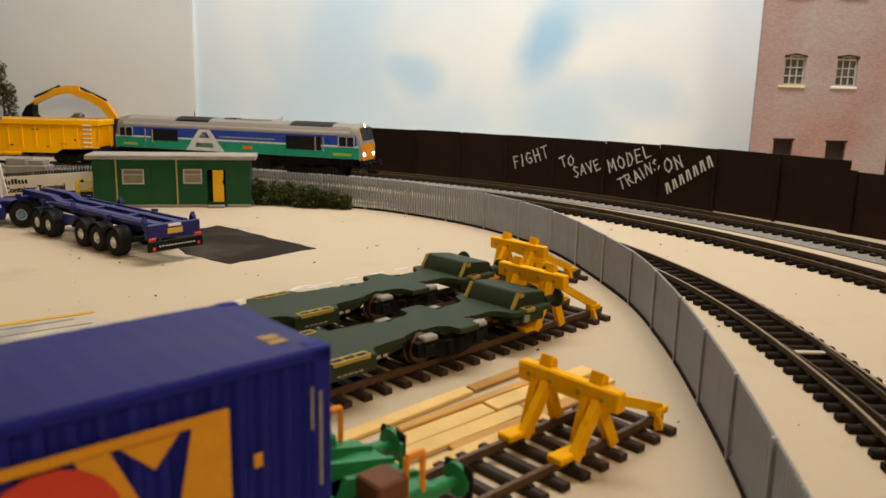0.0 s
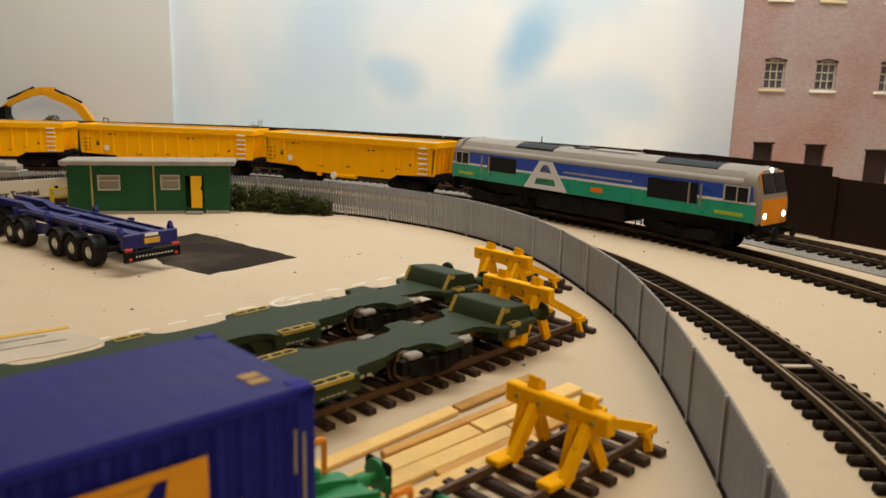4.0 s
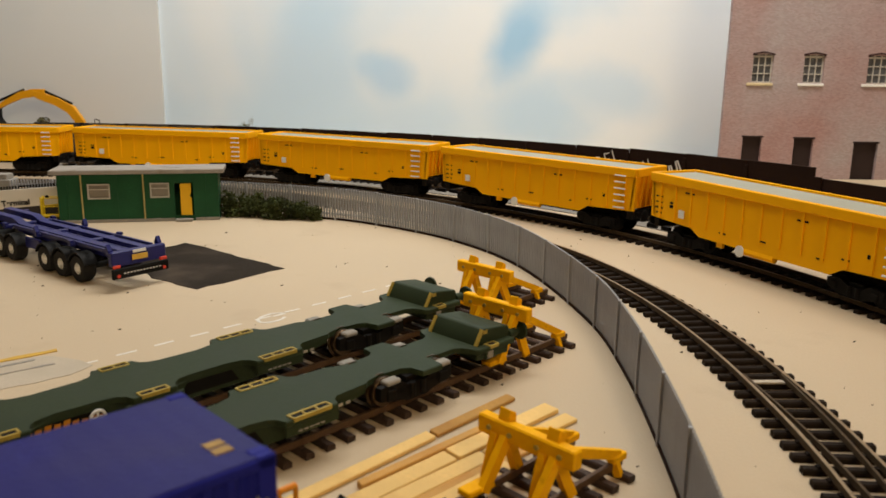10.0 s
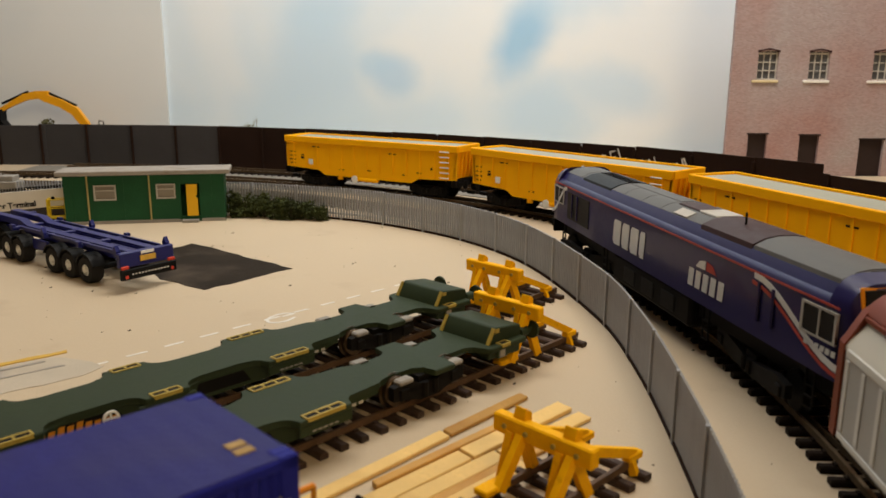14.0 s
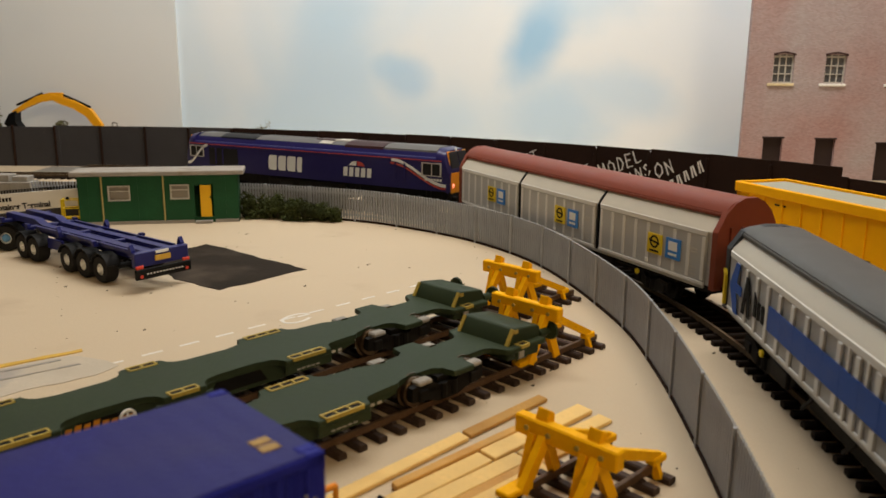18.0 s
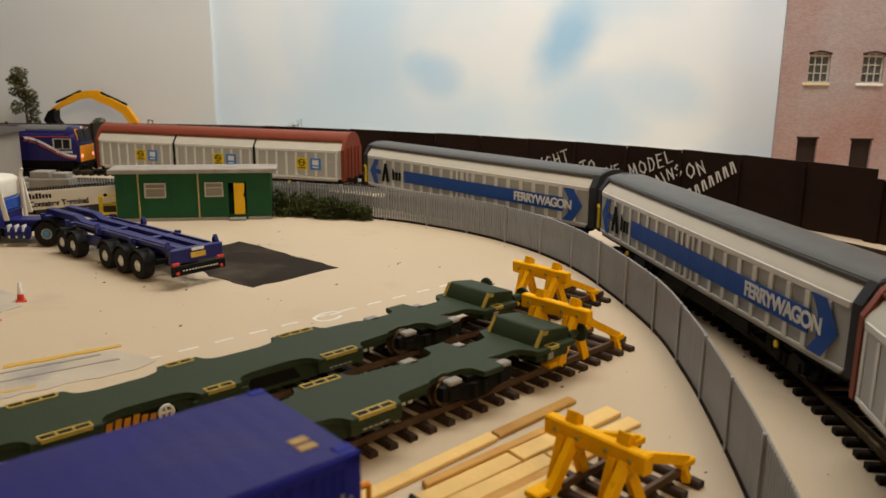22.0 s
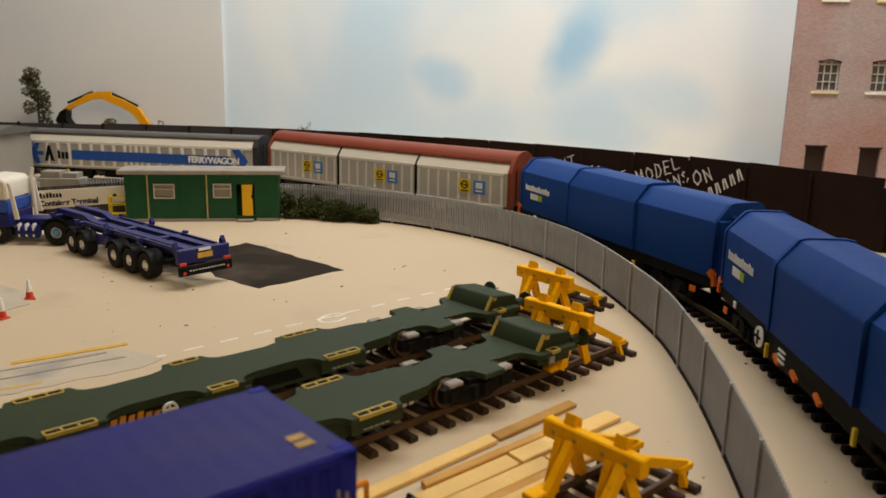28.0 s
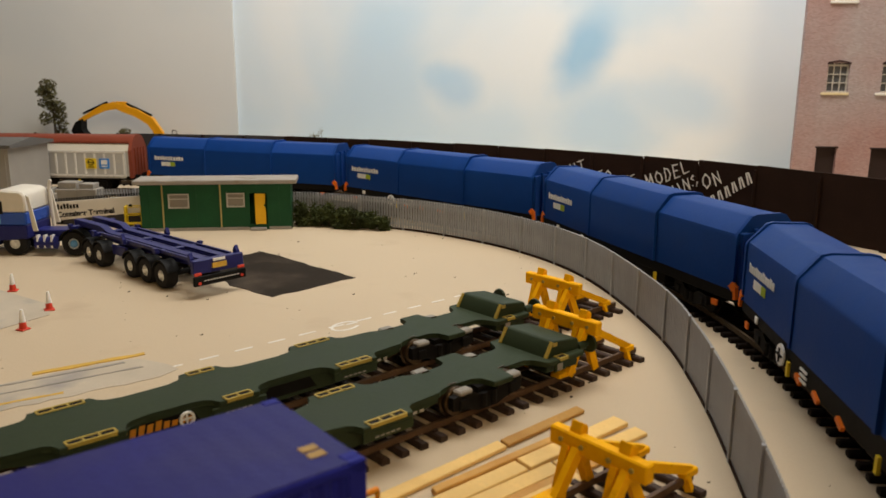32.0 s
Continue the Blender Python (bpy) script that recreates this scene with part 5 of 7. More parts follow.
for k in range(7):
    bm = B()
    box(bm, k * 2.8, -0.25, 0, k * 2.8 + 1.9, -0.05, (4.4, 3.2, 4.4, 4.4, 3.2, 3.2, 3.2)[k])
    part("letter_bar", bm, "chassis", sg, "black lettering bar", at=P(2.5, 0, 13.2) @ pose(0, 0, 0, 0, -5.5, 0))
bm = B()
for k in range(34):
    box(bm, 1 + k * 2.35, 0.5, 19.0 + k * 0.205, 2.2 + k * 2.35, 1.4, 22.5 + k * 0.205)
tagged(part("spike_strip", bm, "chassis", sg, "dark spiked strip along the top"), kind="stuff")

for x, y, a, b, c, z in ((-372, 705, 22, 18, 12, 19), (-352, 704, 18, 16, 9, 21), (-388, 700, 18, 14, 8, 18)):
    bm = B()
    box(bm, 0, 0, 0, a, b, z + c * 0.5, 0.6)
    box(bm, 2, 2, z + c * 0.5, a - 3, b - 2, z + c, 0.5)
    tagged(part("concrete_block", bm, "concrete", at=P(x, y, 0)), "stacked grey concrete block behind the sign", "block", "concrete blocks")

tr = thing("yellow_trolley", P(-286, 655, 0, 0, 0, 14) @ Matrix.Diagonal((1.0, 0.8, 0.76, 1)), "small yellow platform trolley with rails beside the hut", "trolley")
for x in (0, 13):
    for y in (0, 10):
        bm = B()
        rod(bm, (x, y, 1.5), (x, y, 25), 0.85, 6)
        part("post", bm, "badgeyellow", tr)
for z in (5, 15, 24):
    bm = B()
    for y in (0, 10):
        rod(bm, (0, y, z), (13, y, z), 0.55, 6)
    for x in (0, 13):
        rod(bm, (x, 0, z), (x, 10, z), 0.55, 6)
    part("rail", bm, "badgeyellow", tr)
bm = B()
box(bm, -0.5, -0.5, 4, 13.5, 10.5, 5, 0.2)
part("platform", bm, "badgeyellow", tr)
for x in (1, 12):
    for y in (0, 10):
        bm = B()
        lathe(bm, ((1.6, -0.5), (1.6, 0.5)), Matrix.Translation((x, y, 1.6)) @ Matrix.Rotation(radians(90), 4, "X"), 12)
        part("castor", bm, "black", tr)
bm = B()
lathe(bm, ((1.2, 0), (1.6, 1.2), (1.0, 2.6), (0.4, 3.0)), Matrix.Translation((4, 4, 24)), 10)
part("lamp", bm, "chassis", tr, "dark lamp on top")

wh = thing("grey_warehouse", P(-548, 745, 0, 0, 0, 0), "grey tin warehouse with dark roof edge", "building")
bm = B()
box(bm, 0, 0, 0, 112, 70, 57)
part("wall", bm, "warehouse", wh)
for k in range(14):
    bm = B()
    box(bm, 4 + k * 8, -0.6, 0, 5 + k * 8, 0, 57)
    part("wall_rib", bm, "warehouse", wh)
bm = B()
prism(bm, ((-4, 57), (-4, 60), (33, 65), (74, 60), (74, 57)), -3, 117, "x")
part("roof", bm, "roofgrey", wh, "dark roof")


# ---- excavator, tree and scrub behind the dark fence ----
ex = thing("excavator", Matrix(), "yellow excavator with raised arm behind the panel fence", "excavator")
Y0 = 1062
bm = B()
for y in (Y0 - 16, Y0 + 16):
    prism(bm, ((-452, 0), (-456, 5), (-452, 11), (-384, 11), (-380, 5), (-384, 0)), y - 5, y + 5, "y", 0.8)
part("crawler", bm, "chassis", ex)
bm = B()
box(bm, -448, Y0 - 18, 14, -386, Y0 + 18, 32, 1.5)
part("upper_body", bm, "digger", ex)
bm = B()
prism(bm, ((-414, 20), (-414, 46), (-402, 46), (-396, 20)), Y0 - 17, Y0 - 3, "y", 0.8)
part("cab", bm, "vent", ex, "dark glazed cab")


def arm(pts, wd, name, material):
    bm = B()
    n = len(pts)
    up, lo = [], []
    for i, (x, z, h) in enumerate(pts):
        a, b = pts[max(0, i - 1)], pts[min(n - 1, i + 1)]
        dx, dz = b[0] - a[0], b[1] - a[1]
        q = math.hypot(dx, dz)
        up.append((x - dz / q * h * 0.5, z + dx / q * h * 0.5))
        lo.append((x + dz / q * h * 0.5, z - dx / q * h * 0.5))
    prism(bm, up + lo[::-1], Y0 - wd / 2, Y0 + wd / 2, "y", 0.4)
    return part(name, bm, material, ex)


arm(((-414, 24, 9), (-419, 48, 10), (-430, 64, 11), (-447, 74, 10), (-466, 80, 9), (-476, 84, 7)), 7, "boom", "digger")
arm(((-461, 86, 6), (-476, 84, 10), (-492, 81, 8), (-510, 72, 6), (-526, 63, 5)), 6, "stick", "digger")
bm = B()
prism(bm, ((-520, 66), (-529, 62), (-536, 50), (-530, 44), (-517, 40), (-515, 44), (-522, 52)), Y0 - 8, Y0 + 8, "y", 0.5)
part("bucket", bm, "black", ex, "black digging bucket")
for a, b in (((-521, 73), (-487, 88)), ((-463, 87), (-428, 71))):
    bm = B()
    rod(bm, (a[0], Y0, a[1]), (b[0], Y0, b[1]), 1.5, 8)
    part("ram", bm, "black", ex, "black hydraulic ram")
bm = B()
rod(bm, (-402, Y0, 46), (-402, Y0, 52), 0.6, 6)
rod(bm, (-402, Y0, 52), (-396, Y0, 51), 0.6, 6)
rod(bm, (-396, Y0, 51), (-396, Y0, 45), 0.6, 6)
part("handrail", bm, "chassis", ex)


def tree(x, y, h, spread, label):
    t = thing("tree", Matrix(), label, "tree")
    bm = B()
    rod(bm, (x, y, 0), (x + 1, y, h * 0.55), 2.2, 8, 1.4)
    rod(bm, (x + 1, y, h * 0.55), (x, y, h * 0.97), 1.4, 8, 0.4)
    rod(bm, (x + 4, y + 2, 0), (x + 6, y + 1, h * 0.5), 1.2, 6, 0.6)
    limbs = []
    for k in range(10):
        a, z = random.uniform(0, 6.3), h * random.uniform(0.3, 0.92)
        e = (x + spread * 0.7 * math.cos(a), y + spread * 0.7 * math.sin(a), z + h * 0.06)
        rod(bm, (x, y, z), e, 0.6, 5, 0.2)
        limbs.append(e)
    part("trunk", bm, "bark", t)
    bm = B()
    for e in limbs:
        leaf_clump(bm, e, spread * random.uniform(0.42, 0.62), 120)
    for k in range(6):
        leaf_clump(bm, (x + random.uniform(-3, 3), y, h * (0.55 + 0.08 * k)), spread * random.uniform(0.4, 0.6), 90)
    part("crown", bm, "foliage2", t)


tree(-562, 1062, 116, 15, "slim olive-green model tree behind the fence")
for x, y, r, h in ((-462, 1052, 9, 54),):
    bm = B()
    leaf_clump(bm, (x, y, 46), 8.5, 160)
    leaf_clump(bm, (x + 3, y, 38), 8, 120)
    b = thing("bush", Matrix(), "small olive bush behind the panel fence", "bush")
    part("crown", bm, "foliage2", b)
    bm = B()
    rod(bm, (x, y, 0), (x, y, 44), 1.0, 6)
    part("stem", bm, "bark", b)
bm = B()
for k in range(7):
    rod(bm, (-203 + random.uniform(-3, 3), 1050, 0), (-203 + random.uniform(-14, 12), 1050 + random.uniform(-3, 3), random.uniform(40, 58)), 0.35, 5, 0.12)
leaf_clump(bm, (-212, 1050, 47), 4, 26)
leaf_clump(bm, (-200, 1050, 52), 3.5, 16)
leaf_clump(bm, (-206, 1050, 45), 5, 30)
tagged(part("twig", bm, "foliage2"), "spindly dead-looking twig behind the fence", "twig")


# ---- low-relief mill behind the panel fence; x along the front, z up ----
ml = thing("mill_building", P(362, 940, 0), "weathered pink-red brick mill front with barred windows", "building")
L, TOP = 262, 330
COLS = ((29.0, 23.5), (88.0, 23.5), (162, 25.5))
WINDOWS = [(x, z, wd) for z in (110.5, 208.5) for x, wd in COLS]
WH = 31.0
DOORS = [(25.5, 22.5, 48), (86, 23, 47), (157, 29, 42.5)]


def mill_wall():
    """The front wall in bays, left open at its windows and doorways."""
    xs = sorted({0, L} | {x for x, _, _ in WINDOWS} | {x + wd for x, _, wd in WINDOWS} | {x for x, _, _ in DOORS} | {x + wd for x, wd, _ in DOORS})
    for a, b in zip(xs, xs[1:]):
        mid = (a + b) / 2
        holes = sorted([(z, z + WH) for x, z, wd in WINDOWS if x < mid < x + wd] + [(0, hh) for x, wd, hh in DOORS if x < mid < x + wd])
        z = -1
        for z0, z1 in holes + [(TOP, TOP)]:
            if z0 > z:
                bm = B()
                box(bm, a, 0, z, b, 6, z0)
                part("wall_bay", bm, "brick", ml)
            z = z1
    bm = B()
    box(bm, -1, -2, TOP, L + 1, 7, TOP + 6, 1)
    part("coping", bm, "concrete", ml, "grey stone coping")


mill_wall()
for i, (x, z, wd) in enumerate(WINDOWS):
    bm = B()
    box(bm, x, 4.5, z, x + wd, 5.5, z + WH)
    wn = part("window", bm, "winddark", ml, "dark small-paned window")
    for k in range(4):
        bm = B()
        a = x + k * (wd - 1.3) / 3
        box(bm, a, 3.2, z, a + (1.6 if k in (0, 3) else 1.1), 4.5, z + WH)
        part("glazing_bar", bm, "wframe", wn)
    for k in range(4):
        bm = B()
        a = z + k * (WH - 3.2) / 3
        box(bm, x, 3.0, a, x + wd, 4.4, a + (2.0 if k == 3 else 1.1))
        part("glazing_bar", bm, "wframe", wn)
    bm = B()
    box(bm, x - 5.5, -2, z - 3.6, x + wd + 1, 1, z - 0.6, 0.5)
    part("sill", bm, "sill" if i in (0, 4) else "sillwhite", ml, "cream stone sill" if i in (0, 4) else "white stone sill")
    bm = B()
    prism(bm, ((x - 1, z + WH - 1), (x + wd * 0.25, z + WH + 1.1), (x + wd / 2, z + WH + 1.6), (x + wd * 0.75, z + WH + 1.1), (x + wd + 1, z + WH - 1), (x + wd + 1, z + WH + 1.2), (x + wd / 2, z + WH + 3.6), (x - 1, z + WH + 1.2)), -0.7, 4, "y")
    part("lintel", bm, "brownroof", ml, "dark brick lintel")
for x, wd, hh in DOORS:
    bm = B()
    box(bm, x, 4, 0, x + wd, 5.5, hh)
    part("doorway", bm, "doorway", ml, "dark doorway")
    bm = B()
    box(bm, x - 1.5, -0.8, hh, x + wd + 1.5, 3, hh + 2.0, 0.3)
    part("lintel", bm, "doorway", ml)


# ---- painted marks and dirt on the yard ----
def ground_bar(name, x, y, deg, ln, wd, material, label, z=0.12):
    bm = B()
    prism(bm, ((-ln / 2, -wd / 2), (-ln / 2 + random.uniform(0, 0.6), wd / 2), (ln / 2, wd / 2 * random.uniform(0.7, 1)), (ln / 2 - random.uniform(0, 0.6), -wd / 2)), 0.02, z, "z")
    return tagged(part(name, bm, material, at=P(x, y, 0, 0, 0, deg)), label, "road marking", "road markings", "structure")


for k in range(13):
    t = k / 12
    ground_bar("lane_dash", -152 + 150 * t, 322 + 150 * t, 44, 9.5, 1.6, "white", "worn white lane dash on the yard")
bm = B()
for a in range(0, 300, 20):
    p = [(8.5 * math.cos(radians(a + q)), 5.5 * math.sin(radians(a + q))) for q in (0, 21)]
    bar(bm, (*p[0], 0.08), (*p[1], 0.08), 1.6, 0.12)
bar(bm, (2, 1, 0.08), (9, -1, 0.08), 1.6, 0.12)
tagged(part("painted_roundel", bm, "white", at=P(-60, 410, 0, 0, 0, 60)), "worn white painted ring mark on the yard", "road marking", kind="structure")
patch("old_siding_mark", ragged([(-300, 236), (-230, 290), (-190, 322), (-150, 356), (-138, 352), (-122, 346), (-128, 334), (-160, 308), (-215, 262), (-270, 216)], 6, 1.6), 0.25, "road", "rough grey strip of torn paper on the board", "paper strip")
for x0, y0, x1, y1, wd in ((-184, 334, -146, 362.5, 3.6), (-300, 244, -200, 321, 1.6), (-236, 262, -160, 315, 2.0)):
    ln = math.hypot(x1 - x0, y1 - y0)
    bm = B()
    prism(bm, ragged([(0, -wd / 2), (ln, -wd / 2), (ln, wd / 2), (0, wd / 2)], 5, 0.5), 0.02, 0.34, "z")
    tagged(part("yellow_line", bm, "strip", at=P(x0, y0, 0, 0, 0, math.degrees(math.atan2(y1 - y0, x1 - x0)))), "faded ochre painted line along the grey strip", "road marking", "road markings", "structure")
for x0, y0, x1, y1, wd in ((-240, 282, -150, 350, 1.6), (-215, 288, -140, 346, 1.1)):
    ln = math.hypot(x1 - x0, y1 - y0)
    bm = B()
    prism(bm, ragged([(0, -wd / 2), (ln, -wd / 2), (ln, wd / 2), (0, wd / 2)], 5, 0.5), 0.02, 0.45, "z")
    tagged(part("grey_streak", bm, "concrete", at=P(x0, y0, 0, 0, 0, math.degrees(math.atan2(y1 - y0, x1 - x0)))), "dark grey brushed streak along the paper strip", "road marking", "road markings", "structure")

specks = B()
for _ in range(230):
    x, y = random.uniform(-230, 330), random.uniform(230, 660)
    r = random.choice((0.25, 0.35, 0.5, 0.9))
    v = [specks.verts.new((x + r * math.cos(a) * random.uniform(0.6, 1.3), y + r * math.sin(a) * random.uniform(0.6, 1.3), 0.02 + (r * 0.7 if k == 4 else 0))) for k, a in enumerate((0, 1.6, 3.1, 4.7, 0.5))]
    for i in range(4):
        specks.faces.new((v[i], v[(i + 1) % 4], v[4]))
tagged(part("dirt_specks", specks, "bark"), "scattered brown specks of dirt on the board", "dirt", kind="stuff")


# ---- rolling stock; x forward, z from the rail head ----
def side_plates(parent, name, pts, y, material, label="", proud=0.18):
    for d in (-1, 1):
        bm = B()
        q = pts if d < 0 else [(-x, z) for x, z in pts][::-1]
        prism(bm, q, d * y, d * (y + proud), "y")
        part(name, bm, material, parent, label)


def loft(bm, rings, caps=True):
    vs = [[bm.verts.new(p) for p in r] for r in rings]
    n = len(vs[0])
    for a, b in zip(vs, vs[1:]):
        for i in range(n):
            bm.faces.new((a[i], a[(i + 1) % n], b[(i + 1) % n], b[i]))
    if caps:
        bm.faces.new(vs[0][::-1])
        bm.faces.new(vs[-1])


def section(x, hw, z0, z1, z2, flat):
    """A body cross-section: upright sides to z1, then a rounded roof up to z2."""
    pts = [(hw, z0), (hw, z1)]
    for k in range(1, 5):
        a = radians(90 * k / 5)
        pts.append((flat + (hw - flat) * math.cos(a), z1 + (z2 - z1) * math.sin(a)))
    pts.append((flat, z2))
    full = pts + [(-y, z) for y, z in reversed(pts)]
    return [(x, y, z) for y, z in full]


def roof_profile(grow):
    """Half a locomotive's roof line mirrored: short upright edge, sloping facet, low crown."""
    half = ((13.9 + grow, 50.6), (13.2 + grow, 52.4 + grow), (8.4, 54.6 + grow), (3.6, 55.4 + grow))
    return list(half) + [(-y, z) for y, z in reversed(half)]


def loco_66(name, label, colours, extras):
    w = thing(name, Matrix(), label, "locomotive", "trains")
    hw, h = 19.2, 148.0
    body, roof, nose = colours
    # body: straight hood between two raked cabs
    bm = B()
    loft(bm, [section(x, hw, 21, 44.5, 48.2, 16.0) for x in (-h + 12, h - 12)])
    part("body", bm, body, w)
    bm = B()
    cant = ((17.6, 45.6), (16.9, 47.6), (13.4, 52.2))
    prism(bm, list(cant) + [(-y, z) for y, z in reversed(cant)], -h + 12.5, h - 12.5, "x")
    part("cantrail", bm, body, w)
    bm = B()
    prism(bm, roof_profile(0.0), -h + 13, h - 13, "x")
    rf = part("roof", bm, roof, w)
    for x in range(-110, 120, 22):
        bm = B()
        prism(bm, roof_profile(0.12), x, x + 0.5, "x")
        part("roof_seam", bm, roof, rf)
    for d in (-1, 1):
        bm = B()
        loft(bm, [section(d * (h - 12), hw, 21, 44.3, 55.4, 9.0), section(d * (h - 4), hw - 0.6, 21, 43, 53.8, 9.0), section(d * (h + 0.5), hw - 2.0, 19, 31, 38, 11.5)])
        cab = part("cab", bm, body, w)
        bm = B()
        prism(bm, ((d * (h + 0.3), 19.5), (d * (h - 0.6), 36.0), (d * (h + 0.6), 36.0), (d * (h + 1.0), 19.5)), -15.4, 15.4, "y", 0.2)
        part("nose_panel", bm, nose, cab, "orange-yellow front panel")
        bm = B()
        prism(bm, ((d * (h - 0.4), 36.2), (d * (h - 4.4), 52.8), (d * (h - 3.7), 52.8), (d * (h + 0.4), 36.2)), -14.8, 14.8, "y", 0.2)
        part("screen_surround", bm, nose, cab, "orange-yellow screen surround")
        bm = B()
        for y0, y1 in ((-13.5, -0.8), (0.8, 13.5)):
            prism(bm, ((d * (h + 0.5), 39.5), (d * (h - 2.7), 52.0), (d * (h - 3.6), 52.0), (d * (h - 0.6), 39.5)), y0, y1, "y")
        part("windscreen", bm, "vent", cab)
        bm = B()
        box(bm, d * (h - 0.5) - 1.2, -17.5, 11, d * (h - 0.5) + 1.2, 17.5, 21, 0.4)
        part("buffer_beam", bm, "chassis", w)
        for y in (-12, 12):
            bm = B()
            buffer(bm, d * (h + 0.5), y, 15.5, d)
            part("buffer", bm, "chassis", w)
            bm = B()
            lathe(bm, ((1.9, 0), (1.9, 0.8), (1.2, 1.1)), Matrix.Translation((d * (h + 0.2), y, 25.5)) @ Matrix.Rotation(radians(90 * d), 4, "Y"), 12)
            part("marker_lamp", bm, extras["front_lamp"] if d > 0 else extras["rear_lamp"], w)
        bm = B()
        lathe(bm, ((1.6, 0), (1.6, 0.8), (1.0, 1.0)), Matrix.Translation((d * (h - 4.5), 0, 53.5)) @ Matrix.Rotation(radians(90 * d), 4, "Y"), 12)
        part("top_lamp", bm, extras["front_lamp"] if d > 0 else "hub", w)
        bm = B()
        box(bm, d * (h + 8) - 8, -1.5, 6, d * (h + 8) + 3, 1.5, 9)
        part("coupling", bm, "black", w)
        for y in (-hw - 0.1, hw + 0.1):
            bm = B()
            prism(bm, ((d * (h - 24), 33.5), (d * (h - 24), 43), (d * (h - 7.5), 43), (d * (h - 6), 33.5)), y - 0.2, y + 0.2, "y")
            cw = part("cab_window", bm, "vent", w)
            bm = B()
            for a, b in ((-24.8, -23.6), (-15.6, -14.8), (-7.6, -6.4)):
                box(bm, min(d * (h + a), d * (h + b)), y - 0.45, 33.0, max(d * (h + a), d * (h + b)), y + 0.45, 43.4)
            box(bm, min(d * (h - 24.8), d * (h - 6.4)), y - 0.45, 42.8, max(d * (h - 24.8), d * (h - 6.4)), y + 0.45, 43.6)
            box(bm, min(d * (h - 24.8), d * (h - 6.4)), y - 0.45, 32.8, max(d * (h - 24.8), d * (h - 6.4)), y + 0.45, 33.5)
            part("window_frame", bm, "silver", cw, "pale metal window frame")
            bm = B()
            for k in (-50, -41):
                rod(bm, (d * (h + k), y * 1.02, 27.5), (d * (h + k), y * 1.02, 42), 0.75, 6)
            part("handrail", bm, body, w)
    for x0, x1, z0, z1 in extras["grilles"]:
        side_plates(w, "grille", ((x0, z0), (x0, z1), (x1, z1), (x1, z0)), hw, "vent", "black louvred grille", 0.35)
    for pts, material, lab in extras["paint"]:
        side_plates(w, "painted_mark", pts, hw, material, lab)
    for x0, x1, y0, y1, z, material in extras["roof"]:
        bm = B()
        if y1 >= 12:
            prism(bm, roof_profile(0.3 + 0.2 * (z - 57)), x0, x1, "x")
        else:
            box(bm, x0, y0, z - 4.8, x1, y1, z - 1.9, 0.4)
        part("roof_panel", bm, material, w)
        if material == "vent":
            bm = B()
            for k in range(int((x1 - x0) / 4)):
                box(bm, x0 + k * 4, max(y0, -3.5), 55.0, x0 + k * 4 + 1, min(y1, 3.5), 56.1)
            part("roof_slat", bm, "chassis", w)
    for d in (-1, 1) if "facet" in extras else ():
        bm = B()
        prism(bm, ((d * 13.0, 52.7), (d * 13.1, 53.0), (d * 8.5, 55.05), (d * 8.4, 54.7)), extras["facet"][0], extras["facet"][1], "x")
        part("roof_patch", bm, "wframe", w, "pale square on the roof")
    bm = B()
    box(bm, -44, -17.5, 6, 44, 17.5, 20.5, 1.5)
    part("fuel_tank", bm, "chassis", w)
    bm = B()
    box(bm, -h + 8, -13, 12, h - 8, 13, 21.2)
    part("underframe", bm, "chassis", w)
    for x in (-92, 92):
        b = bogie(w, x, 54, 15.0, 7.6, detail=False)
        bm = B()
        wheelset(bm, 0, r=7.6)
        part("wheelset", bm, "chassis", b)
    bm = B()
    rod(bm, (-60, 4, 56), (-60, 4, 61), 0.5, 6)
    part("aerial", bm, "chassis", w)
    # bogie steps, pipes and boxes hung below the body
    for x in (-128, -57, 57, 128):
        for y in (-16.5, 16.5):
            bm = B()
            for z in (5.5, 9.5, 13.5):
                box(bm, x - 2.6, y - 0.5, z, x + 2.6, y + 0.5, z + 0.7)
            for k in (-2.6, 2.2):
                box(bm, x + k, y - 0.4, 5.5, x + k + 0.5, y + 0.4, 21)
            part("step_ladder", bm, "chassis", w)
    for y in (-17.8, 17.8):
        bm = B()
        for x in (-30, -8, 14):
            box(bm, x, y - 0.3, 9, x + 14, y + 0.3, 17, 0.3)
        part("tank_panel", bm, "black", w)
    w["pivot"] = 92.0
    return w


def strokes(text_w, x, z, hgt, material, count, lab):
    """Plain bars in place of a brand's lettering."""
    out = []
    wdt = text_w / count
    for k in range(count):
        a = x + k * wdt
        out.append((((a, z), (a + wdt * 0.10, z + hgt), (a + wdt * 0.78, z + hgt), (a + wdt * 0.68, z)), material, lab))
    return out


AQUA = dict(grilles=((-100, -65.5, 30, 42.3), (64.5, 104.5, 28.2, 42)), front_lamp="headlight", rear_lamp="hub",
            paint=[(((-146, 21.2), (-146, 32.4), (146, 32.4), (146, 21.2)), "aqua", "green lower band"),
                   (((-146, 32.5), (-146, 34.2), (146, 34.2), (146, 32.5)), "locowhite", "white middle band"),
                   (((-144, 34.3), (-143, 43.9), (143, 43.9), (144, 34.3)), "locoblue", "blue upper band"),
                   ], roof=[(66, 114, -13, 13, 56.6, "vent"), (-72, -31, -12, 12, 57.6, "vent"), (-16, -2, -6, 6, 58.2, "vent"), (2, 42, -7, 7, 57.9, "locogrey")])
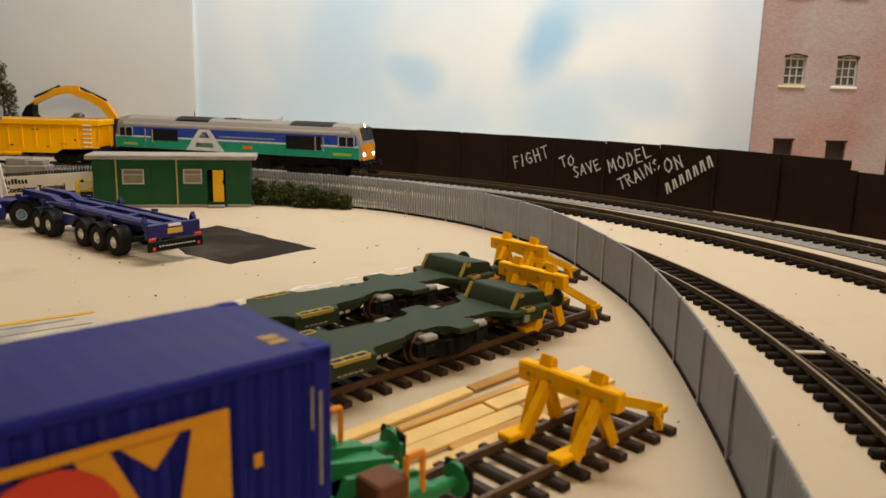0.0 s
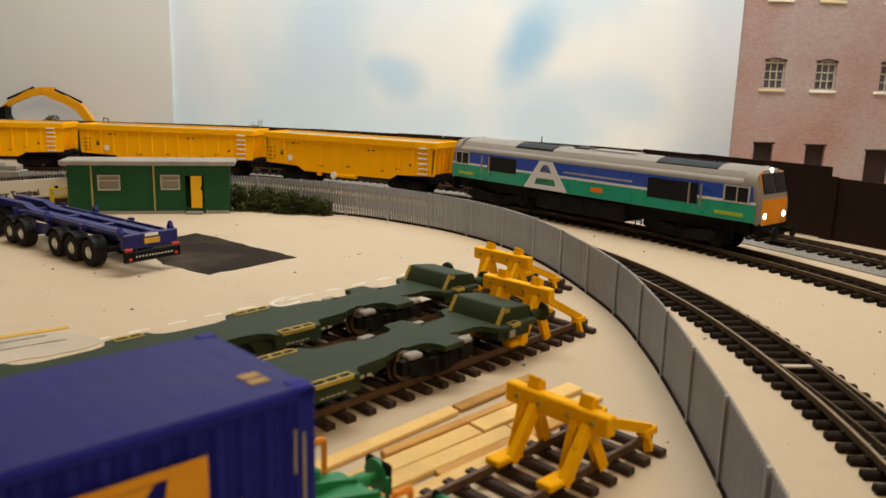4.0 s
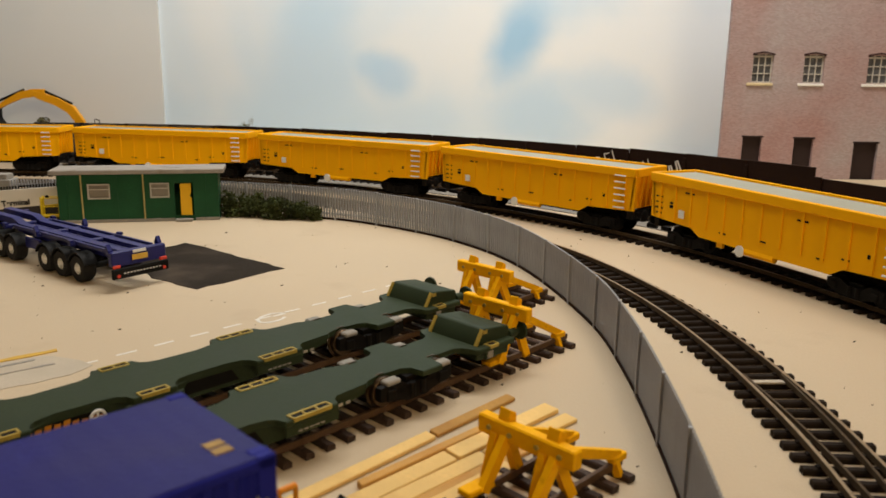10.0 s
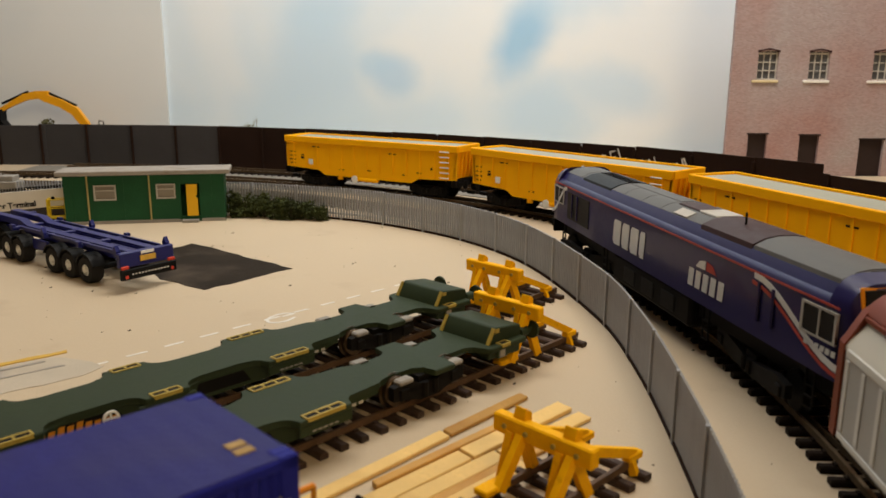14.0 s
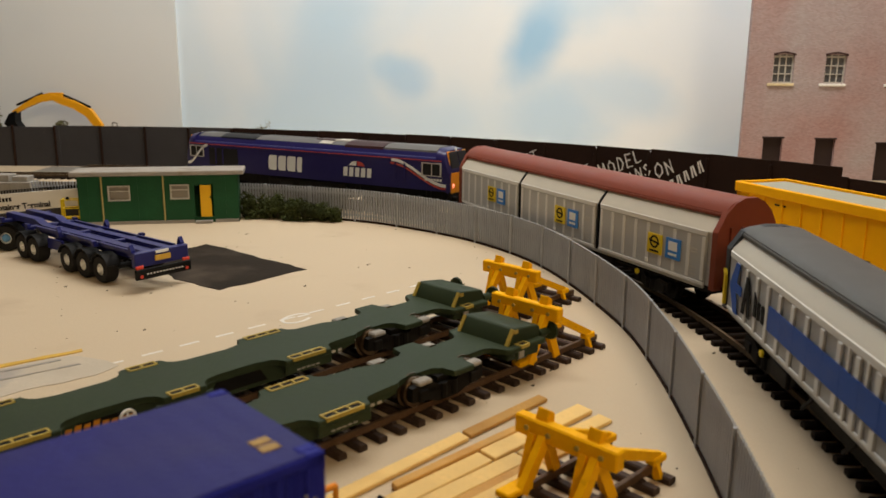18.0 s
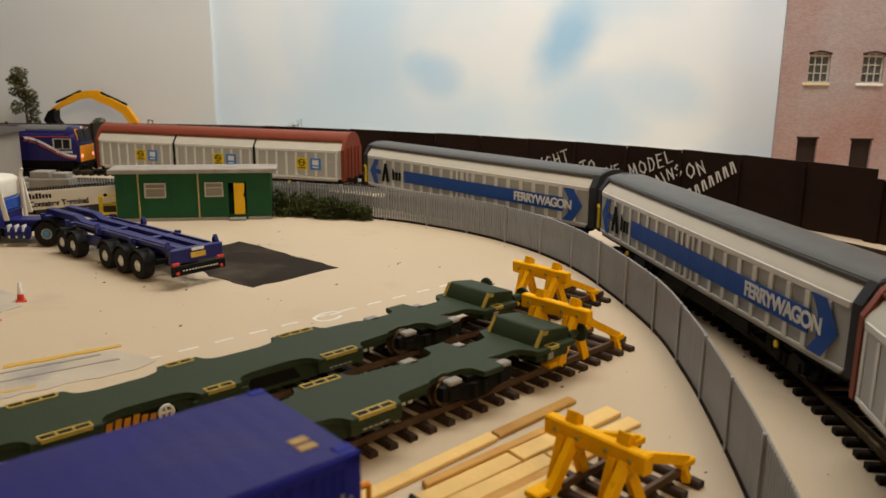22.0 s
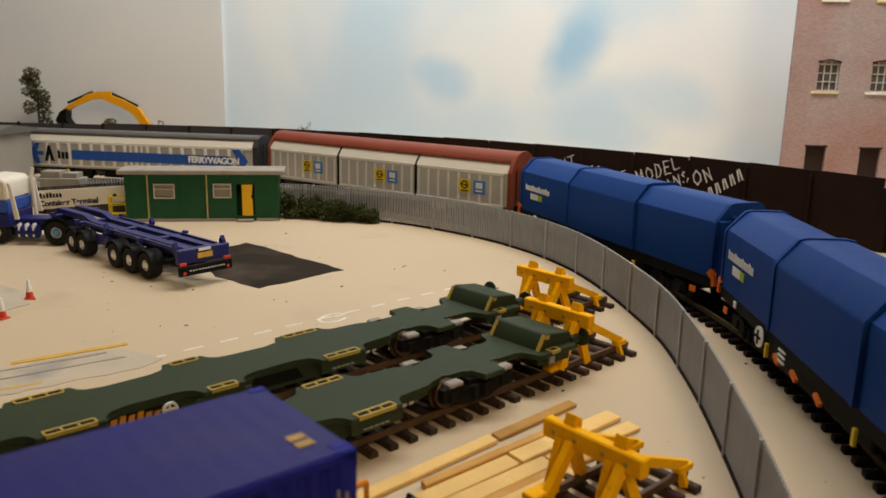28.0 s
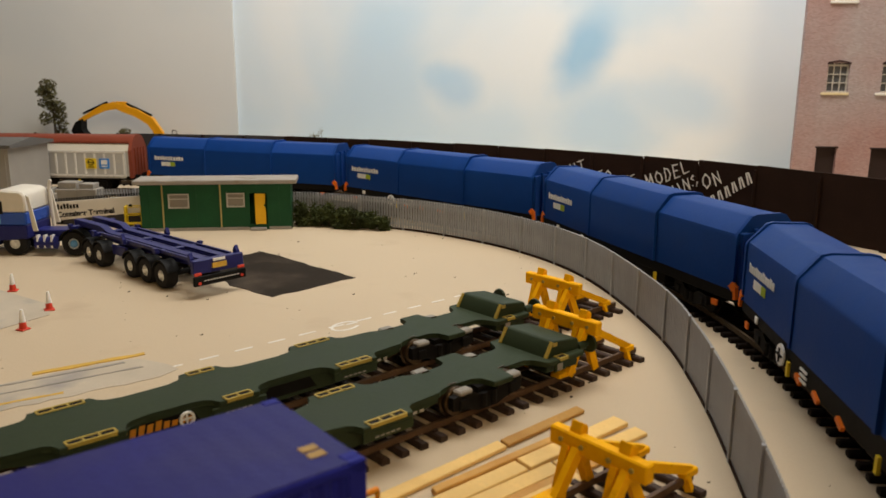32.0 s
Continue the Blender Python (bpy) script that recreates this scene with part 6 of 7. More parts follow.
AQUA["over"] = [(((-55.7, 21.4), (-39.4, 43.7), (-25.7, 43.7), (-9, 21.4)), "locowhite", "white wedge"),
                (((-39, 35), (-35, 41), (-30, 41), (-26, 35)), "locoblue", "blue letter-like wedge"),
                (((-44, 25), (-42, 30), (-23, 30), (-21, 25)), "aqua", "pale bar"),
                (((14, 25.5), (14, 29), (25, 29), (25, 25.5)), "orange", "orange plate"),
                (((118, 24), (118, 26.4), (138, 26.4), (138, 24)), "lime", "yellow-green name bar"),
                (((-136, 24), (-136, 26.4), (-118, 26.4), (-118, 24)), "lime", "yellow-green name bar")]
AQUA["over"] += strokes(66, -14, 36.5, 1.3, "silver", 24, "small pale lettering")
GBLUE = dict(grilles=((-116, -79, 26, 42.5),), front_lamp="hub", rear_lamp="taillight", paint=[], roof=[(61, 105, -13.5, 13.5, 57.3, "vent"), (-2, 58, -3.4, 3.4, 57.7, "roofgrey"), (-25, -4, -6, 6, 57.6, "brownroof"), (-41, -25.2, -6.5, 6.5, 57.8, "wframe"), (-82, -42, -13.5, 13.5, 58.4, "brownroof"), (-134, -83, -13, 13, 57.6, "roofgrey")], facet=(-26.5, -13.5))
GBLUE["over"] = [(((-142, 45.0), (-142, 45.8), (142, 45.8), (142, 45.0)), "pinkline", "thin red line")]
# bold block marks in place of the owner's name, then a row of smaller ones
for x0, x1 in ((-41, -31), (-29.6, -20.4), (-19, -9), (-7.6, -1.5)):
    GBLUE["over"] += [(((x0 + 1.4, 26.5), (x0, 28.5), (x0 + 0.5, 38), (x0 + 2, 39.8), (x1, 39.8), (x1, 36), (x1 - 0.6, 30), (x1 - 0.8, 26.5)), "locowhite", "large white block mark")]
GBLUE["over"] += strokes(31, 44, 27, 7.8, "locowhite", 5, "white number bars")
GBLUE["over"] += [(((50, 36.4), (53, 39.4), (58, 40.4), (58, 36.4)), "locowhite", "small white crest"), (((59, 36.4), (59, 40.4), (64, 39.4), (67, 36.4)), "pinkline", "small red crest")]
GBLUE["over"] += strokes(17, 126, 29, 2.0, "locowhite", 6, "small white lettering")


def swoosh(x0, x1, z0, z1, width, material):
    out = []
    for k in range(10):
        a, b = k / 10, (k + 1) / 10
        za, zb = [z0 + (z1 - z0) * (1 - math.cos(math.pi * t)) / 2 for t in (a, b)]
        xa, xb = x0 + (x1 - x0) * a, x0 + (x1 - x0) * b
        out.append((((xa, za), (xa, za + width), (xb, zb + width), (xb, zb)), material, "curved stripe"))
    return out


GBLUE["over"] += swoosh(146, 94, 24.5, 43.0, 2.4, "locowhite") + swoosh(146, 93, 22.6, 40.6, 1.4, "pinkline") + swoosh(-145, -118, 25, 43, 2.6, "locowhite")
for d in (AQUA, GBLUE):
    d["over"] = [(q, m_, l_) for q, m_, l_ in d["over"]]


def loco(name, label, colours, ex):
    w = loco_66(name, label, colours, ex)
    for pts, material, lab in ex["over"]:
        side_plates(w, "painted_mark", pts, 19.4, material, lab, 0.2)
    return w


LOCO_A = loco("diesel_locomotive", "diesel locomotive in blue, green and white with lit headlamps", ("locogrey", "locogrey", "ended"), AQUA)
LOCO_B = loco("diesel_locomotive", "navy blue diesel locomotive with white lettering and grey roof", ("navy", "roofgrey", "ended"), GBLUE)


def ballast_wagon():
    w = thing("ballast_wagon", Matrix(), "yellow bogie ballast wagon with grey load cover and white ladder", "wagon", "yellow wagons")
    h, hw, z0, z1 = 101.0, 18.5, 15.5, 49.3
    for d in (-1, 1):
        bm = B()
        prism(bm, ((-h + 1.2, z0 + 3), (-h + 1, z0 + 6), (-h, z1), (h, z1), (h - 1, z0 + 6), (h - 1.2, z0 + 3), (h - 12, z0 + 2.5), (h - 42, z0 + 1.5), (h - 50, z0 - 3), (-h + 50, z0 - 3), (-h + 42, z0 + 1.5), (-h + 12, z0 + 2.5)), d * hw, d * (hw - 1.2), "y")
        part("side", bm, "yellow", w)
        bm = B()
        box(bm, -h, d * (hw + 0.9) - 0.9, z1 - 6, h, d * (hw + 0.9) + 0.9, z1, 0.5)
        part("top_rail", bm, "yellow", w)
        for k in range(13):
            x = -h + 10 + k * (2 * h - 20) / 12
            bm = B()
            prism(bm, ((x - 1.0, z0 + 3), (x - 1.0, z1 - 6), (x + 1.0, z1 - 6), (x + 1.0, z0 + 3)), d * hw, d * (hw + 0.8), "y")
            part("rib", bm, "yellow", w)
        sgn = -d
        lx = sgn * (h - 13) * 1.0
        for k in range(6):
            bm = B()
            rod(bm, (lx - 4.6, d * (hw + 2.0), z0 + 4.6 + k * 4.7), (lx + 4.6, d * (hw + 2.0), z0 + 4.6 + k * 4.7), 0.6, 6)
            part("ladder_rung", bm, "hub", w, "white ladder rung")
        for k, (x, z, a, b) in enumerate(((-62, 39, 9, 1.0), (30, 37.5, 8, 1.0), (-92, 25, 8, 1.2), (-92, 29, 7, 0.9), (-92, 33, 7, 0.9), (-92, 21.5, 6, 1.2), (-78, 30, 6, 1.2), (-78, 27, 6, 2.2), (60, 22, 5, 1.0), (2, 20, 7, 0.9), (74, 26, 3, 2.2), (-30, 18.5, 6, 1.0), (44, 19, 5, 0.9))):
            bm = B()
            box(bm, -sgn * -x - a / 2, d * (hw + 0.05) - 0.15, z, -sgn * -x + a / 2, d * (hw + 0.05) + 0.15, z + b)
            part("stencil_bar", bm, "chassis", w, "black stencil bar")
        bm = B()
        x = sgn * -68
        box(bm, x - 2.6, d * (hw + 1) - 0.3, z0 + 6.5, x + 2.6, d * (hw + 1) + 0.3, z0 + 11.8)
        part("label_plate", bm, "hub", w, "white label plate")
        bm = B()
        x = sgn * -14
        rod(bm, (x + 26 * sgn, d * 17, 11.5), (x, d * 17, 11.5), 2.4, 8)
        box(bm, x + 6, d * 16 - 1, 9, x + 12, d * 16 + 1, 15)
        box(bm, x - 22, d * 16 - 1, 9, x - 17, d * 16 + 1, 15)
        part("brake_gear", bm, "yellow", w)
        bm = B()
        lathe(bm, ((3.6, 0), (3.6, 0.8), (1.0, 1.0)), Matrix.Translation((x, d * 18.6, 11.0)) @ Matrix.Rotation(radians(-90 * d), 4, "X"), 16)
        part("handwheel", bm, "hub", w, "white handbrake wheel")
    for d in (-1, 1):
        bm = B()
        prism(bm, ((d * (h - 3.5), z0 + 4), (d * (h - 0.6), z1), (d * (h - 2.0), z1), (d * (h - 5.0), z0 + 4)), -hw, hw, "y")
        part("end_wall", bm, "yellow", w)
        bm = B()
        box(bm, min(d * h, d * (h + 1.2)), -hw - 1, z1 - 6, max(d * h, d * (h + 1.2)), hw + 1, z1, 0.4)
        part("end_rail", bm, "yellow", w)
        for y in (-10, -3.5, 3.5, 10):
            bm = B()
            prism(bm, ((d * (h - 1), z0 + 5), (d * (h + 0.6), z1 - 5), (d * (h - 0.6), z1 - 5), (d * (h - 4), z0 + 5)), y - 0.9, y + 0.9, "y")
            part("end_rib", bm, "yellow", w)
        bm = B()
        box(bm, min(d * (h - 8), d * (h - 3)), -17, 11.5, max(d * (h - 8), d * (h - 3)), 17, 18, 0.3)
        part("headstock", bm, "chassis", w)
        for y in (-11.5, 11.5):
            bm = B()
            buffer(bm, d * (h - 4), y, 15.0, d)
            part("buffer", bm, "chassis", w)
        bm = B()
        box(bm, min(d * h, d * (h + 8)), -1.5, 5, max(d * h, d * (h + 8)), 1.5, 8)
        part("coupling", bm, "black", w)
    bm = B()
    box(bm, -h + 2.2, -hw + 1.3, z1 - 3, h - 2.2, hw - 1.3, z1 - 1.4)
    part("load_cover", bm, "yellow_in", w, "flat grey cover over the load")
    bm = B()
    box(bm, -h + 20, -7, 9, h - 20, 7, z0 + 2)
    part("underframe", bm, "chassis", w)
    for x in (-66, 66):
        bogie(w, x, 27, 14.0, 6.6, detail=False)
    w["pivot"] = 66.0
    return w


def van_shell(w, h, hw, z0, z1, z2, side, roof, end, rise=7.2, cap=5.0):
    # upright side, a cream shoulder leaning inwards, a roof gutter and the crowned roof
    ze, ye = z1 + rise, hw - 6.0
    bm = B()
    box(bm, -h + cap, -hw, z0, h - cap, hw, z1)
    part("side", bm, side, w)
    bm = B()
    prof = [(hw + 0.3, z1 - 0.8), (hw + 0.3, z1 + 0.4), (hw - 0.8, z1 + 2.2), (ye, ze), (ye, ze + 0.6)]
    prism(bm, prof + [(-y, z) for y, z in reversed(prof)], -h + cap, h - cap, "x")
    part("shoulder", bm, "vancream", w, "cream upper side")
    bm = B()
    crown = [(ye + 1.4, ze - 0.4), (ye + 1.4, ze + 1.2)] + [((ye + 0.6) * math.cos(radians(a)), ze + 1.6 + (z2 - ze - 1.6) * math.sin(radians(a))) for a in (18, 36, 54, 72, 90)]
    prism(bm, crown + [(-y, z) for y, z in reversed(crown[:-1])], -h + 1, h - 1, "x")
    rf = part("roof", bm, roof, w, smooth=True)
    for d in (-1, 1):
        bm = B()
        box(bm, -h + 1, min(d * (ye + 1.2), d * (ye + 2.0)), ze - 0.9, h - 1, max(d * (ye + 1.2), d * (ye + 2.0)), ze + 0.7, 0.2)
        part("gutter", bm, roof, rf)
    for d in (-1, 1):
        bm = B()
        prof = [(hw + 0.7, z0 - 1.5), (hw + 0.7, z1 + 1), (hw - 0.6, z1 + 3), (ye + 1.6, ze + 1.4), (ye * 0.72, ze + (z2 - ze) * 0.75), (ye * 0.3, z2 + 0.2)]
        prism(bm, prof + [(-y, z) for y, z in reversed(prof)], d * (h - cap), d * h, "x")
        e = part("end", bm, end, w)
        for y in (-11, -4, 4, 11):
            bm = B()
            box(bm, min(d * h, d * (h + 1)), y - 0.7, z0, max(d * h, d * (h + 1)), y + 0.7, z1 + 3)
            part("end_rib", bm, end, e)
        for y in (-12, 12):
            bm = B()
            buffer(bm, d * h, y, 15.5, d)
            part("buffer", bm, "chassis", w)
        bm = B()
        box(bm, min(d * h, d * (h + 7)), -1.5, 6, max(d * h, d * (h + 7)), 1.5, 9)
        part("coupling", bm, "black", w)
    bm = B()
    box(bm, -h + cap, -hw + 1.5, z0 - 4, h - cap, hw - 1.5, z0)
    box(bm, -40, -hw + 4, 5, 40, hw - 4, z0 - 3, 1)
    part("underframe", bm, "chassis", w)
    for y in (-hw + 0.6, hw - 0.6):
        bm = B()
        box(bm, -h + 8, y - 0.6, z0 - 2.2, h - 8, y + 0.6, z0 - 0.6, 0.2)
        part("lower_rail", bm, side, w)
        for x in (-82, 78):
            bm = B()
            lathe(bm, ((1.5, 0), (1.5, 0.9), (0.7, 1.0)), Matrix.Translation((x, y, 11)) @ Matrix.Rotation(radians(-90 if y > 0 else 90), 4, "X"), 10)
            part("yellow_fitting", bm, "badgeyellow", w, "small yellow underframe fitting")
        for x in (-60, 52):
            bm = B()
            box(bm, x, y - 1.6, 6.5, x + 16, y + 0.2, z0 - 3, 0.4)
            part("battery_box", bm, "chassis", w)
        for x in (-36, -2, 30):
            bm = B()
            bar(bm, (x, y * 0.98, z0 - 3), (x + 8, y * 0.98, 6), 0.8, 1.2)
            part("brake_rod", bm, "chassis", w)
    for x in (-h * 0.66, h * 0.66):
        bogie(w, x, 26, 14.0, 6.6, detail=False)
    w["pivot"] = h * 0.66


def door_van():
    w = thing("sliding_door_van", Matrix(), "silver sliding-door van with brown-red roof and maker badges", "van", "red-roofed vans")
    h, hw, pitch = 140.0, 18.4, 90.5
    van_shell(w, h, hw, 16.0, 42.0, 58.4, "silver", "redroof", "redroof", 8.6, 3.4)
    for k in range(3):
        x0 = (k - 1.5) * pitch + 2.2
        wd = pitch - 4.4
        for d in (-1, 1):
            bm = B()
            box(bm, x0, d * (hw + 0.4) - 0.5, 15.8, x0 + wd, d * (hw + 0.4) + 0.5, 42.4, 0.4)
            dr = part("sliding_door", bm, "silver", w)
            for j in range(9):
                x = x0 + 1.2 + j * (wd - 3.4) / 8
                bm = B()
                box(bm, x - 0.4, d * (hw + 1.0) - 0.25, 18.0, x + 1.8, d * (hw + 1.0) + 0.25, 39.5, 0.15)
                part("door_rib", bm, "vanrib", dr)
            bm = B()
            box(bm, x0, d * (hw + 1.0) - 0.3, 15.8, x0 + wd, d * (hw + 1.0) + 0.3, 17.4, 0.15)
            box(bm, x0, d * (hw + 1.0) - 0.3, 40.2, x0 + wd, d * (hw + 1.0) + 0.3, 42.6, 0.15)
            part("door_rail", bm, "vanrib", dr)
            bm = B()
            box(bm, x0 + wd * 0.5 - 1.2, d * (hw + 1.2) - 0.4, 18.5, x0 + wd * 0.5 + 1.2, d * (hw + 1.2) + 0.4, 20.5, 0.2)
            part("handle", bm, "hub", dr, "small pale door handle")
            # badges sit just behind the middle of the door
            for bx, wb, material, lab in ((43.5, 11.4, "badgeyellow", "yellow badge"), (58.0, 10.8, "badgeblue", "blue badge")):
                a = x0 + bx if d < 0 else x0 + wd - bx - wb
                bm = B()
                box(bm, a, d * (hw + 1.35) - 0.3, 24.0, a + wb, d * (hw + 1.35) + 0.3, 34.6)
                bd = part("badge", bm, material, dr, lab)
                mid = a + wb / 2
                if material == "badgeyellow":
                    bm = B()
                    lathe(bm, ((3.4, 0), (3.4, 0.2), (2.4, 0.2), (2.4, 0)), Matrix.Translation((mid, d * (hw + 1.6), 30.4)) @ Matrix.Rotation(radians(-90 * d), 4, "X"), 16, ring=True)
                    bar(bm, (mid - 4.0, d * (hw + 1.75), 29.8), (mid + 4.0, d * (hw + 1.75), 31.0), 0.3, 0.9)
                    part("badge_mark", bm, "chassis", dr, "black ring mark")
                    bm = B()
                    box(bm, mid - 3.6, d * (hw + 1.7) - 0.1, 25.0, mid + 3.6, d * (hw + 1.7) + 0.1, 26.0)
                    part("letter_bar", bm, "chassis", dr, "black lettering bar")
                else:
                    bm = B()
                    box(bm, mid - 3.2, d * (hw + 1.7) - 0.1, 28.4, mid + 3.2, d * (hw + 1.7) + 0.1, 33.0)
                    box(bm, mid - 3.2, d * (hw + 1.7) - 0.1, 25.8, mid + 3.2, d * (hw + 1.7) + 0.1, 27.0)
                    part("badge_mark", bm, "hub", dr, "white square mark")
            bm = B()
            a = x0 + 6 if d > 0 else x0 + wd - 13
            for z in (19.5, 21.2, 22.9, 30.5, 32.0):
                box(bm, a, d * (hw + 0.95) - 0.1, z, a + 6, d * (hw + 0.95) + 0.1, z + 0.7)
            part("data_bar", bm, "wframe", dr, "small grey data bar")
    for x in (-pitch / 2, pitch / 2):
        for d in (-1, 1):
            bm = B()
            box(bm, x - 1.0, d * (hw + 0.4) - 0.9, 15.8, x + 1.0, d * (hw + 0.4) + 0.5, 42.4, 0.2)
            part("door_pillar", bm, "chassis", w, "dark gap strip")
            bm = B()
            bar(bm, (x, d * (hw + 0.1), 42.2), (x, d * (hw - 0.7), 44.4), 1.6, 0.8)
            bar(bm, (x, d * (hw - 0.7), 44.4), (x, d * (hw - 5.8), 50.6), 1.6, 0.8)
            part("shoulder_joint", bm, "chassis", w, "dark gap strip")
    return w


def ribbed_van():
    w = thing("ribbed_ferry_van", Matrix(), "white ribbed van with blue arrow band and grey roof", "van", "blue-banded vans")
    h, hw = 130.0, 18.4
    van_shell(w, h, hw, 16.0, 40.6, 52.2, "vanshaded", "vangrey", "vanend", 7.6)
    for d in (-1, 1):
        for j in range(19):
            x = -112.5 + j * 12.5
            bm = B()
            box(bm, x - 1.6, d * (hw + 0.4) - 0.5, 16.5, x + 1.6, d * (hw + 0.4) + 0.5, 38.6, 0.25)
            part("side_rib", bm, "vanrib", w)
        bm = B()
        box(bm, -h + 6, d * (hw + 0.3) - 0.4, 38.8, h - 6, d * (hw + 0.3) + 0.4, 41.4, 0.2)
        box(bm, -h + 6, d * (hw + 0.3) - 0.4, 15.6, h - 6, d * (hw + 0.3) + 0.4, 16.8, 0.2)
        part("side_rail", bm, "vanrib", w)
        bm = B()
        a = d * (h - 4)
        bar(bm, (a, d * (hw + 1.2), 17), (a, d * (hw + 1.2), 30), 1.4, 1.8)
        bar(bm, (a, d * (hw + 1.2), 30), (a + d * 2, d * (hw + 1.2), 32), 1.4, 1.6)
        part("end_lever", bm, "badgeyellow", w, "yellow lever at the corner")
        bm = B()
        for x in (-6, 6):
            box(bm, x - 0.9, d * (hw + 0.45) - 0.4, 16.5, x + 0.9, d * (hw + 0.45) + 0.4, 39.5, 0.2)
        part("door_post", bm, "vanrib", w)
        # band plates between the ribs and over them
        for j in range(14):
            x0 = -72 + j * 12.5 if d < 0 else 72 - (j + 1) * 12.5
            bm = B()
            box(bm, x0 + 0.05, d * (hw + 1.05) - 0.12, 22.6, x0 + 12.45, d * (hw + 1.05) + 0.12, 32.2)
            part("blue_band", bm, "bandblue", w, "blue band")
    side_plates(w, "arrow", ((103, 16.8), (108, 22.5), (108, 32.3), (103, 39.2), (112, 39.2), (120, 28), (112, 16.8)), hw + 0.95, "bandblue", "blue arrow head", 0.3)
    side_plates(w, "arrow", ((-120, 28), (-113, 38.5), (-108, 38.5), (-111, 30), (-104, 30), (-104, 26), (-111, 26), (-108, 17), (-113, 17)), hw + 0.95, "bandblue", "blue arrow tail", 0.3)
    side_plates(w, "emblem", ((-103, 20), (-99, 36), (-96, 36), (-92, 20), (-95.5, 20), (-97.5, 28), (-99.5, 20)), hw + 0.95, "chassis", "dark triangular emblem", 0.3)
    for a, mm in ((-88, "chassis"), (-83.5, "chassis"), (-79, "chassis")):
        side_plates(w, "letter_bar", ((a, 23), (a, 33 if a < -85 else 30), (a + 3, 30), (a + 3, 23)), hw + 0.95, mm, "dark lettering bar", 0.3)
    for d in (-1, 1):
        t = text("lettering", "FERRYWAGON", 8.8, "hub", w, P(84 * -d, d * (hw + 1.3), 27.4, 90, 0, 0 if d < 0 else 180), "white lettering on the blue band", 0.28)
        t.data.space_character = 0.86
    return w


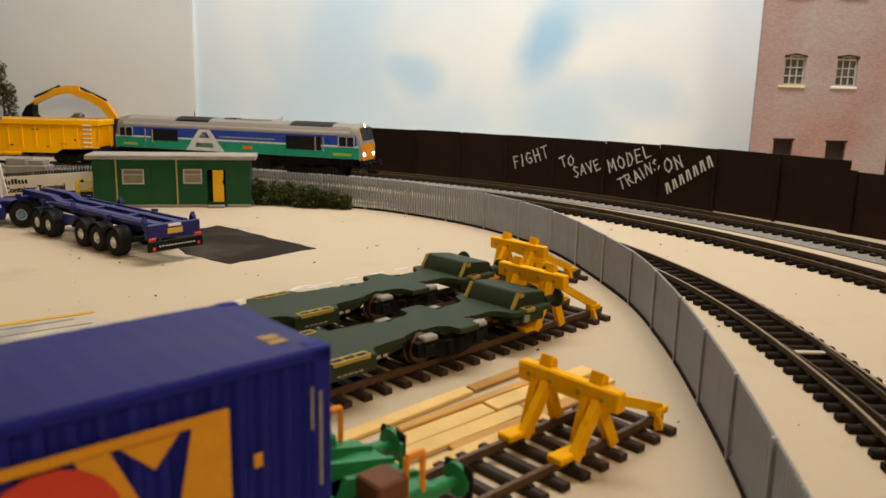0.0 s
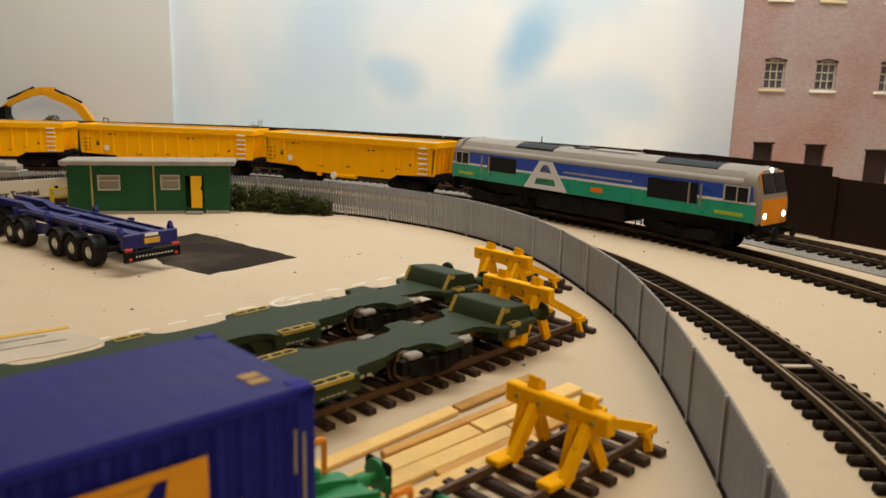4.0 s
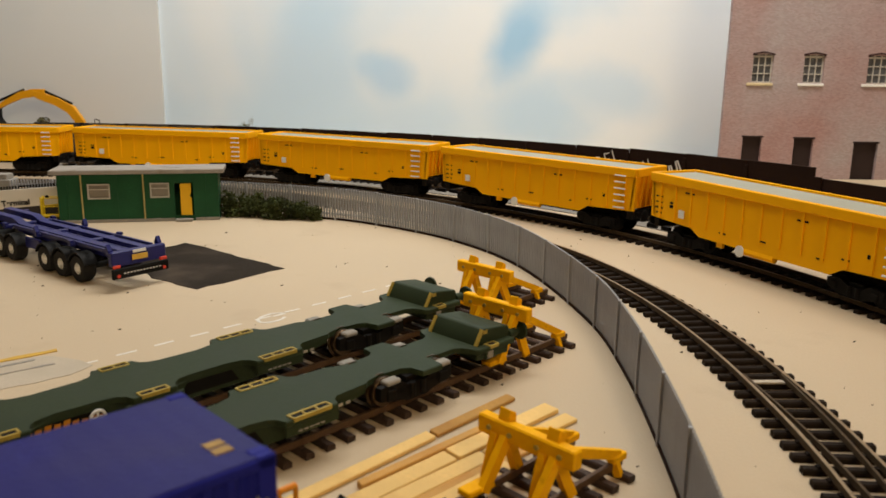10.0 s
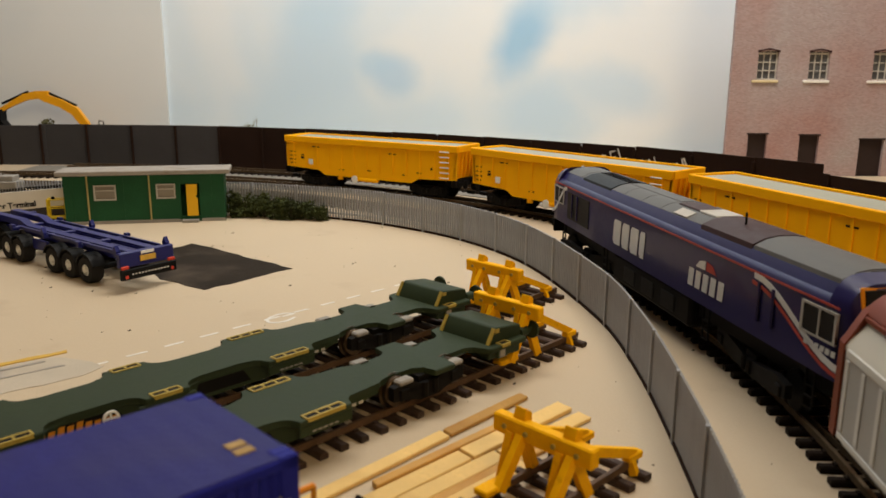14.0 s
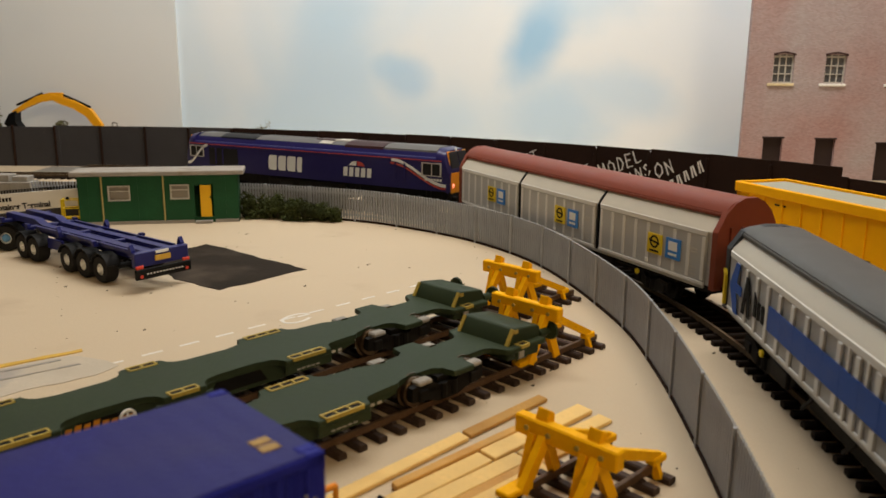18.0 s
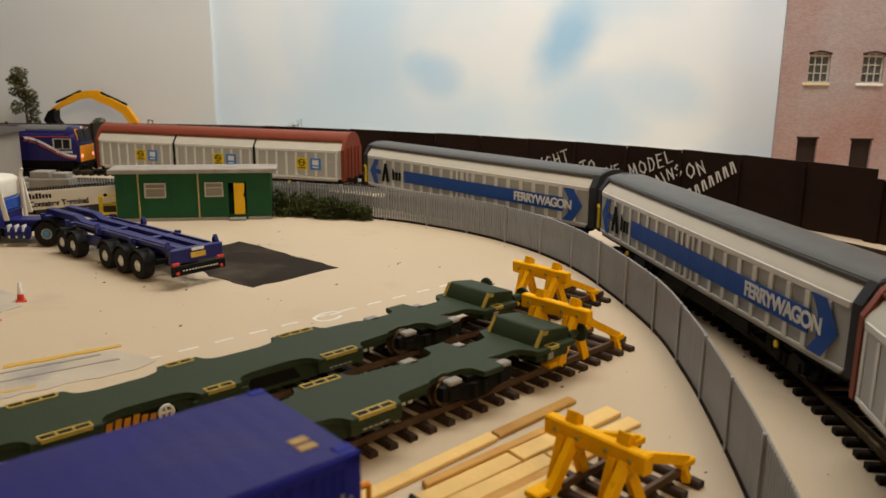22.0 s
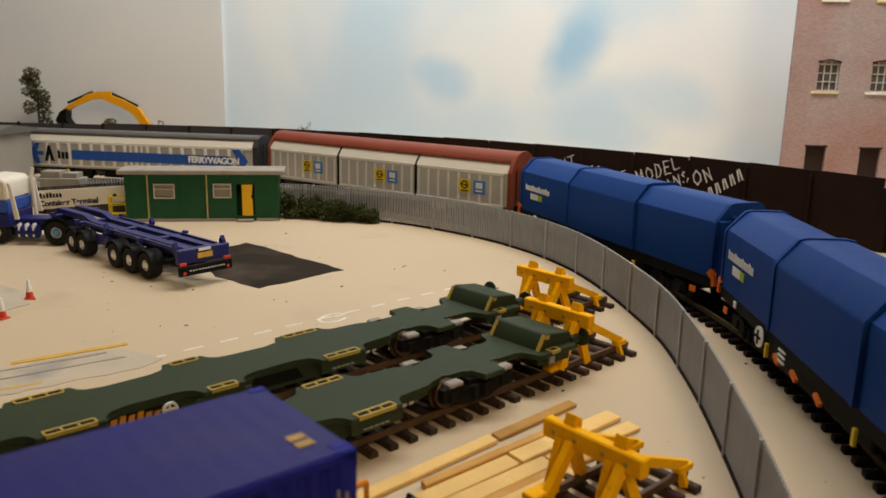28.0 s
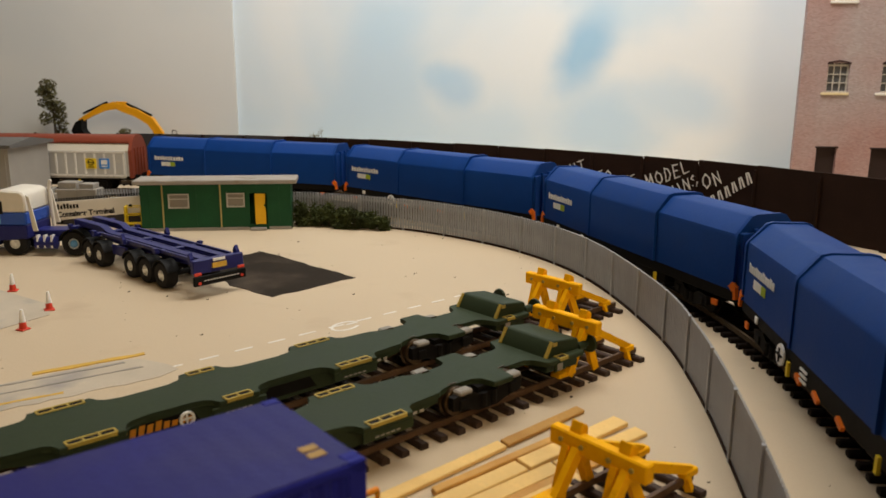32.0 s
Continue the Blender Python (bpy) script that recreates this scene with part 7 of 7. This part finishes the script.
def hood_wagon():
    w = thing("hooded_coil_wagon", Matrix(), "blue telescopic-hood steel coil wagon with orange levers", "wagon", "blue hooded wagons")
    h, hw = 109.0, 18.0
    hoods = ((-h + 2, -34, 0.0), (-38, 38, 0.9), (34, h - 2, 0.0))

    def hoodsec(x, g):
        pts = ((hw + g, 18.5), (hw + g, 45), (hw - 0.5 + g, 47), (hw - 8.5 + g, 55.2 + g), (hw - 10.5, 56 + g))
        full = list(pts) + [(-y, z) for y, z in reversed(pts)]
        return [(x, y, z) for y, z in full]

    for x0, x1, g in hoods:
        bm = B()
        loft(bm, [hoodsec(x0, g), hoodsec(x1, g)])
        hd = part("hood", bm, "hood", w)
        for x in (x0, x1):
            bm = B()
            loft(bm, [hoodsec(x - 1.1, g + 0.7), hoodsec(x + 1.1, g + 0.7)])
            part("hood_rim", bm, "hood", hd)
    for d in (-1, 1):
        bm = B()
        box(bm, min(d * (h - 2), d * (h + 1)), -hw + 1, 14, max(d * (h - 2), d * (h + 1)), hw - 1, 48, 0.5)
        part("bulkhead", bm, "hood", w)
        for y in (-9, 0, 9):
            bm = B()
            box(bm, min(d * h, d * (h + 2.5)), y - 0.9, 14, max(d * h, d * (h + 2.5)), y + 0.9, 50, 0.2)
            part("bulkhead_post", bm, "hood", w)
        for y in (-hw - 0.6, hw + 0.6):
            bm = B()
            bar(bm, (d * (h + 1.0), y * 0.96, 14.5), (d * (h + 0.2), y * 0.96, 20), 2.0, 2.0)
            bar(bm, (d * (h + 0.2), y * 0.96, 19.5), (d * (h - 2.4), y * 0.98, 22), 2.2, 3.6)
            part("lever", bm, "orange", w, "orange release lever")
            bm = B()
            box(bm, d * (h - 14) - 2.2, y - 0.4, 8, d * (h - 14) + 2.2, y + 0.4, 11)
            part("lever_foot", bm, "orange", w, "orange fitting")
        for y in (-12, 12):
            bm = B()
            buffer(bm, d * (h + 1), y, 15.5, d)
            part("buffer", bm, "chassis", w)
        bm = B()
        box(bm, min(d * h, d * (h + 8)), -1.5, 5, max(d * h, d * (h + 8)), 1.5, 8)
        part("coupling", bm, "black", w)
    bm = B()
    box(bm, -h, -hw + 0.5, 12.5, h, hw - 0.5, 18.7, 0.4)
    box(bm, -46, -hw + 3, 6, 46, hw - 3, 12.6, 0.6)
    part("solebar", bm, "chassis", w)
    # plain mark in place of the owner's name
    for k in range(11):
        a = -100 + k * 3.3
        side_plates(w, "letter_bar", ((a, 34.2), (a, 37.6 if k % 3 else 38.6), (a + 2.5, 37.6), (a + 2.5, 34.2)), hw + 0.02, "hub", "white lettering bar", 0.25)
    side_plates(w, "panel_mark", ((-92, 28.2), (-92, 32.4), (-81, 32.4), (-81, 28.2)), hw + 0.02, "hub", "white panel", 0.25)
    side_plates(w, "panel_mark", ((-80.8, 28.2), (-80.8, 32.4), (-75, 32.4), (-75, 28.2)), hw + 0.02, "lime", "lime panel", 0.25)
    for y, d in ((-hw, -1), (hw, 1)):
        bm = B()
        lathe(bm, ((4.6, 0), (4.6, 0.7), (1.0, 0.9)), Matrix.Translation((d * 47, y + d * 0.6, 12.5)) @ Matrix.Rotation(radians(-90 * d), 4, "X"), 18)
        hwl = part("handwheel", bm, "hub", w, "white handbrake wheel")
        bm = B()
        bar(bm, (d * 47, y + d * 1.6, 15.5), (d * 47, y + d * 1.6, 9.5), 0.6, 1.0)
        bar(bm, (d * 44, y + d * 1.6, 12.5), (d * 50, y + d * 1.6, 12.5), 0.6, 1.0)
        part("spoke", bm, "chassis", hwl)
        for x in (-40, 40):
            bm = B()
            box(bm, x - 0.9, y - 0.6, 6, x + 0.9, y + 0.6, 12)
            part("door_stop", bm, "badgeyellow", w, "small yellow stop")
        bm = B()
        box(bm, d * 84 - 1.7, y - 0.3, 14, d * 84 + 1.7, y + 0.3, 17)
        part("label_plate", bm, "hub", w)
        for k in range(3):
            bm = B()
            box(bm, d * 24 - 3.4, y - 0.3, 9.5 + k * 2.2, d * 24 + 3.4, y + 0.3, 10.4 + k * 2.2)
            part("data_bar", bm, "hub", w, "white data bar")
        for x in (28, 10, -12):
            bm = B()
            bar(bm, (d * x - 2.6, y * 1.01, 8.5), (d * x + 2.6, y * 1.01, 10.5), 1.4, 1.8)
            part("lever_foot", bm, "orange", w, "orange fitting")
    for x in (-72, 72):
        bogie(w, x, 26, 14.0, 6.6, detail=False)
    w["pivot"] = 72.0
    return w


# ---- the trains: distance of each vehicle's middle behind the train's front ----
YELLOW, DOORVAN, RIBBED, HOOD = ballast_wagon(), door_van(), ribbed_van(), hood_wagon()
far_away = Matrix()


def fleet(first, n):
    return [first] + [copy_thing(first, far_away) for _ in range(n - 1)]


yel, dv, rv, hd = fleet(YELLOW, 6), fleet(DOORVAN, 2), fleet(RIBBED, 2), fleet(HOOD, 5)
TRAIN2 = [(LOCO_A, 160)] + [(yel[k], 427 + 222 * k) for k in range(6)]
TRAIN1 = [(LOCO_B, 166), (dv[0], 474), (rv[0], 774), (rv[1], 1047), (dv[1], 1335)] + [(hd[k], 1491 + 114 + 236.5 * k) for k in range(5)]
FRONT2 = ((0, 776), (1, 670), (2, 562), (3, 453), (3.5, 398), (5.5, 182), (7, 20), (8, -93), (9, -210), (10, -327), (11, -442), (12, -559), (13, -678), (14.5, -858), (16.5, -1088), (17.5, -1210), (18.5, -1325), (32, -2820))
FRONT1 = ((0, -1177), (11.5, 69), (12, 125), (13, 239), (14, 349), (15.5, 512), (17, 676), (18.5, 844), (20, 1014), (21, 1128), (22, 1243), (23, 1356), (24, 1471), (25.5, 1634), (27.5, 1861), (29, 2030), (30, 2142), (31, 2257), (32, 2374))


def smooth_s(table, t):
    """Distance at t, gliding through the table."""
    ts, ss = np.array([a for a, _ in table], float), np.array([b for _, b in table], float)
    w = [(-0.8, 0.15), (-0.4, 0.2), (0, 0.3), (0.4, 0.2), (0.8, 0.15)]

    def lin(u):
        if u < ts[0]:
            return ss[0] + (ss[1] - ss[0]) / (ts[1] - ts[0]) * (u - ts[0])
        if u > ts[-1]:
            return ss[-1] + (ss[-1] - ss[-2]) / (ts[-1] - ts[-2]) * (u - ts[-1])
        return float(np.interp(u, ts, ss))
    return sum(k * lin(t + dt) for dt, k in w)


def vehicle_rows(line, table, behind, pivot, way):
    rows, turns = [], ([], [])
    for i in range(65):
        t = i * 0.5
        s = smooth_s(table, t) - way * behind
        a, b = on_line(line, s + way * pivot), on_line(line, s - way * pivot)
        hdg = math.degrees(math.atan2(a[1] - b[1], a[0] - b[0]))
        rows.append((t, P((a[0] + b[0]) / 2, (a[1] + b[1]) / 2, RAIL_TOP, 0, 0, hdg)))
        if i % 2 == 0:
            for k, e in enumerate((b, a)):
                turns[k].append((t, (e[2] + (180 if way < 0 else 0) - hdg + 180) % 360 - 180))
    return rows, turns


def motions():
    for train, line, table, way in ((TRAIN2, LINE2, FRONT2, -1), (TRAIN1, LINE1, FRONT1, 1)):
        for ob, behind in train:
            rows, turns = vehicle_rows(line, table, behind, ob["pivot"], way)
            walk(ob, rows)
            bogies = sorted((c for c in ob.children if c.name.startswith("bogie")), key=lambda c: c.location.x)
            for c, tr in zip(bogies, turns):
                x = c.location.x / S
                walk(c, [(t, P(x, 0, 0, 0, 0, a)) for t, a in tr])


motions()
